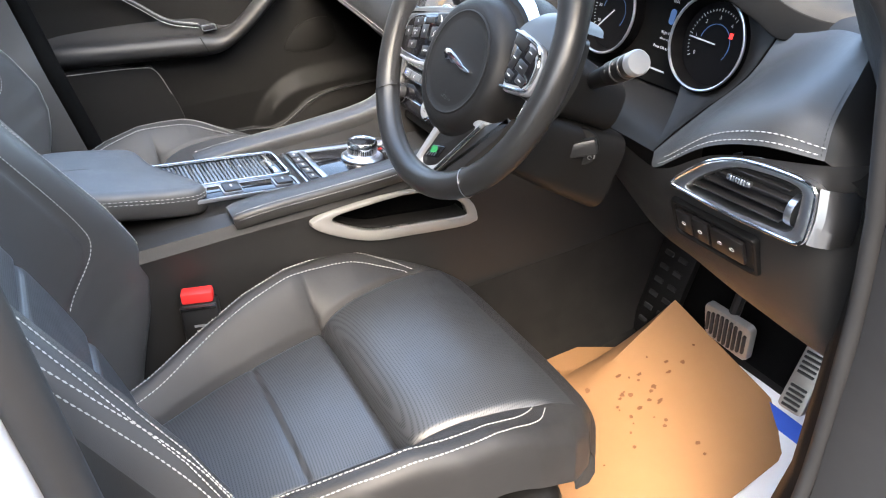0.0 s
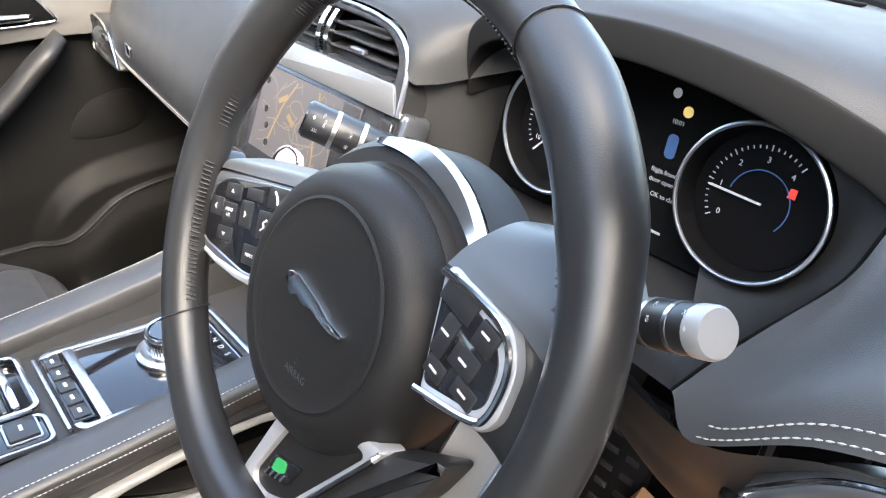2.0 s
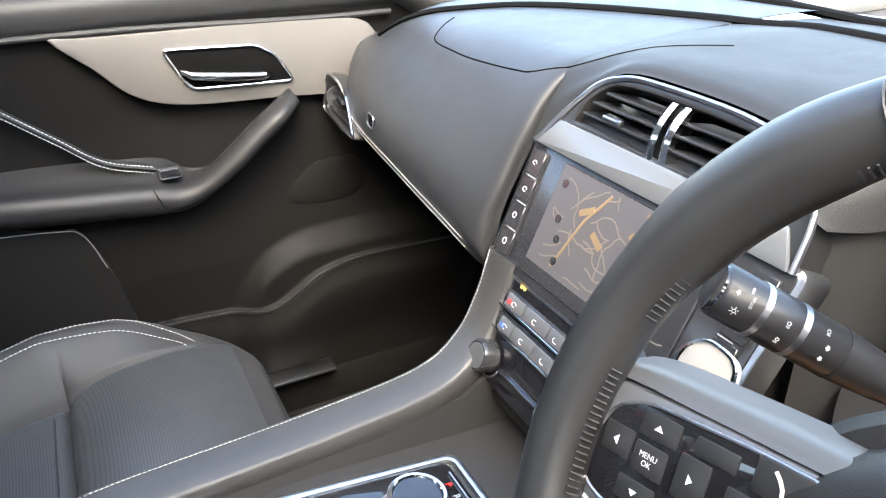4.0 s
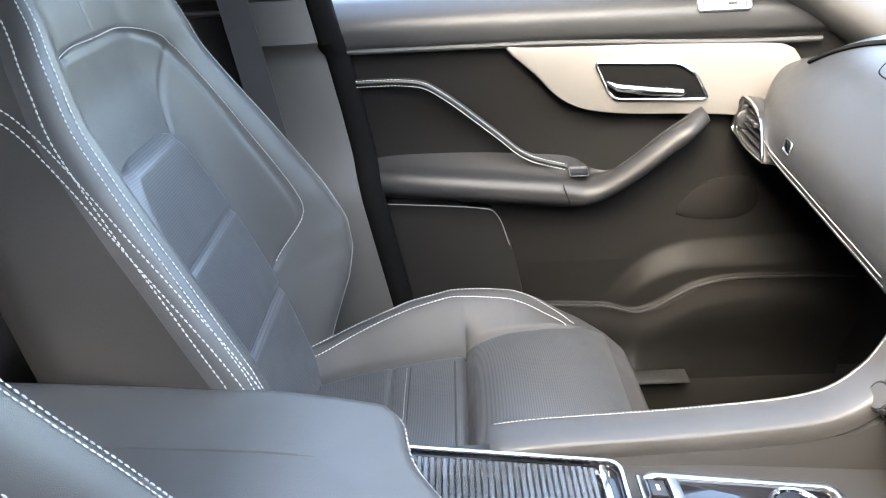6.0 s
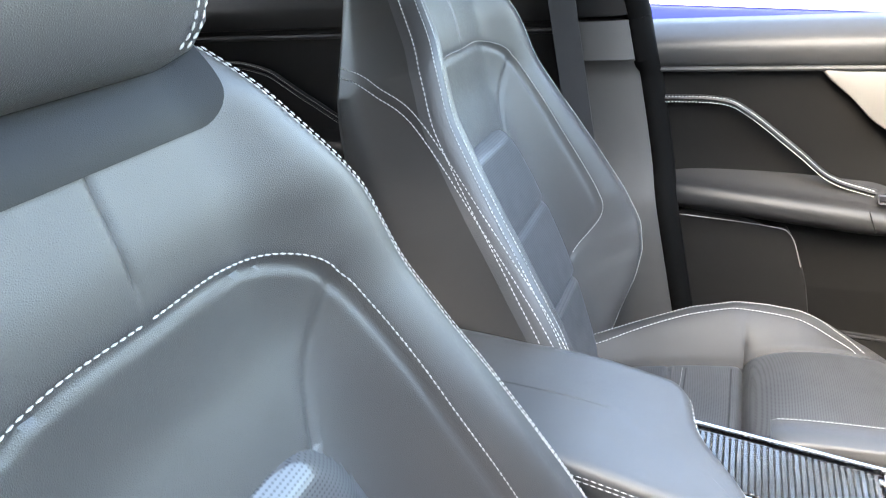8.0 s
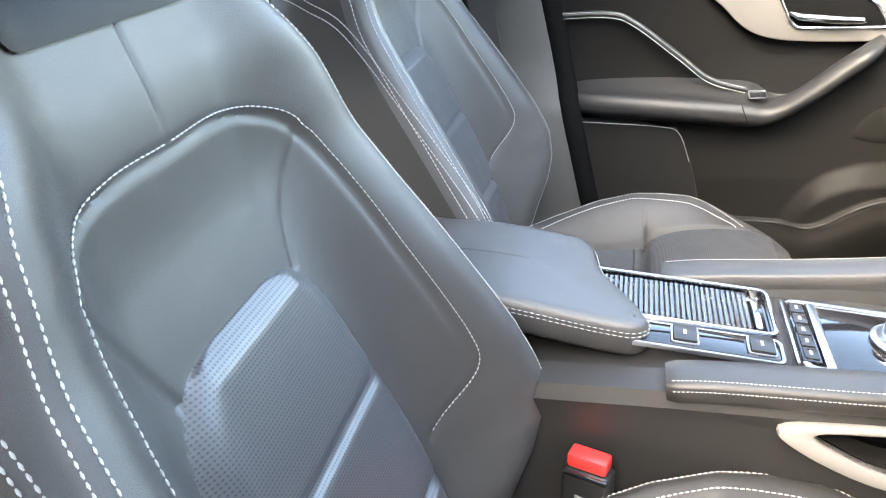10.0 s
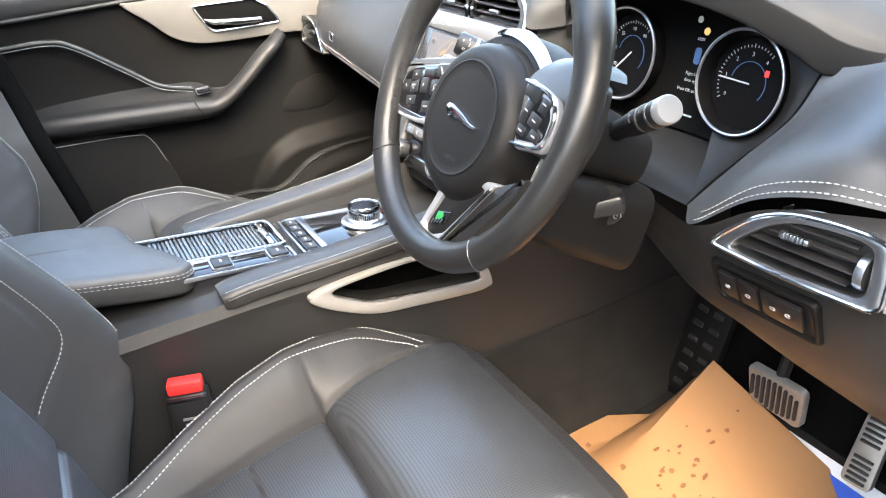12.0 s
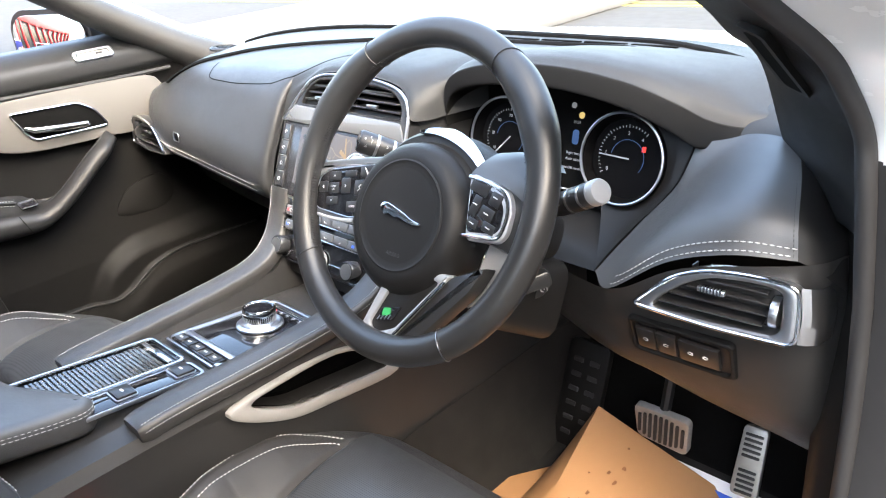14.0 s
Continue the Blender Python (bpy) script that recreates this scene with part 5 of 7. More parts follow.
# ---- centre stack ----
stack = thing("centre_stack", "gloss black centre stack with screen and climate controls", "centre console", at=(0, 0.25, 0.95))
TM = frame_at((0.0, 0.242, 1.0), (1, 0, 0), (0, 0.436, 0.9)) @ pose(0, 0.0125, 0)
PANEL = material("panel_black", (0.016, 0.016, 0.017), 0.16, vary=0.05, rvary=0.03)
# silver colour stands in for sky reflected in a gloss black panel
SHEENPANEL = material("sky_sheen_panel", (0.13, 0.135, 0.138), 0.20, 0.5, vary=0.03, rvary=0.02)
SCREEN = material("screen", (0.012, 0.012, 0.013), 0.15, vary=0.1, rvary=0.02)
MAPC = material("map_ground", (0.034, 0.032, 0.034), 0.35, vary=0.1, rvary=0.02, emit=(0.30, 0.28, 0.30), power=0.012)
MAPR = material("map_road", (0.080, 0.068, 0.054), 0.4, vary=0.1, emit=(0.75, 0.66, 0.5), power=0.010)
MAPO = material("map_main_road", (0.105, 0.072, 0.036), 0.4, vary=0.1, emit=(0.85, 0.55, 0.25), power=0.010)
SC = [(-0.150, -0.077), (-0.157, 0.052), (0.157, 0.052), (0.150, -0.077)]
part("screen_surround", plate(soft_poly([(x * 1.02, y * 1.04) for x, y in SC], 0.010), 0.03, TM, 0.003), SATIN, stack, "silver screen surround")
part("screen_bezel", plate(soft_poly([(x * 0.985, y * 0.975) for x, y in SC], 0.008), 0.008, TM @ pose(0, 0, 0.002), 0.001), PANEL, stack, "smooth black screen bezel")
part("screen", plate([(-0.096, -0.066), (-0.098, 0.043), (0.098, 0.043), (0.096, -0.066)], 0.002, TM @ pose(0, 0, 0.0032)), SCREEN, stack, "lit map screen")
for k in (-1, 1):
    strip = part("button_column", plate(soft_poly([(k * 0.120, -0.066), (k * 0.125, 0.042), (k * 0.148, 0.042), (k * 0.142, -0.066)], 0.003), 0.003, TM @ pose(0, 0, 0.0042), 0.0008), PLASTIC_SMOOTH, stack, "column of black screen buttons")
    for i in range(4):
        x, y = k * (0.1365 - 0.0017 * i), 0.029 - i * 0.0270
        part("screen_button", box((0.021, 0.0245, 0.002), TM @ pose(x, y, 0.0046), 0.0008, 1), PANEL, strip)
        if i:
            part("divider", box((0.014, 0.0010, 0.0008), TM @ pose(x - k * 0.002, y + 0.0135, 0.0056)), SILVER, strip, "thin silver line")
        part("button_mark", tube([TM @ V((x + 0.0028 * math.cos(a), y + 0.0028 * math.sin(a) * (0.7 + 0.15 * i), 0.0058)) for a in np.linspace(0, 5.0 + 0.4 * i, 9)], 0.0005, 4), WHITE, strip, "white symbol")
part("map", plate([(-0.095, -0.065), (-0.097, 0.042), (0.097, 0.042), (0.095, -0.065)], 0.0006, TM @ pose(0, 0, 0.0040)), MAPC, stack, "grey navigation map")
part("map_bar", box((0.19, 0.012, 0.0003), TM @ pose(0, -0.0585, 0.0044)), PANEL, stack, "dark bar below the map")
part("map_bar", box((0.03, 0.105, 0.0003), TM @ pose(0.080, -0.012, 0.0043)), PANEL, stack, "dark bar beside the map")
rnd = random.Random(4)


def road(x, y, a, n, w, mat, bend):
    pts = []
    for i in range(n):
        pts.append(TM @ V((x, y, 0.0045)))
        a += rnd.uniform(-bend, bend)
        x, y = x + 0.006 * math.cos(a), y + 0.006 * math.sin(a)
        if abs(x) > 0.090 or not -0.050 < y < 0.039:
            break
    if len(pts) > 2:
        part("map_road", tube(pts, w, 4, squash=0.15, up=TM.to_3x3() @ V((0, 0, 1))), mat, stack, "pale road on the map")


for i in range(30):
    road(rnd.uniform(-0.085, 0.05), rnd.uniform(-0.048, 0.036), rnd.choice((0.4, 2.0, 3.5, 5.2)), rnd.randint(4, 14), 0.0007, MAPR, 0.5)
road(-0.06, -0.046, 1.1, 20, 0.0016, MAPO, 0.12)
road(0.02, 0.038, -1.2, 16, 0.0016, MAPO, 0.12)
for x, y, a in ((-0.045, 0.014, 30), (-0.02, -0.004, -28), (0.02, 0.012, -28)):
    part("map_label", box((0.018, 0.006, 0.0003), TM @ pose(x, y, 0.0049, 0, 0, a)), MAPO, stack)
for x, y in ((-0.085, 0.026), (-0.075, -0.005), (-0.066, -0.022), (-0.058, -0.040)):
    part("map_marker", lathe([(0.0, 0.0), (0.0040, 0.0), (0.0040, 0.0003), (0.0, 0.0003)], TM @ pose(x, y, 0.0046), 14), PANEL, stack, "round dark map marker")
cv = thing("centre_vent", "twin centre air vents under a rounded silver-edged arch", "air vent", at=(0, 0.3, 1.1))
NM = frame_at((0.0, 0.285, 1.098), (1, 0, 0), (0, 0.43, 0.9))
ARC = spline([(-0.152, -0.047, 0), (-0.136, -0.024, 0), (-0.117, 0.002, 0), (-0.098, 0.023, 0), (-0.072, 0.034, 0), (-0.040, 0.038, 0), (0.040, 0.038, 0), (0.085, 0.034, 0), (0.117, 0.026, 0), (0.138, 0.010, 0), (0.147, -0.012, 0), (0.151, -0.047, 0)], 5)
OPEN = [(p.x, p.y) for p in spline([(-0.112, -0.017, 0), (-0.106, 0.004, 0), (-0.088, 0.022, 0), (-0.066, 0.029, 0), (0.0, 0.031, 0), (0.078, 0.028, 0), (0.108, 0.020, 0), (0.126, 0.004, 0), (0.130, -0.017, 0)], 7)][1:]
part("bezel", plate([(p.x, p.y) for p in ARC], 0.03, NM, 0.002, hole=OPEN), PLASTIC_SMOOTH, cv, "smooth black vent bezel")
part("surround", tube([NM @ (p + V((0, 0.001, 0.001))) for p in ARC], 0.0026, 8), SATIN, cv, "thin silver arch")
part("throat", plate(OPEN, 0.003, NM @ pose(0, 0, -0.040)), VOID, cv)
for z, xl, xr in ((-0.0135, -0.109, 0.128), (-0.0015, -0.105, 0.126), (0.0105, -0.098, 0.117), (0.0215, -0.086, 0.102)):
    for a, b in ((xl, -0.012), (0.012, xr)):
        part("slat", box((b - a, 0.0030, 0.030), NM @ pose((a + b) / 2, z, -0.014, 14), 0.0012, 2), PLASTIC_SMOOTH, cv)
for x in (-0.062, 0.066):
    part("tab", box((0.024, 0.0055, 0.007), NM @ pose(x, -0.001, 0.002, 14), 0.002), SATIN, cv, "silver vane tab")
for x in (-0.0075, 0.0075):
    rows = []
    for i in range(9):
        v = -0.018 + 0.048 * i / 8
        b = 0.006 * math.sin(math.pi * i / 8)
        rows.append([NM @ V((x + u, v, b + w)) for u, w in ((-0.0045, -0.006), (-0.0040, 0.0), (0.0, 0.0022), (0.0040, 0.0), (0.0045, -0.006))])
    part("divider", loft(rows), CHROME, cv, "polished upright divider")
part("divider_core", box((0.006, 0.048, 0.02), NM @ pose(0, 0.006, -0.012)), VOID, cv)
part("panel_below", plate(soft_poly([(-0.149, -0.047), (-0.127, -0.0185), (0.133, -0.0185), (0.149, -0.047)], 0.004), 0.01, NM @ pose(0, 0, 0.003), 0.0015), SHEENPANEL, cv, "gloss black panel below the vents, silvered for its sky reflection")
HM = frame_at((0.0, 0.196, 0.895), (1, 0, 0), (0, 0.38, 0.92))
part("climate_panel", plate(rounded(0.24, 0.115, 0.012), 0.03, HM, 0.003), GLOSS, stack, "gloss black climate panel")
BARGREY = material("button_grey", (0.055, 0.057, 0.060), 0.35, 0.2, vary=0.05, rvary=0.04)
AMBER = material("amber_print", (0.55, 0.36, 0.08), 0.5, vary=0.05, emit=(1.0, 0.65, 0.2), power=0.01)
for z, widths in ((0.030, (0.030, 0.040, 0.026, 0.026, 0.040, 0.030)), (0.006, (0.024, 0.034, 0.036, 0.036, 0.034, 0.024))):
    bar = part("button_bar", box((0.206, 0.016, 0.006), HM @ pose(0, z, 0.001), 0.002), PANEL, stack, "black bar behind the buttons")
    part("bar_edge", box((0.208, 0.0026, 0.006), HM @ pose(0, z - 0.0085, 0.0040), 0.001), CHROME, bar, "bright lower edge")
    x = -sum(widths) / 2
    for i, w in enumerate(widths):
        part("climate_button", box((w - 0.0012, 0.0135, 0.005), HM @ pose(x + w / 2, z, 0.0045, -8), 0.0014, 2), BARGREY, bar)
        if i in (0, 5):
            part("button_mark", box((0.006, 0.004, 0.0004), HM @ pose(x + (0.008 if i == 0 else w - 0.008), z, 0.0076, -8), 0), RED if z > 0.02 else BLUE, bar, "red mark" if z > 0.02 else "blue mark")
        part("button_mark", tube([HM @ V((x + w / 2 + 0.0035 * math.cos(a), z + 0.0024 * math.sin(a), 0.0076)) for a in np.linspace(0.2 + i, 5.0 + 0.2 * i, 8)], 0.0005, 4), WHITE, bar, "white symbol")
        x += w
part("warning_mark", tube([HM @ V((-0.085 + 0.004 * math.cos(a), 0.048 + 0.003 * math.sin(2 * a), 0.0008)) for a in np.linspace(0, 6.28, 14, endpoint=False)], 0.0007, 4, closed=True), AMBER, stack, "amber symbol")
for x in (-0.092, 0.092):
    kb = part("climate_knob", lathe([(0.0, 0.0), (0.0165, 0.0), (0.0165, 0.014), (0.0145, 0.017), (0.0, 0.017)], HM @ pose(x, -0.032, 0.002), 32), PANEL, stack, "black climate knob")
    part("knob_face", lathe([(0.0, 0.0), (0.0125, 0.0), (0.0125, 0.0008), (0.0, 0.0012)], HM @ pose(x, -0.032, 0.019), 28), BARGREY, kb, "grey knob face")
    part("knob_collar", tube([HM @ V((x + 0.0195 * math.cos(a), -0.032 + 0.0195 * math.sin(a), 0.002)) for a in np.linspace(-2.9, -0.25, 18)], 0.0018, 8), CHROME, kb, "chrome half ring under the knob")
SB = HM @ pose(0.010, -0.034, 0.002)
sbt = part("start_button", lathe([(0.0, 0.0), (0.0155, 0.0), (0.0155, 0.004), (0.0135, 0.0052), (0.0, 0.0048)], SB, 32), CAPSILVER, stack, "round silver start button")
part("button_ring", tube([SB @ V((0.0185 * math.cos(a), 0.0185 * math.sin(a), 0.001)) for a in np.linspace(-2.9, -0.25, 18)], 0.0016, 8), CHROME, sbt, "chrome half ring")
for dy in (0.004, 0.0, -0.004):
    part("button_mark", box((0.008, 0.0011, 0.0004), SB @ pose(0, dy, 0.0052)), PLASTIC_SMOOTH, sbt, "small dark print")
for a, b in ((-0.072, -0.010), (0.030, 0.072)):
    part("trim_line", box((b - a, 0.0024, 0.003), HM @ pose((a + b) / 2, -0.036, 0.0015), 0.0008), CHROME, stack, "fine chrome line")
part("body", box((0.26, 0.14, 0.30), pose(0, 0.30, 0.93, -22), 0.01), PLASTIC, stack)

# ---- console ----
con = thing("centre_console", "black centre console with padded stitched rails", "centre console", at=(0.015, 0, 0.42))
CX = 0.016


def deck(y):
    """The height of the console's deck."""
    return 0.820 - 0.13 * (y + 0.07)


rows = []
for y, top, hw in ((-0.75, 0.81, 0.108), (-0.35, 0.822, 0.112), (-0.20, 0.824, 0.116), (0.0, 0.826, 0.124), (0.15, 0.832, 0.132), (0.20, 0.86, 0.135), (0.30, 0.90, 0.138), (0.70, 0.88, 0.14)):
    dk = min(deck(y), top - 0.004)
    sec = []
    for k in (-1, 1):
        pts = [(hw + 0.012, 0.40), (hw + 0.014, 0.60), (hw + 0.006, top - 0.05), (hw + 0.012, top - 0.02), (hw + 0.004, top - 0.004), (hw - 0.03, top), (hw - 0.034, dk)]
        sec += [V((CX + k * x, y, z)) for x, z in (pts if k < 0 else pts[::-1])]
    rows.append(sec)
console_body = part("body", loft(rows), PLASTIC_WARM, con, "dark plastic console sides", sharp=30)
for k in (-1, 1):
    pts = spline([(CX + k * 0.108, -0.206, 0.828), (CX + k * 0.110, -0.15, 0.832), (CX + k * 0.116, 0.0, 0.834), (CX + k * 0.122, 0.12, 0.842), (CX + k * 0.132, 0.175, 0.866), (CX + k * 0.140, 0.205, 0.905), (CX + k * 0.143, 0.222, 0.950)], 8)
    rows = []
    for i, p in enumerate(pts):
        d = (pts[min(i + 1, len(pts) - 1)] - pts[max(i - 1, 0)]).normalized()
        side = V((k, 0, 0))
        nrm = side.cross(d) * k
        nrm = nrm if nrm.z > 0 or nrm.y < 0 else -nrm
        g = (0.86, 0.95)[i] if i < 2 else 1.0
        rows.append([p + side * a * g + nrm * b * g for a, b in ((0.0245, -0.013), (0.0265, -0.008), (0.0268, 0.000), (0.0262, 0.0050), (0.0240, 0.0085), (0.0200, 0.0102), (0.0, 0.0110), (-0.018, 0.0100), (-0.022, 0.0070), (-0.023, -0.004), (-0.022, -0.012))])
    rail = part("padded_rail", loft(rows), LEATHER_SIDE, con, "padded leather rail", sharp=50)
    for a, b in ((0.0188, 0.0104), (0.0266, 0.0022)):
        ln = []
        for i, p in enumerate(pts):
            d = (pts[min(i + 1, len(pts) - 1)] - pts[max(i - 1, 0)]).normalized()
            nrm = V((k, 0, 0)).cross(d) * k
            nrm = nrm if nrm.z > 0 or nrm.y < 0 else -nrm
            ln.append(p + V((k, 0, 0)) * a + nrm * (b + 0.0004))
        part("stitching", stitching([ln[1:]], 0.0031, 0.0012, 0.00065), THREAD, rail, "white stitching")
arm = thing("armrest", "black leather armrest lid on the console", "armrest", at=(0, -0.4, 0.82))
AO = soft_poly([(-0.105, -0.80), (-0.106, -0.305), (-0.088, -0.289), (-0.030, -0.278), (0.030, -0.236), (0.070, -0.219), (0.086, -0.236), (0.092, -0.80)], 0.02, 5)
AO = [(a[0] + (b[0] - a[0]) * i / n, a[1] + (b[1] - a[1]) * i / n) for a, b in zip(AO, AO[1:] + AO[:1]) for n in [max(1, int(math.dist(a, b) / 0.03))] for i in range(n)]
ATOP = frame_at((0, -0.25, 0.866), (1, 0, 0), (0, 1, -0.085))


def on_lid(x, y, z):
    """A point of the armrest, whose lid sweeps up towards its rear."""
    return ATOP @ V((x, y + 0.25, z)) + V((0, 0, 0.020 * smooth(-0.23, -0.42, y)))


def lid(name, z1, depth, bev, mat, label):
    bm = bmesh.new()
    rings = []
    for inset, z in ((0.004, z1 - depth), (0.0, z1 - depth + 0.006), (0.0, z1 - bev), (bev * 0.15, z1 - bev * 0.5), (bev * 0.45, z1 - bev * 0.15), (bev, z1), (bev * 1.4, z1 + 0.0005)):
        c = (-0.007, -0.55)
        ring = []
        k = len(AO)
        for i in range(k):
            a, b, c2 = V((*AO[i - 1], 0)), V((*AO[i], 0)), V((*AO[(i + 1) % k], 0))
            e, f_ = b - a, c2 - b
            nn = V((-(e.y + f_.y), e.x + f_.x, 0)).normalized()
            if nn.dot(V((c[0], c[1], 0)) - b) < 0:
                nn = -nn
            q = b + nn * inset
            ring.append(on_lid(q.x, q.y, z))
        rings.append(ring)
    for f in (0.8, 0.5, 0.2, 0.02):
        rings.append([on_lid(-0.007 + (x + 0.007) * f * 0.82, y + (min(max(y, -0.72), -0.36) - y) * (1 - f * 0.88), z1 + 0.0005 + 0.004 * (1 - f)) for x, y in AO])
    return part(name, loft(rings), mat, arm, label, sharp=60)


top_ = lid("lid_top", 0.0, 0.042, 0.012, LEATHER, "padded leather lid")
for dz in (-0.0100, -0.0150):
    ln = []
    for i, (x, y) in enumerate(AO):
        if y < -0.6:
            continue
        e = V((*AO[(i + 1) % len(AO)], 0)) - V((*AO[i - 1], 0))
        nn = V((-e.y, e.x, 0)).normalized()
        nn = nn if nn.dot(V((x + 0.007, y + 0.55, 0))) > 0 else -nn
        ln.append(on_lid(x + nn.x * 0.0008, y + nn.y * 0.0008, dz))
    part("stitching", stitching([ln], 0.005, 0.002, 0.0007), THREAD, top_, "white stitching round the lid")

DK = Matrix.Rotation(math.atan(-0.13), 4, "X")


def on_deck(x, y, dz=0.0):
    return pose(x, y, deck(y) + dz) @ DK


gear = thing("gear_selector", "chrome rotary gear selector on a gloss black panel", "gear selector", at=(CX, 0.03, 0.80))
part("panel", plate(rounded(0.128, 0.150, 0.010), 0.006, on_deck(0.017, 0.035, 0.004), 0.002), GLOSS, gear, "gloss black panel")
part("panel_frame", plate(rounded(0.142, 0.190, 0.012), 0.010, on_deck(0.017, 0.028, 0.006), 0.0025, hole=rounded(0.126, 0.174, 0.008)), SATIN, gear, "satin chrome panel frame")
part("button_strip", box((0.118, 0.020, 0.004), on_deck(0.017, -0.056, 0.005), 0.001), GLOSS, gear, "black strip of drive buttons")
for i in range(5):
    part("drive_button", box((0.020, 0.015, 0.003), on_deck(0.017 - 0.046 + i * 0.023, -0.056, 0.0075), 0.001), PLASTIC_SMOOTH, gear)
    part("button_mark", box((0.007, 0.003, 0.0004), on_deck(0.017 - 0.046 + i * 0.023, -0.056, 0.0092)), WHITE, gear)
part("divider", box((0.128, 0.011, 0.006), on_deck(0.017, -0.0385, 0.004), 0.002), SATIN, gear, "satin bar between buttons and selector")
part("divider", box((0.128, 0.004, 0.005), on_deck(0.017, -0.0705, 0.004), 0.0015), SATIN, gear, "satin bar")
part("letter_frame", tube([on_deck(x, y, 0.0048).translation for x, y in ((-0.030, 0.104), (0.066, 0.104), (0.070, 0.098), (0.070, 0.060))], 0.0010, 6), SATIN, gear, "fine bright line round the letters")
GK = on_deck(0.012, 0.050, 0.005)
part("collar", lathe([(0.0, 0.0), (0.036, 0.0), (0.036, 0.003), (0.031, 0.006), (0.027, 0.004), (0.0, 0.004)], GK, 44), SATIN, gear, "silver dial ring")
prof = [(0.0, 0.003), (0.0235, 0.003), (0.0245, 0.008), (0.0255, 0.022), (0.0252, 0.028), (0.0238, 0.030), (0.0215, 0.0295), (0.020, 0.027), (0.0, 0.027)]
part("knob", lathe(prof, GK, 48), CHROME, gear, "polished chrome knob")
part("knob_top", lathe([(0.0, 0.0272), (0.0198, 0.0272), (0.0198, 0.0280), (0.0, 0.0280)], GK, 40), GLOSS, gear, "black knob top")
for i in range(48):
    a = 2 * math.pi * i / 48
    part("knurl", box((0.0010, 0.0012, 0.010), GK @ pose(0.0250 * math.cos(a), 0.0250 * math.sin(a), 0.014, 0, 0, math.degrees(a))), SATIN, gear)
for i, ch in enumerate("PRNDS"):
    words("gear_letter", ch, 0.009, on_deck(0.012 + 0.002 * i, 0.096, 0.0048) @ pose(-0.028 + i * 0.014, 0, 0), LITRED if i == 0 else LIT, gear, "lit gear letter")
cup = thing("cup_holder_shutter", "ribbed grey sliding cup holder shutter in a chrome frame", "cup holder", at=(0, -0.17, 0.82))
UC = (-0.018, -0.190)
part("frame", plate(rounded(0.102, 0.220, 0.012), 0.008, on_deck(*UC, 0.006), 0.002, hole=rounded(0.092, 0.208, 0.009)), CHROME, cup, "chrome frame")
part("well", plate(rounded(0.092, 0.208, 0.009), 0.003, on_deck(*UC, -0.004)), GLOSS, cup)
SHUT = material("shutter", (0.030, 0.032, 0.033), 0.14, 0.1, vary=0.05, rvary=0.03, spec=0.9)
for i in range(30):
    part("shutter_slat", box((0.080, 0.0056, 0.003), on_deck(UC[0], UC[1] - 0.096 + i * 0.0060, 0.001) @ pose(0, 0, 0, 5 + 2.5 * math.sin(i * 2.3), 0.6 * math.sin(i * 1.7)), 0.0012, 1), SHUT, cup)
part("shutter_grip", box((0.080, 0.008, 0.006), on_deck(UC[0], UC[1] + 0.088, 0.003), 0.002), CHROME, cup, "chrome shutter grip")
tray = thing("switch_tray", "black tray with small silver-edged switches beside the cup holder", "switch tray", at=(0.07, -0.15, 0.82))
part("tray", plate(rounded(0.040, 0.19, 0.008), 0.006, on_deck(0.062, -0.180, 0.005), 0.002), GLOSS, tray)
part("tray_edge", plate(rounded(0.046, 0.20, 0.010), 0.006, on_deck(0.062, -0.180, 0.0045), 0.002, hole=rounded(0.040, 0.19, 0.008)), SATIN, tray, "silver edge")
for y in (-0.105, -0.185):
    part("switch", box((0.030, 0.026, 0.008), on_deck(0.062, y, 0.007), 0.002), PLASTIC_SMOOTH, tray, "black switch")
    part("switch_frame", plate(rounded(0.032, 0.030, 0.004), 0.002, on_deck(0.062, y, 0.0075), 0.0005, hole=rounded(0.026, 0.024, 0.003)), SATIN, tray, "silver switch edge")
    part("switch_mark", box((0.008, 0.003, 0.0004), on_deck(0.062, y, 0.0112)), WHITE, tray)
# pocket in the console's side
pk = thing("console_pocket", "open side pocket with a silver rim in the console", "storage pocket", at=(0.15, 0.05, 0.72))
PM = frame_at((0.152, 0, 0), (0, 1, 0), (0, 0, 1))
out = [(p.x, p.y) for p in spline([(-0.098, 0.797, 0), (-0.04, 0.806, 0), (0.08, 0.803, 0), (0.165, 0.765, 0), (0.192, 0.722, 0), (0.175, 0.706, 0), (0.06, 0.722, 0), (-0.01, 0.736, 0), (-0.075, 0.770, 0)], 4, True)]
inn = [(p.x, p.y) for p in spline([(-0.065, 0.793, 0), (-0.03, 0.798, 0), (0.078, 0.795, 0), (0.150, 0.762, 0), (0.168, 0.735, 0), (0.155, 0.728, 0), (0.06, 0.742, 0), (0.0, 0.752, 0), (-0.045, 0.775, 0)], 4, True)]
part("rim", plate(out, 0.012, PM @ pose(0, 0, 0.008), 0.004, hole=inn), SILVER, pk, "silver pocket rim")
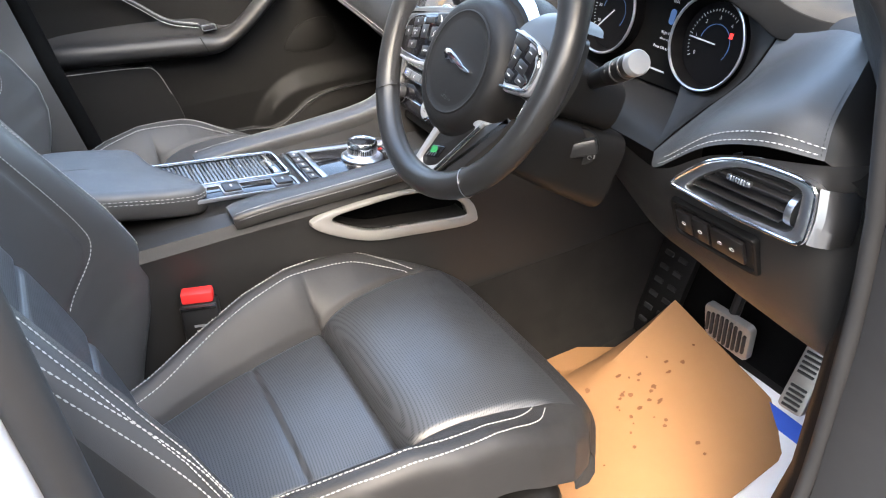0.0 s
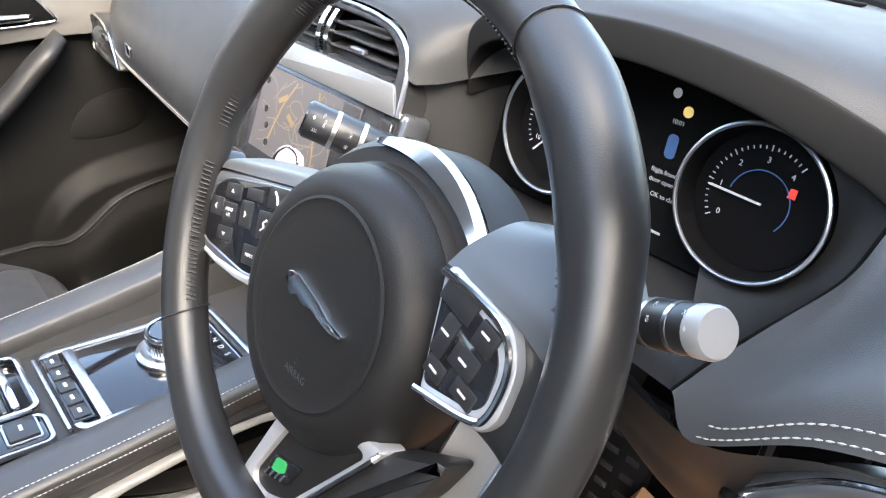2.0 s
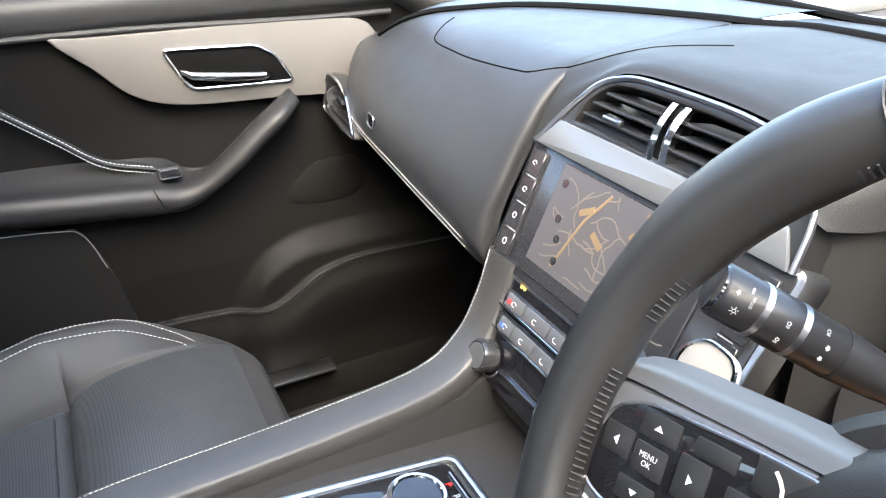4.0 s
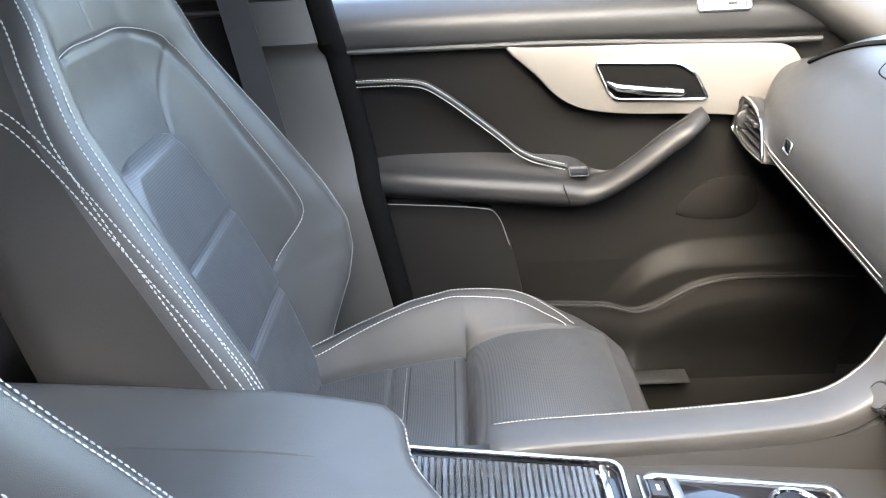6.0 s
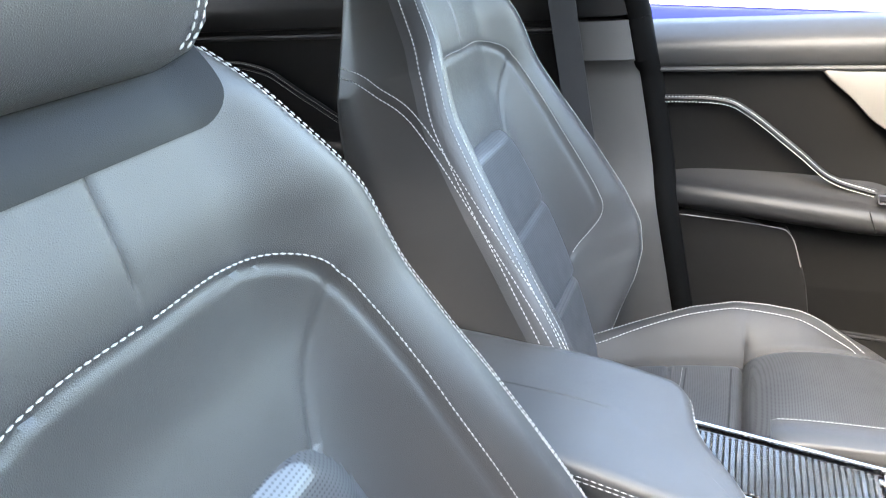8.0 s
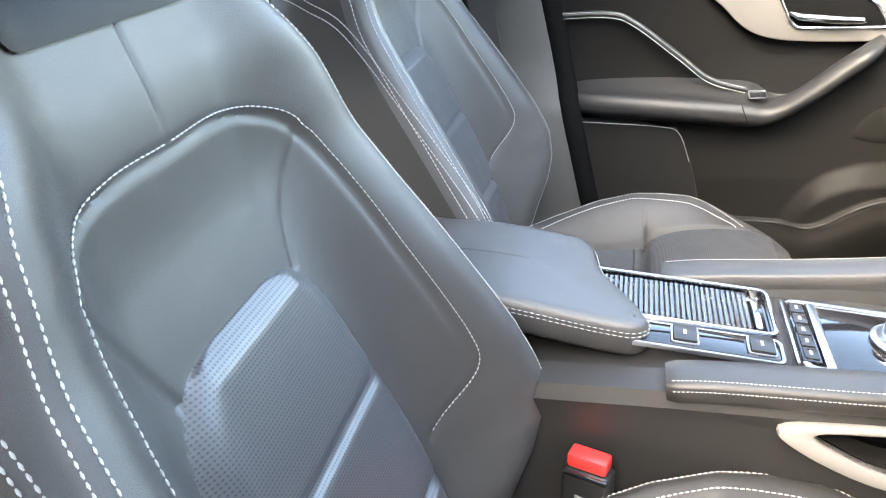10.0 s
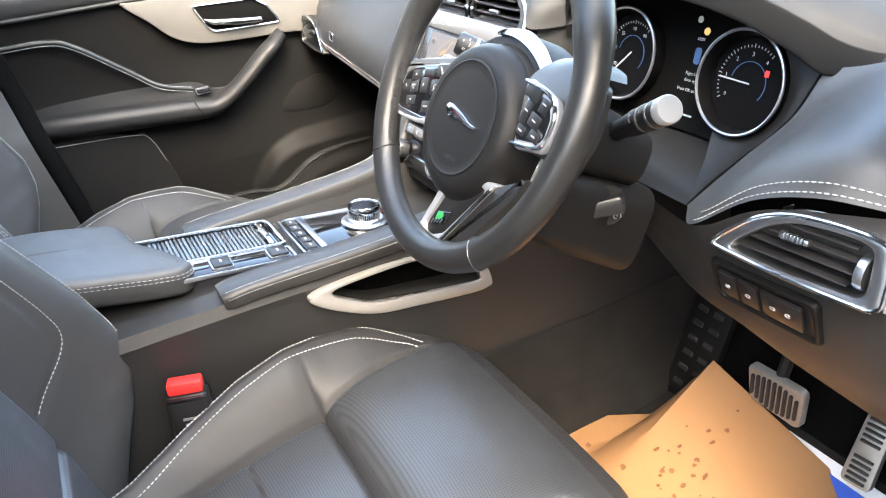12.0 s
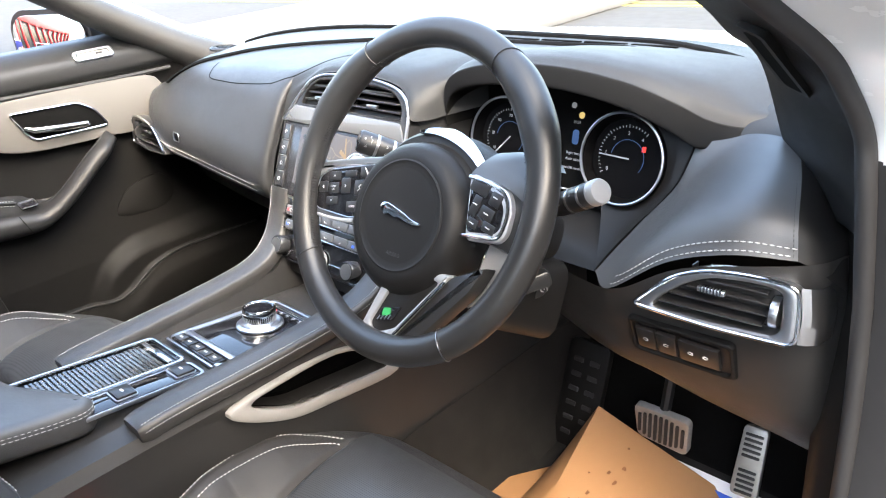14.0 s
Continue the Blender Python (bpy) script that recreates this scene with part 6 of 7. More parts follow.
# the opening goes into the console's side, deeper at the foot
cut_bm = plate([(x, z + 0.0005) for x, z in inn], 0.075, PM @ pose(0, 0, 0.03))
cut_me = bpy.data.meshes.new("cut")
cut_bm.to_mesh(cut_me)
cut_bm.free()
cutter = bpy.data.objects.new("cut", cut_me)
bpy.context.scene.collection.objects.link(cutter)
mod = console_body.modifiers.new("pocket", "BOOLEAN")
mod.object, mod.operation, mod.solver = cutter, "DIFFERENCE", "EXACT"
cut_body = bpy.data.meshes.new_from_object(console_body.evaluated_get(bpy.context.evaluated_depsgraph_get()))
console_body.modifiers.remove(mod)
console_body.data = cut_body
bpy.data.objects.remove(cutter)
rows = [[PM @ V((x * 1.0, z, d)) for x, z in inn] for d in (0.004, -0.01, -0.035)]
rows.append([PM @ V((0.05 + (x - 0.05) * 0.9, 0.765 + (z - 0.765) * 0.85, -0.042)) for x, z in inn])
# lining and back are near-black to deepen the shade in the pocket
part("inside", grid(rows, close_u=True)[0], VOID, pk, "pocket lining blackened for its shade")
part("inside", plate([(0.05 + (x - 0.05) * 0.9, 0.765 + (z - 0.765) * 0.85) for x, z in inn], 0.002, PM @ pose(0, 0, -0.041)), VOID, pk, "pocket back blackened for its shade")

# ---- joints and fittings on the dash top ----
def drape(names, pts, lift=0.0):
    """Sets points (x, y) down on the named meshes."""
    trees = [BVHTree.FromPolygons([v.co for v in o.data.vertices], [tuple(f.vertices) for f in o.data.polygons]) for o in bpy.data.objects if o.type == "MESH" and o.name in names]
    out = []
    for x, y in pts:
        zs = [h[0].z for h in (t.ray_cast(V((x, y, 1.6)), V((0, 0, -1))) for t in trees) if h[0]]
        if zs:
            out.append(V((x, y, max(zs) + lift)))
    return out


DT = ("passenger_pad", "dash_top")
line = [(p.x, p.y) for p in spline([(-0.62, 0.30, 0), (-0.545, 0.335, 0), (-0.485, 0.368, 0), (-0.428, 0.410, 0), (-0.334, 0.456, 0), (-0.239, 0.494, 0), (-0.1, 0.53, 0), (0.1, 0.55, 0), (0.3, 0.55, 0), (0.44, 0.52, 0), (0.53, 0.495, 0), (0.575, 0.475, 0)], 6)]
part("edge_strip", tube(drape(DT, line, 0.0005), 0.0095, 8, squash=0.5), VOID, dash, "dark rubber strip along the dash edge")
line = [(p.x, p.y) for p in spline([(-0.64, 0.52, 0), (-0.45, 0.60, 0), (-0.2, 0.645, 0), (0.1, 0.655, 0), (0.35, 0.64, 0), (0.55, 0.58, 0), (0.70, 0.49, 0)], 6)]
part("edge_strip", tube(drape(DT, line, 0.001), 0.010, 8, squash=0.6), VOID, dash, "black windscreen edge strip")
for pts in ([(-0.455, 0.335), (-0.44, 0.305), (-0.421, 0.291), (-0.36, 0.285), (-0.306, 0.283), (-0.223, 0.285), (-0.195, 0.288), (-0.155, 0.307), (-0.119, 0.334), (-0.05, 0.40)],):
    line = [(p.x, p.y) for p in spline([(x, y, 0) for x, y in pts], 6)]
    part("airbag_seam", tube(drape(DT, line, -0.0002), 0.0010, 6), VOID, dash, "fine airbag seam")
part("glovebox_button", plate(rounded(0.027, 0.016, 0.005), 0.004, frame_at((-0.481, 0.2235, 0.990), (1, -0.12, 0), (0.1, 0.12, 1)) @ pose(0, 0, 0.003), 0.001), GLOSS, dash, "small black glovebox button")
part("button_rim", tube([frame_at((-0.481, 0.2235, 0.990), (1, -0.12, 0), (0.1, 0.12, 1)) @ V((x, y, 0.003)) for x, y in rounded(0.028, 0.017, 0.005)], 0.0010, 6, closed=True), SATIN, dash, "silver rim")
for x, y in ((0.655, 0.475), (-0.60, 0.44)):
    q = drape(DT, [(x, y)])[0]
    tw = part("tweeter", lathe([(0.0, 0.0), (0.036, 0.0), (0.036, 0.004), (0.031, 0.007), (0.029, 0.004), (0.0, 0.006)], pose(q.x, q.y, q.z - 0.001, -4, 3), 32), DASH, dash, "round dash tweeter")
    for i in range(-4, 5):
        for j in range(-4, 5):
            if i * i + j * j < 20:
                part("grille_hole", lathe([(0.0, 0.0), (0.0019, 0.0), (0.0019, 0.0004), (0.0, 0.0004)], pose(q.x, q.y, q.z + 0.0055, -4, 3) @ pose(i * 0.0055 + 0.0027 * (j % 2), j * 0.0048, 0), 8), VOID, tw)
for i in range(5):
    x0 = 0.02 + i * 0.085
    q = drape(DT, [(x0, 0.60)])[0]
    part("defrost_slot", box((0.075, 0.010, 0.003), pose(q.x, q.y, q.z + 0.0005, -6), 0.001), VOID, dash, "defrost slot")

# ---- passenger door, pillars, glass ----
door = thing("passenger_door", "black leather passenger door panel with champagne trim", "car door", at=(-0.76, 0, 0.45))
DX = -0.735
DOORCARD = material("door_card_plastic", (0.0052, 0.0050, 0.0048), 0.50, grain=0.3, gscale=800, vary=0.15, rvary=0.07, spec=0.13)
DOORPAD = material("door_leather", (0.011, 0.011, 0.0115), 0.40, grain=0.3, gscale=520, vary=0.1, rvary=0.05, spec=0.34)
LIP = [(-0.45, 0.612), (-0.13, 0.614), (-0.04, 0.612), (0.07, 0.606), (0.12, 0.616), (0.16, 0.640), (0.20, 0.662), (0.26, 0.674), (0.36, 0.674), (0.5, 0.668)]
POD = [(0.02, 0.60), (0.06, 0.645), (0.09, 0.685), (0.12, 0.708), (0.16, 0.724), (0.22, 0.732), (0.5, 0.735)]
LIPS = spline([(y, z, 0) for y, z in LIP], 6)
PODS = spline([(y, z, 0) for y, z in POD], 6)


def door_x(y, z):
    """The door card's inner face: slightly hollow, with the speaker pod and the bin's lip standing out."""
    x = DX + float(np.interp(z, [0.40, 0.55, 0.70, 0.82, 0.95, 1.05, 1.095], [-0.02, -0.01, 0.0, -0.005, -0.012, -0.005, 0.0]))
    lip = float(np.interp(y, [q.x for q in LIPS], [q.y for q in LIPS]))
    pod = float(np.interp(y, [q.x for q in PODS], [q.y for q in PODS]))
    x += 0.030 * smooth(-0.004, 0.045, pod - z) * smooth(0.03, 0.10, y)
    x += 0.014 * smooth(0.0, 0.006, lip - z) + 0.010 * smooth(0.006, 0.05, lip - z) - 0.03 * smooth(0.05, 0.2, lip - z)
    return x


zs = sorted(list(np.linspace(0.40, 0.58, 12)) + list(np.linspace(0.585, 0.76, 70)) + list(np.linspace(0.77, 1.095, 24)))
part("panel", grid([[V((door_x(y, z), y, z)) for y in np.linspace(-0.44, 0.5, 110)] for z in zs])[0], DOORCARD, door, "black door card with a moulded speaker pod", sharp=60)
part("bin_lip", tube([V((door_x(q.x, q.y - 0.006) + 0.001, q.x, q.y - 0.001)) for q in LIPS if -0.44 < q.x < 0.5], 0.0022, 8), PLASTIC_SMOOTH, door, "raised lip of the door bin")
top = sheet([[(DX - 0.004, y, 1.088), (DX + 0.012, y, 1.108), (DX + 0.008, y, 1.14), (DX - 0.03, y, 1.165), (DX - 0.07, y, 1.17)] for y in (-0.44, -0.1, 0.15, 0.32, 0.40)])
part("top_rail", grid(top)[0], DASH, door, "leather-grain door top", sharp=60)


def door_plate(name, pts, off, depth, mat, label="", n=4, bevel=0.003, hole=None, parent=None):
    out = [(p.x, p.y) for p in spline([(-y, z, 0) for y, z in pts], n, True)] if n > 1 else [(-y, z) for y, z in pts]
    hl = [(p.x, p.y) for p in spline([(-y, z, 0) for y, z in hole], n, True)] if hole else None
    return part(name, plate(out, depth, frame_at((DX + off, 0, 0), (0, 1, 0), (0, 0, 1)) @ Matrix.Diagonal((-1, 1, 1, 1)) @ Matrix.Identity(4), bevel, hole=hl), mat, parent or door, label)


trim = door_plate("trim", [(-0.142, 1.091), (-0.10, 1.0905), (0.0, 1.089), (0.26, 1.084), (0.33, 1.055), (0.33, 0.966), (0.18, 0.970), (0.062, 0.975), (-0.009, 0.985), (-0.056, 1.007), (-0.095, 1.047)], 0.014, 0.02, DOORTRIM, "champagne satin door trim", n=3)
HR = [(0.0, 1.063), (0.135, 1.056), (0.165, 1.036), (0.188, 0.996), (0.036, 1.002), (0.022, 1.018)]
HF = soft_poly(HR, 0.010, 4)
# a flat black plate stands in for the shade of a deep recess
part("handle_recess", plate(HF, 0.004, frame_at((DX + 0.0165, 0, 0), (0, 1, 0), (0, 0, 1)), 0.001), VOID, trim, "flat black plate for the shade in the handle recess")
part("handle_frame", tube([V((DX + 0.017, y, z)) for y, z in HF], 0.0028, 8, closed=True), CHROME, trim, "chrome handle surround")
part("inner_handle", tube([V((DX + x, y, z)) for x, y, z in ((0.016, 0.022, 1.030), (0.026, 0.036, 1.024), (0.030, 0.09, 1.017), (0.028, 0.140, 1.012), (0.018, 0.150, 1.010))], [0.004, 0.0075, 0.0085, 0.0075, 0.004], 12, squash=0.9), CHROME, trim, "chrome door release")
part("shadow_gap", tube([V((DX + 0.010, y, 1.096 - 0.012 * smooth(-0.1, 0.3, y))) for y in np.linspace(-0.43, 0.36, 24)], 0.0045, 8), RUBBER, door, "dark joint under the door top")
ar = spline([(DX - 0.006, -0.415, 0.880), (DX + 0.022, -0.34, 0.876), (DX + 0.036, -0.2, 0.866), (DX + 0.040, -0.06, 0.853), (DX + 0.042, -0.01, 0.848), (DX + 0.044, 0.025, 0.860), (DX + 0.046, 0.07, 0.890), (DX + 0.046, 0.12, 0.930), (DX + 0.044, 0.155, 0.955), (DX + 0.020, 0.185, 0.972)], 8)
rows = []
for i, p in enumerate(ar):
    d = (ar[min(i + 1, len(ar) - 1)] - ar[max(i - 1, 0)]).normalized()
    d = V((0, d.y, d.z)).normalized()
    up_ = V((1, 0, 0)).cross(d)
    up_ = up_ if up_.z > 0 else -up_
    g = 1 - 0.30 * smooth(-0.06, 0.03, p.y) - 0.15 * smooth(0.13, 0.185, p.y)
    k = 1 - smooth(-0.02, 0.05, p.y)
    sec = [(-0.066, 0.040 * k + 0.012), (-0.040, 0.030 * k + 0.012), (-0.012, 0.024), (0.006, 0.018), (0.016, 0.006), (0.017, -0.008), (0.010, -0.020), (-0.006, -0.030), (-0.03, -0.036), (-0.066, -0.038)]
    if k < 1:
        sec = [(a if a > -0.03 else -0.03 + (a + 0.03) * k, b) for a, b in sec]
    rows.append([p + V((a, 0, 0)) + up_ * b * g for a, b in sec])
part("armrest", loft([[q for q in spline(r, 3, True)] for r in rows]), DOORPAD, door, "padded door armrest and pull handle", sharp=70)
part("armrest_joint", tube([V((DX + 0.0575, -0.052 + 0.0008 * i, 0.872 - 0.0022 * i)) for i in range(0, 18)], 0.0009, 6), VOID, door, "joint line in the armrest")
ds = spline([(DX + 0.006, -0.41, 1.046), (DX + 0.008, -0.30, 1.044), (DX + 0.01, -0.25, 1.024), (DX + 0.01, -0.166, 0.957), (DX + 0.012, -0.11, 0.912), (DX + 0.012, -0.04, 0.889)], 10)
pip = part("piping", tube(ds, 0.007, 10, squash=0.8), DOORPAD, door, "raised leather edge")
for dz in (0.004, -0.006):
    part("stitching", stitching([[p + V((0.006, 0, dz)) for p in ds]]), THREAD, pip, "white stitching")
part("lower_pocket", plate([(p.x, p.y) for p in spline([(-0.36, 0.83, 0), (-0.2, 0.816, 0), (-0.16, 0.80, 0), (-0.118, 0.66, 0), (-0.118, 0.45, 0), (-0.38, 0.45, 0)], 4, True)], 0.01, frame_at((DX + 0.006, 0, 0), (0, 1, 0), (0, 0, 1)), 0.003), PLASTIC, door, "padded lower door insert")
part("insert_edge", tube([V((DX + 0.0065, p.x, p.y)) for p in spline([(-0.36, 0.83, 0), (-0.2, 0.816, 0), (-0.16, 0.80, 0), (-0.138, 0.74, 0)], 6)], 0.0009, 6), SILVER, door, "thin bright edge of the insert")
part("speaker_grille", plate([(p.x, p.y) for p in spline([(0.16, 0.785, 0), (0.26, 0.772, 0), (0.30, 0.80, 0), (0.28, 0.85, 0), (0.20, 0.84, 0)], 4, True)], 0.004, frame_at((DX - 0.001, 0, 0), (0, 1, 0), (0, 0, 1)), 0.001), DOORCARD, door, "perforated speaker grille")
part("sill_plate", box((0.04, 0.16, 0.006), pose(-0.70, 0.12, 0.458), 0.002), SATIN, door, "metal sill plate")
MS = frame_at((DX + 0.012, 0.20, 1.146), (0, 1, 0), (-0.6, 0, 0.8))
swp = part("switch_plate", plate(rounded(0.085, 0.024, 0.008), 0.012, MS, 0.002, hole=rounded(0.068, 0.014, 0.005)), SATIN, door, "silver switch plate")
part("lock_button", plate(rounded(0.066, 0.012, 0.004), 0.006, MS @ pose(0, 0, -0.003), 0.001), SILVER, swp, "pale lock button")
part("lock_mark", box((0.014, 0.004, 0.001), MS @ pose(0.012, 0, -0.0025)), PLASTIC_SMOOTH, swp)
WSM = frame_at((DX + 0.030, -0.022, 0.884), (0, 1, 0), (-0.9, 0, 0.35))
part("window_switch", plate(rounded(0.030, 0.022, 0.003), 0.004, WSM, 0.001), GLOSS, door, "black window switch")
part("switch_rim", tube([WSM @ V((x, y, 0.0005)) for x, y in rounded(0.031, 0.023, 0.003)], 0.0009, 6, closed=True), SATIN, door, "silver switch rim")

# rear door, pillar and rear bench
rdoor = thing("rear_door", "black rear door panel with grey trim", "car door", at=(-0.76, -0.9, 0.45))
rp = sheet([[(DX - 0.02, y, 0.40), (DX, y, 0.70), (DX - 0.012, y, 0.95), (DX - 0.004, y, 1.155), (DX + 0.008, y, 1.185), (DX + 0.006, y, 1.23), (DX - 0.03, y, 1.275), (DX - 0.07, y, 1.29)] for y in (-0.44, -0.9, -1.2, -1.6)])
part("shadow_gap", tube([V((DX + 0.001, y, 1.165)) for y in (-0.46, -0.8, -1.2, -1.6)], 0.006, 8), RUBBER, rdoor, "dark joint under the door top")
part("panel", grid(rp)[0], DOORPAD, rdoor, "", sharp=60)
rs = spline([(DX + 0.012, -1.60, 1.128), (DX + 0.012, -1.416, 1.128), (DX + 0.013, -1.303, 1.125), (DX + 0.013, -1.243, 1.120), (DX + 0.013, -1.189, 1.105), (DX + 0.013, -1.153, 1.083), (DX + 0.013, -1.095, 1.046), (DX + 0.013, -0.98, 0.985), (DX + 0.013, -0.80, 0.960)], 8)
rs = [V((q.x, q.y, q.z - 0.010)) for q in rs]
rpip = part("piping", tube(rs, 0.008, 10, squash=0.8), DOORPAD, rdoor, "raised leather edge")
for dz in (0.005, -0.007):
    part("stitching", stitching([[q + V((0.008, 0, dz)) for q in rs]]), THREAD, rpip, "white stitching")
ra = spline([(DX + 0.03, -1.60, 0.985), (DX + 0.035, -1.33, 0.975), (DX + 0.035, -1.22, 0.955), (DX + 0.035, -1.06, 0.935), (DX + 0.03, -0.80, 0.925), (DX + 0.0, -0.62, 0.92)], 8)
part("armrest", loft([[q + V((a, 0, b)) for a, b in ((-0.05, 0.035), (-0.02, 0.020), (0.0, 0.012), (0.008, 0.0), (0.004, -0.012), (-0.015, -0.022), (-0.05, -0.026))] for q in ra]), DOORPAD, rdoor, "padded rear armrest", sharp=70)
part("trim_strip", tube([(DX + 0.004, -1.45, 0.95), (DX + 0.004, -1.20, 0.80), (DX + 0.004, -1.0, 0.67)], 0.010, 8, squash=0.5), PLASTIC_SMOOTH, rdoor, "dark moulded edge")
TINT = bpy.data.materials.new("privacy_glass")
TINT.use_nodes = True
tb = TINT.node_tree.nodes["Principled BSDF"]
tb.inputs["Roughness"].default_value, tb.inputs["Transmission Weight"].default_value, tb.inputs["IOR"].default_value = 0.02, 1.0, 1.2
tb.inputs["Base Color"].default_value = (0.05, 0.055, 0.058, 1)
part("window", grid([[V((-0.80 + 0.16 * smooth(1.17, 1.6, z) * 0.9, y, z)) for y in (-0.50, -0.9, -1.3, -1.7)] for z in (1.26, 1.38, 1.48, 1.60)])[0], TINT, rdoor, "dark privacy glass")
bench = thing("rear_bench", "black leather rear bench seat", "rear seat", at=(0, -1.2, 0.4))
part("cushion", box((1.30, 0.50, 0.30), pose(0, -1.20, 0.55), 0.05, 4), LEATHER, bench)
part("backrest", box((1.30, 0.18, 0.70), pose(0, -1.52, 0.95, -12), 0.06, 4), LEATHER, bench)
pillar = thing("pillar_b", "grey plastic door pillar trim with a seat belt", "pillar", kind="structure", at=(-0.70, -0.5, 0.45))
rows = []
for z, x, y0, y1 in ((0.42, -0.70, -0.56, -0.31), (0.62, -0.672, -0.55, -0.348), (0.76, -0.666, -0.55, -0.372), (0.855, -0.667, -0.55, -0.389), (0.885, -0.675, -0.55, -0.394), (0.925, -0.698, -0.55, -0.401), (1.00, -0.702, -0.55, -0.413), (1.085, -0.702, -0.55, -0.428), (1.105, -0.699, -0.55, -0.432), (1.120, -0.682, -0.55, -0.436), (1.184, -0.686, -0.552, -0.449), (1.189, -0.688, -0.552, -0.450), (1.35, -0.655, -0.59, -0.49), (1.52, -0.60, -0.63, -0.54)):
    rows.append([V((x - 0.09, y0, z)), V((x - 0.01, y0, z)), V((x, y0 + 0.02, z)), V((x, y1 - 0.02, z)), V((x - 0.01, y1, z)), V((x - 0.09, y1, z))])
part("pillar_trim", loft(rows[:11]), PILLARGREY, pillar, "grey lower pillar trim")
part("upper_trim", loft([[p + V((0.004, 0, 0.004)) for p in r] for r in rows[11:]]), PLASTIC, pillar, "darker upper pillar trim")
part("door_seal", tube([r[4] + V((-0.020, 0.014, 0)) for r in rows], 0.023, 10), VOID, pillar, "black door seal")
belt = thing("seat_belt", "black seat belt webbing hanging on the pillar", "seat belt", at=(-0.67, -0.53, 0.9))
part("guide", box((0.014, 0.075, 0.035), pose(-0.676, -0.56, 1.30, 8), 0.006), PLASTIC_SMOOTH, belt, "black belt guide")
part("webbing", box((0.003, 0.046, 0.55), pose(-0.668, -0.545, 1.15, 8, 0, 0)), RUBBER, belt)

# body shell: roof, sides, front
shell = thing("car_body", "white car body with dark inner trim", "car body", kind="structure", at=(0, 0, 0.3))
ro = plate(rounded(1.25, 1.52, 0.08), 0.05, pose(0, -1.13, 1.62), 0.01)
part("roof", ro, ROOFCLOTH, shell, "grey cloth headliner")
part("tail", box((1.5, 0.06, 1.0), pose(0, -1.75, 0.9), 0.02), PLASTIC, shell)
pts = spline([(-0.735, 0.56, 1.03), (-0.735, 0.42, 1.10), (-0.72, 0.25, 1.20), (-0.68, -0.05, 1.38), (-0.62, -0.35, 1.54), (-0.58, -0.6, 1.59)], 8)
pts = [p + V((-0.02, 0, 0.01)) for p in pts]
part("pillar_a", tube(pts, [0.090 - 0.040 * min(1, i / 20) for i in range(len(pts))], 16, squash=0.55), PILLARGREY, shell, "grey front pillar trim")
part("pillar_skin", tube([p + V((-0.07, 0.02, 0.02)) for p in pts], 0.035, 12), BODY, shell, "white outer pillar")
# driver's front pillar: dark trim between the windscreen edge and the door opening, then the white frame
PIN = spline([(0.655, 0.43, 1.02), (0.643, 0.38, 1.095), (0.636, 0.313, 1.198), (0.628, 0.250, 1.238), (0.620, 0.198, 1.274), (0.600, 0.06, 1.345), (0.565, -0.14, 1.445), (0.53, -0.40, 1.56)], 6)
POUT = spline([(0.768, 0.250, 1.06), (0.764, 0.240, 1.118), (0.758, 0.236, 1.160), (0.748, 0.205, 1.205), (0.735, 0.172, 1.243), (0.712, 0.07, 1.305), (0.672, -0.14, 1.43), (0.62, -0.40, 1.56)], 6)
rows = []
for a, b in zip(PIN, POUT):
    out_ = V((0.15, -0.8, 0.35))
    rows.append([a + V((0, 0.05, 0.0)), a, a.lerp(b, 0.25) + out_ * 0.008, a.lerp(b, 0.6) + out_ * 0.010, a.lerp(b, 0.85) + out_ * 0.004, b, b + V((0.0, 0.05, 0.0))])
part("pillar_a", loft(rows), PLASTIC, shell, "dark front pillar trim")
part("door_seal", tube(spline([(0.790, 0.10, 0.44), (0.785, 0.21, 0.50), (0.781, 0.262, 0.62), (0.778, 0.268, 0.85), (0.774, 0.258, 0.99)], 6) + [b + V((0.002, -0.006, 0.004)) for b in POUT], 0.009, 10), RUBBER, shell, "black door seal")
part("frame_rubber", loft([[b + V((0.006, 0.05, 0)), b + V((0.010, 0.0, 0.0)), b + V((0.040, -0.004, 0.0)), b + V((0.090, 0.004, 0.0)), b + V((0.09, 0.08, 0.0))] for b in [V((0.785, 0.215, 0.50)), V((0.780, 0.265, 0.62)), V((0.777, 0.27, 0.85)), V((0.773, 0.26, 0.99))] + POUT[:10]]), RUBBER, shell, "dark rubber lip of the door frame")
rows = [[b + V((0.004, 0.05, 0)), b + V((0.008, 0.002, 0.002)), b + V((0.030, -0.008, 0.010)), b + V((0.075, -0.002, 0.010)), b + V((0.105, 0.030, 0.0)), b + V((0.11, 0.10, -0.02))] for b in POUT[8:]]
part("pillar_skin", loft(rows), BODY, shell, "white painted door frame")
SLOT = [PIN[k].lerp(POUT[k], 0.47) + V((0.15, -0.8, 0.35)) * 0.0115 for k in (14, 22)]
SLM = frame_at((SLOT[0] + SLOT[1]) / 2, SLOT[1] - SLOT[0], POUT[18] - PIN[18])
part("slot_frame", plate(rounded(0.105, 0.034, 0.006), 0.008, SLM @ pose(0, 0, 0.001), 0.002, hole=rounded(0.092, 0.020, 0.004)), PLASTIC, shell, "moulded slot frame")
part("slot", plate(rounded(0.094, 0.022, 0.004), 0.003, SLM @ pose(0, 0, -0.004)), VOID, shell, "dark vent slot in the pillar")
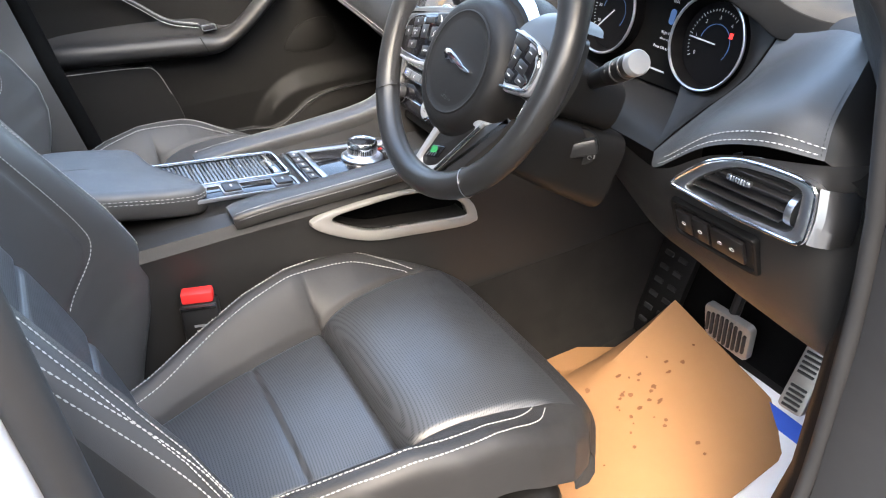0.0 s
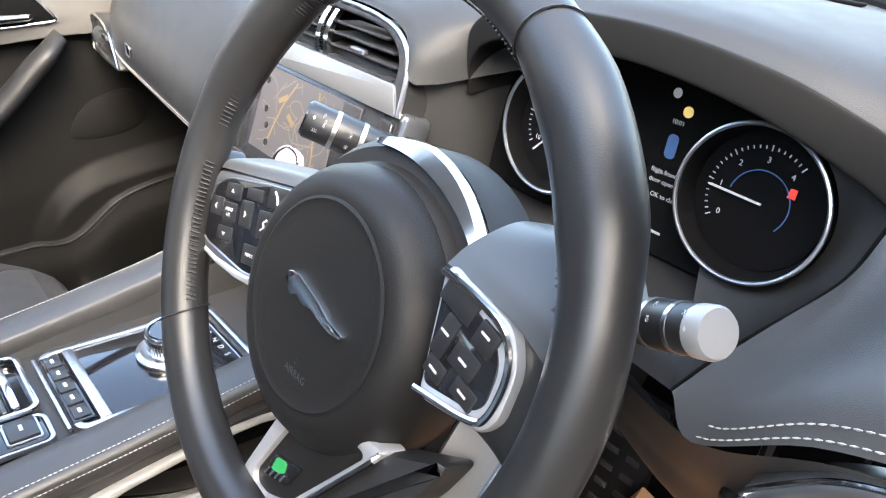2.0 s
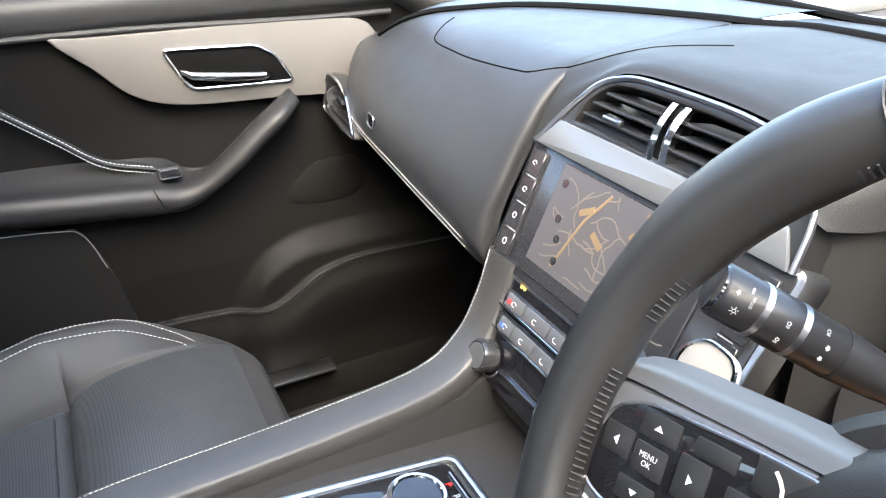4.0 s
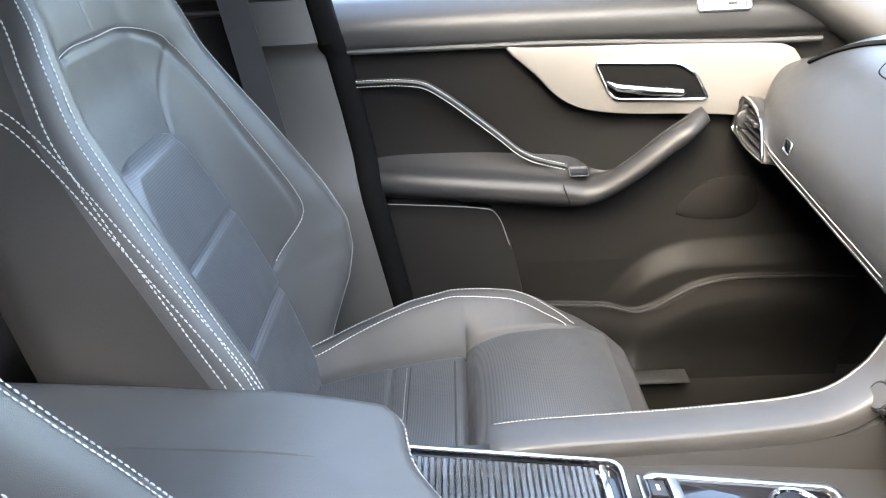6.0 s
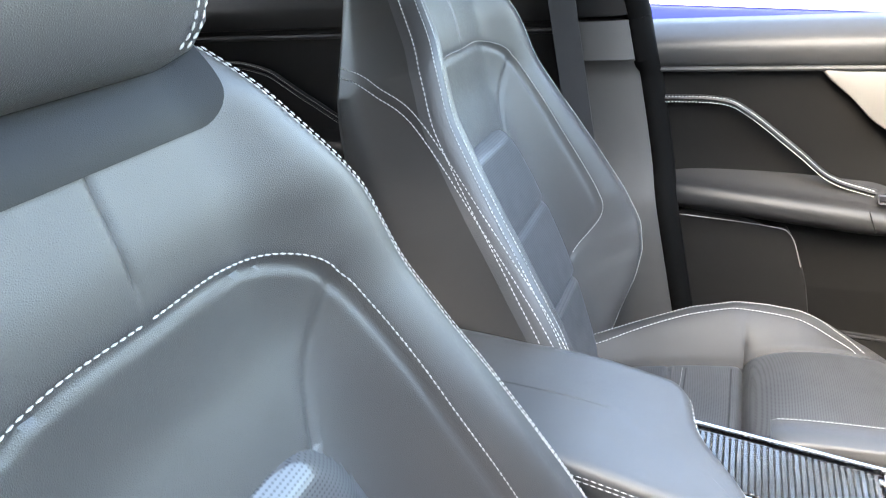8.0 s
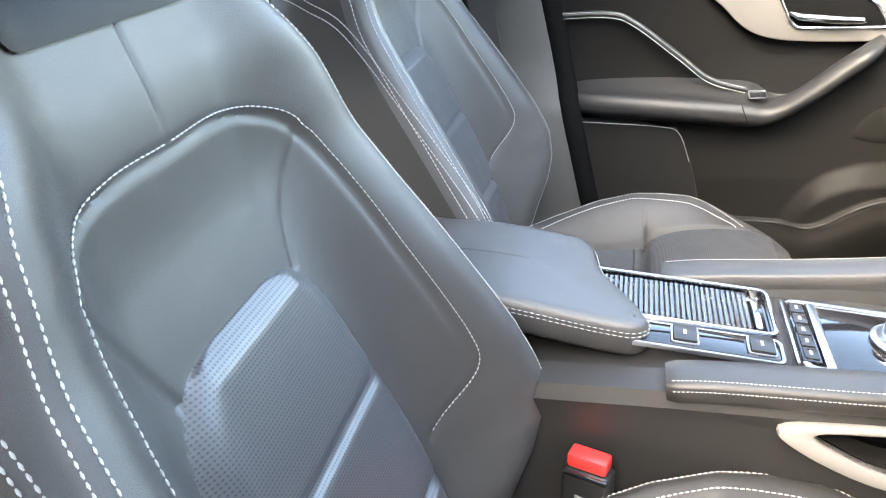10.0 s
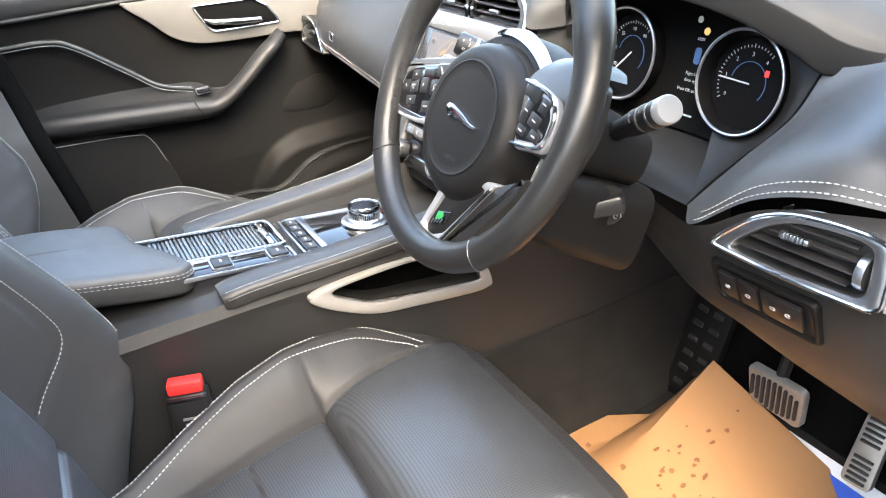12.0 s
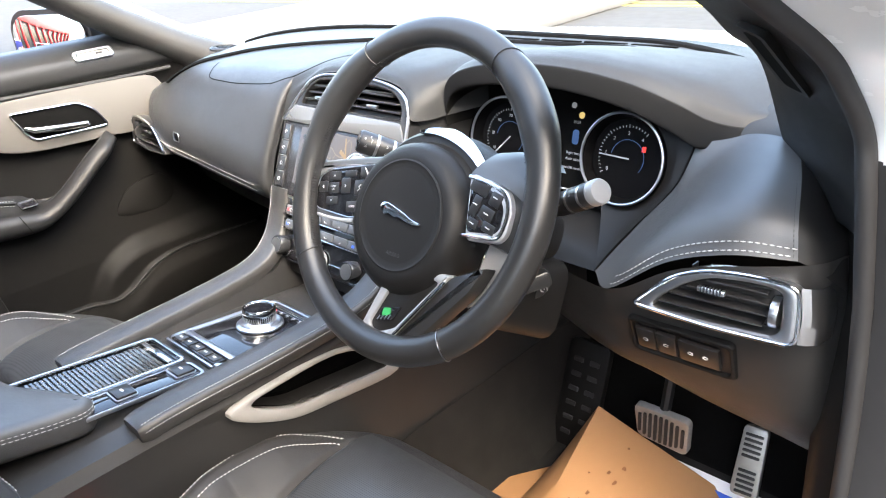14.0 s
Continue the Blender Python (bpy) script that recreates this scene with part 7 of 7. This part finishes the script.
for k in (-1, 1):
    part("sill", box((0.10, 2.2, 0.12), pose(k * 0.775, -0.5, 0.38), 0.02), PLASTIC, shell, "dark door sill trim")
    part("kick_panel", box((0.02, 0.40, 0.62), pose(k * 0.755, 0.58, 0.72), 0.005), PLASTIC, shell)
for k in (-1, 1):
    part("side_rail", tube([(k * 0.60, -0.3, 1.57), (k * 0.60, -1.7, 1.58)], 0.04, 10), ROOFCLOTH, shell)
bon = sheet([[(x * 0.80, 0.74, 1.085 - 0.02 * abs(x)), (x * 0.84, 1.0, 1.075 - 0.04 * x * x), (x * 0.84, 1.4, 1.015 - 0.05 * x * x), (x * 0.80, 1.70, 0.94 - 0.06 * x * x), (x * 0.74, 1.90, 0.78)] for x in (-1, -0.6, -0.2, 0.2, 0.6, 1)])
part("bonnet", grid(bon)[0], BODY, shell, "white bonnet", sharp=60)
GLASS = bpy.data.materials.new("window_glass")
GLASS.use_nodes = True
gb = GLASS.node_tree.nodes["Principled BSDF"]
gb.inputs["Roughness"].default_value, gb.inputs["Transmission Weight"].default_value, gb.inputs["IOR"].default_value = 0.0, 1.0, 1.0
gb.inputs["Base Color"].default_value = (0.93, 0.97, 0.95, 1)
ws = sheet([[(x * 0.70, 0.74 - 0.06 * x * x, 1.12), (x * 0.63, 0.22, 1.335), (x * 0.54, -0.37, 1.575)] for x in (-1, -0.5, 0, 0.5, 1)])
glass = part("windscreen", grid(ws)[0], GLASS, shell, "clear windscreen", sharp=60)
glass.visible_shadow = False

part("sail_panel", plate([(0.24, 1.160), (0.46, 1.145), (0.30, 1.275)], 0.02, frame_at((-0.742, 0, 0), (0, 1, 0), (-0.15, 0, 1)), 0.004), PLASTIC, shell, "dark triangular corner trim")
# driver's side lower pillar: trim, joint and door seal
rows = []
for z, x, y in ((0.40, 0.770, 0.10), (0.47, 0.768, 0.22), (0.60, 0.764, 0.285), (0.80, 0.758, 0.30), (1.00, 0.752, 0.31), (1.09, 0.745, 0.335), (1.16, 0.735, 0.36)):
    rows.append([V((x - 0.035, y + 0.16, z)), V((x - 0.030, y + 0.02, z)), V((x - 0.012, y, z)), V((x + 0.02, y - 0.004, z)), V((x + 0.06, y + 0.004, z)), V((x + 0.06, y + 0.16, z))])
part("lower_pillar", loft([[q for q in r] for r in rows]), PLASTIC, shell, "dark lower front pillar trim", sharp=50)
part("door_seal", tube([r[3] + V((0.012, -0.004, 0)) for r in rows], 0.010, 10), RUBBER, shell, "black door seal")
# mirror outside the passenger window
mir = thing("door_mirror", "dark door mirror reflecting the street behind", "door mirror", at=(-0.95, 0.36, 1.1))
rows = []
MMX = frame_at((-0.985, 0.215, 1.140), (0.94, 0.34, 0), (0.0, 0.03, 1)) @ Matrix.Diagonal((1.2, 1.15, 1, 1))
for z, k in ((0, 1.0), (-0.03, 1.04), (-0.08, 0.85), (-0.11, 0.4)):
    rows.append([MMX @ V((p[0] * k, p[1] * k, z)) for p in rounded(0.22, 0.15, 0.05)])
part("housing", loft(rows), PLASTIC_SMOOTH, mir, "dark mirror housing")
MIRROR = material("mirror", (0.9, 0.9, 0.9), 0.02, 1.0, vary=0.0, rvary=0.0)
part("mirror_glass", plate(rounded(0.20, 0.13, 0.045), 0.004, MMX @ pose(0, 0, 0.006), 0.001), MIRROR, mir, "mirror glass")

# ---- pedals and mats ----
PEDALGREY = material("pedal_plate", (0.30, 0.29, 0.27), 0.42, 0.6, vary=0.2, vscale=40, rvary=0.08)
PDL = thing("brake_pedal", "brushed metal brake pedal with black rubber ribs", "pedal", "pedals", at=(0.44, 0.51, 0.52))
BM_ = frame_at((0.442, 0.512, 0.520), (1, 0, 0), (0, -0.1, 1))
part("pad", plate(soft_poly([(-0.048, -0.036), (-0.052, 0.034), (0.052, 0.038), (0.046, -0.040)], 0.014, 5), 0.014, BM_, 0.004), PEDALGREY, PDL, "grey metal pedal plate")
for i in range(9):
    part("rib", box((0.0055, 0.060 - 0.0012 * (i - 4) ** 2, 0.005), BM_ @ pose(-0.040 + i * 0.010, 0, 0.002, 0, 0, -4), 0.0015), RUBBER, PDL, "black rubber rib")
part("arm", tube([BM_ @ V((0, 0.02, -0.012)), BM_ @ V((0.0, 0.25, -0.10))], 0.01, 8), PLASTIC_SMOOTH, PDL)
ACC = thing("accelerator_pedal", "brushed metal accelerator pedal with black rubber ribs", "pedal", "pedals", at=(0.59, 0.53, 0.51))
AM = frame_at((0.588, 0.530, 0.515), (1, 0.1, 0), (0, 0.45, 1))
part("pad", plate(soft_poly([(-0.022, -0.060), (-0.019, 0.058), (0.019, 0.058), (0.022, -0.060)], 0.010, 5), 0.012, AM, 0.003), PEDALGREY, ACC, "grey metal pedal plate")
for y0 in (-0.034, 0.026):
    for i in range(5):
        part("rib", box((0.028, 0.0045, 0.005), AM @ pose(0, y0 + (i - 2) * 0.0088, 0.002), 0.0015), RUBBER, ACC, "black rubber rib")
part("arm", tube([AM @ V((0, 0.05, -0.012)), AM @ V((0.0, 0.18, -0.05))], 0.008, 8), PLASTIC_SMOOTH, ACC)
mat_ = thing("paper_floor_mat", "orange-brown protective paper floor mat with dirt marks", "floor mat", at=(0.45, 0.4, 0.37))
# far edge from the raised corner to the sill; near edge under the seat
far = [V(p) for p in ((0.165, 0.33, 0.372), (0.25, 0.456, 0.374), (0.307, 0.528, 0.500), (0.40, 0.542, 0.460), (0.50, 0.556, 0.417), (0.600, 0.568, 0.374))]
near = [V(p) for p in ((0.19, 0.03, 0.372), (0.27, 0.03, 0.372), (0.36, 0.03, 0.372), (0.45, 0.03, 0.372), (0.55, 0.03, 0.372), (0.66, 0.03, 0.372))]
rows = []
for i in range(25):
    t = i / 24
    rows.append([])
    for a, b in zip(near, far):
        p = a.lerp(b, t)
        p.z = 0.372 + (b.z - 0.372) * max(0, (t - 0.4) / 0.6) + 0.002 * math.sin(9 * p.x + 14 * p.y)
        rows[-1].append(p)
rows = [[a.lerp(b, j / 6) for a, b in zip(r, r[1:]) for j in range(6)] + [r[-1]] for r in rows]
bm = grid(rows)[0]
matsheet = part("sheet", bm, PAPER, mat_)
rnd = random.Random(9)
DIRT = material("dried_mud", (0.15, 0.066, 0.026), 0.9, vary=0.3, vscale=80)
for i in range(46):
    u, v = rnd.gauss(0.40, 0.035), rnd.gauss(0.36, 0.055)
    if i > 30:
        u, v = rnd.uniform(0.24, 0.56), rnd.uniform(0.15, 0.48)
    hit = BVHTree.FromPolygons([w.co for w in matsheet.data.vertices], [tuple(f.vertices) for f in matsheet.data.polygons]).ray_cast(V((u, v, 0.8)), V((0, 0, -1)))
    if hit[0]:
        r = rnd.uniform(0.002, 0.0065)
        part("mud_spot", plate([(r * rnd.uniform(0.5, 1.1) * math.cos(a), r * rnd.uniform(0.5, 1.1) * math.sin(a)) for a in np.linspace(0, 6.28, 9, endpoint=False)], 0.0006, frame_at(hit[0] + V((0, 0, 0.0008)), (1, rnd.uniform(-1, 1), 0), V((0, 1, 0)) - hit[1] * hit[1].y)), DIRT, mat_, "dried mud spot")
wsheet = thing("white_paper_sheet", "white printed paper sheet under the mat", "paper sheet", at=(0.5, 0.55, 0.366))
def on_floor(x, y, up=0.004):
    """A point just over the carpet."""
    return V((x, y, up + float(np.interp(y, [-1.6, 0.42, 0.52, 0.60, 0.72], [0.36, 0.355, 0.37, 0.43, 0.60])) + 0.008))


part("sheet", grid([[on_floor(a + (b - a) * j / 12, y0 + (y1 - y0) * i / 14, 0.0) for j in range(13)] for a, b, y0, y1 in ((0.30, 0.66, 0.10, 0.570),) for i in range(15)])[0], WHITEPAPER, wsheet)
part("blue_band", grid([[on_floor(0.50 + 0.108 * j / 6, 0.528 + 0.024 * i / 3, 0.003) for j in range(7)] for i in range(4)])[0], BLUE, wsheet, "blue printed band")
# driver's door pillar with its seal, at the edge of the opening
part("pillar_seal", tube([(0.742, -0.425, 0.45), (0.742, -0.428, 0.9), (0.738, -0.435, 1.15), (0.70, -0.49, 1.4)], 0.014, 10), RUBBER, shell, "black door seal")
rows = []
for z, x, y in ((0.42, 0.0, 0.0), (0.9, 0.0, -0.002), (1.15, -0.005, -0.01), (1.4, -0.05, -0.06), (1.55, -0.09, -0.10)):
    rows.append([V((0.70 + x, -0.44 + y, z)), V((0.745 + x, -0.437 + y, z)), V((0.765 + x, -0.445 + y, z)), V((0.815 + x, -0.465 + y, z)), V((0.83 + x, -0.50 + y, z)), V((0.83 + x, -0.62 + y, z)), V((0.70 + x, -0.62 + y, z))])
part("pillar_skin", loft(rows), BODY, shell, "white painted door pillar")

# rear seam of the passenger cushion: a stitched cross seam and an embossed squiggle
pseat = [o for o in bpy.data.objects if o.name.startswith("front_seat") and o.location.x < 0][0]
CU = tuple(o.name for o in pseat.children if o.name.startswith("cushion"))
for y, r in ((-0.312, 0.0012), (-0.243, 0.0016)):
    half = 0.115 if y < -0.3 else 0.125
    ln = drape(CU, [(x, y) for x in np.linspace(-0.365 - half, -0.365 + half, 40)], 0.0002)
    seam_ = part("cross_seam", tube(ln, r, 6), RUBBER, pseat, "dark cross seam in the cushion")
    if y < -0.3:
        part("stitching", stitching([[q + V((0, -0.006, 0.0006)) for q in ln]], 0.0042, 0.0015, 0.0006), THREAD, seam_, "grey stitching")
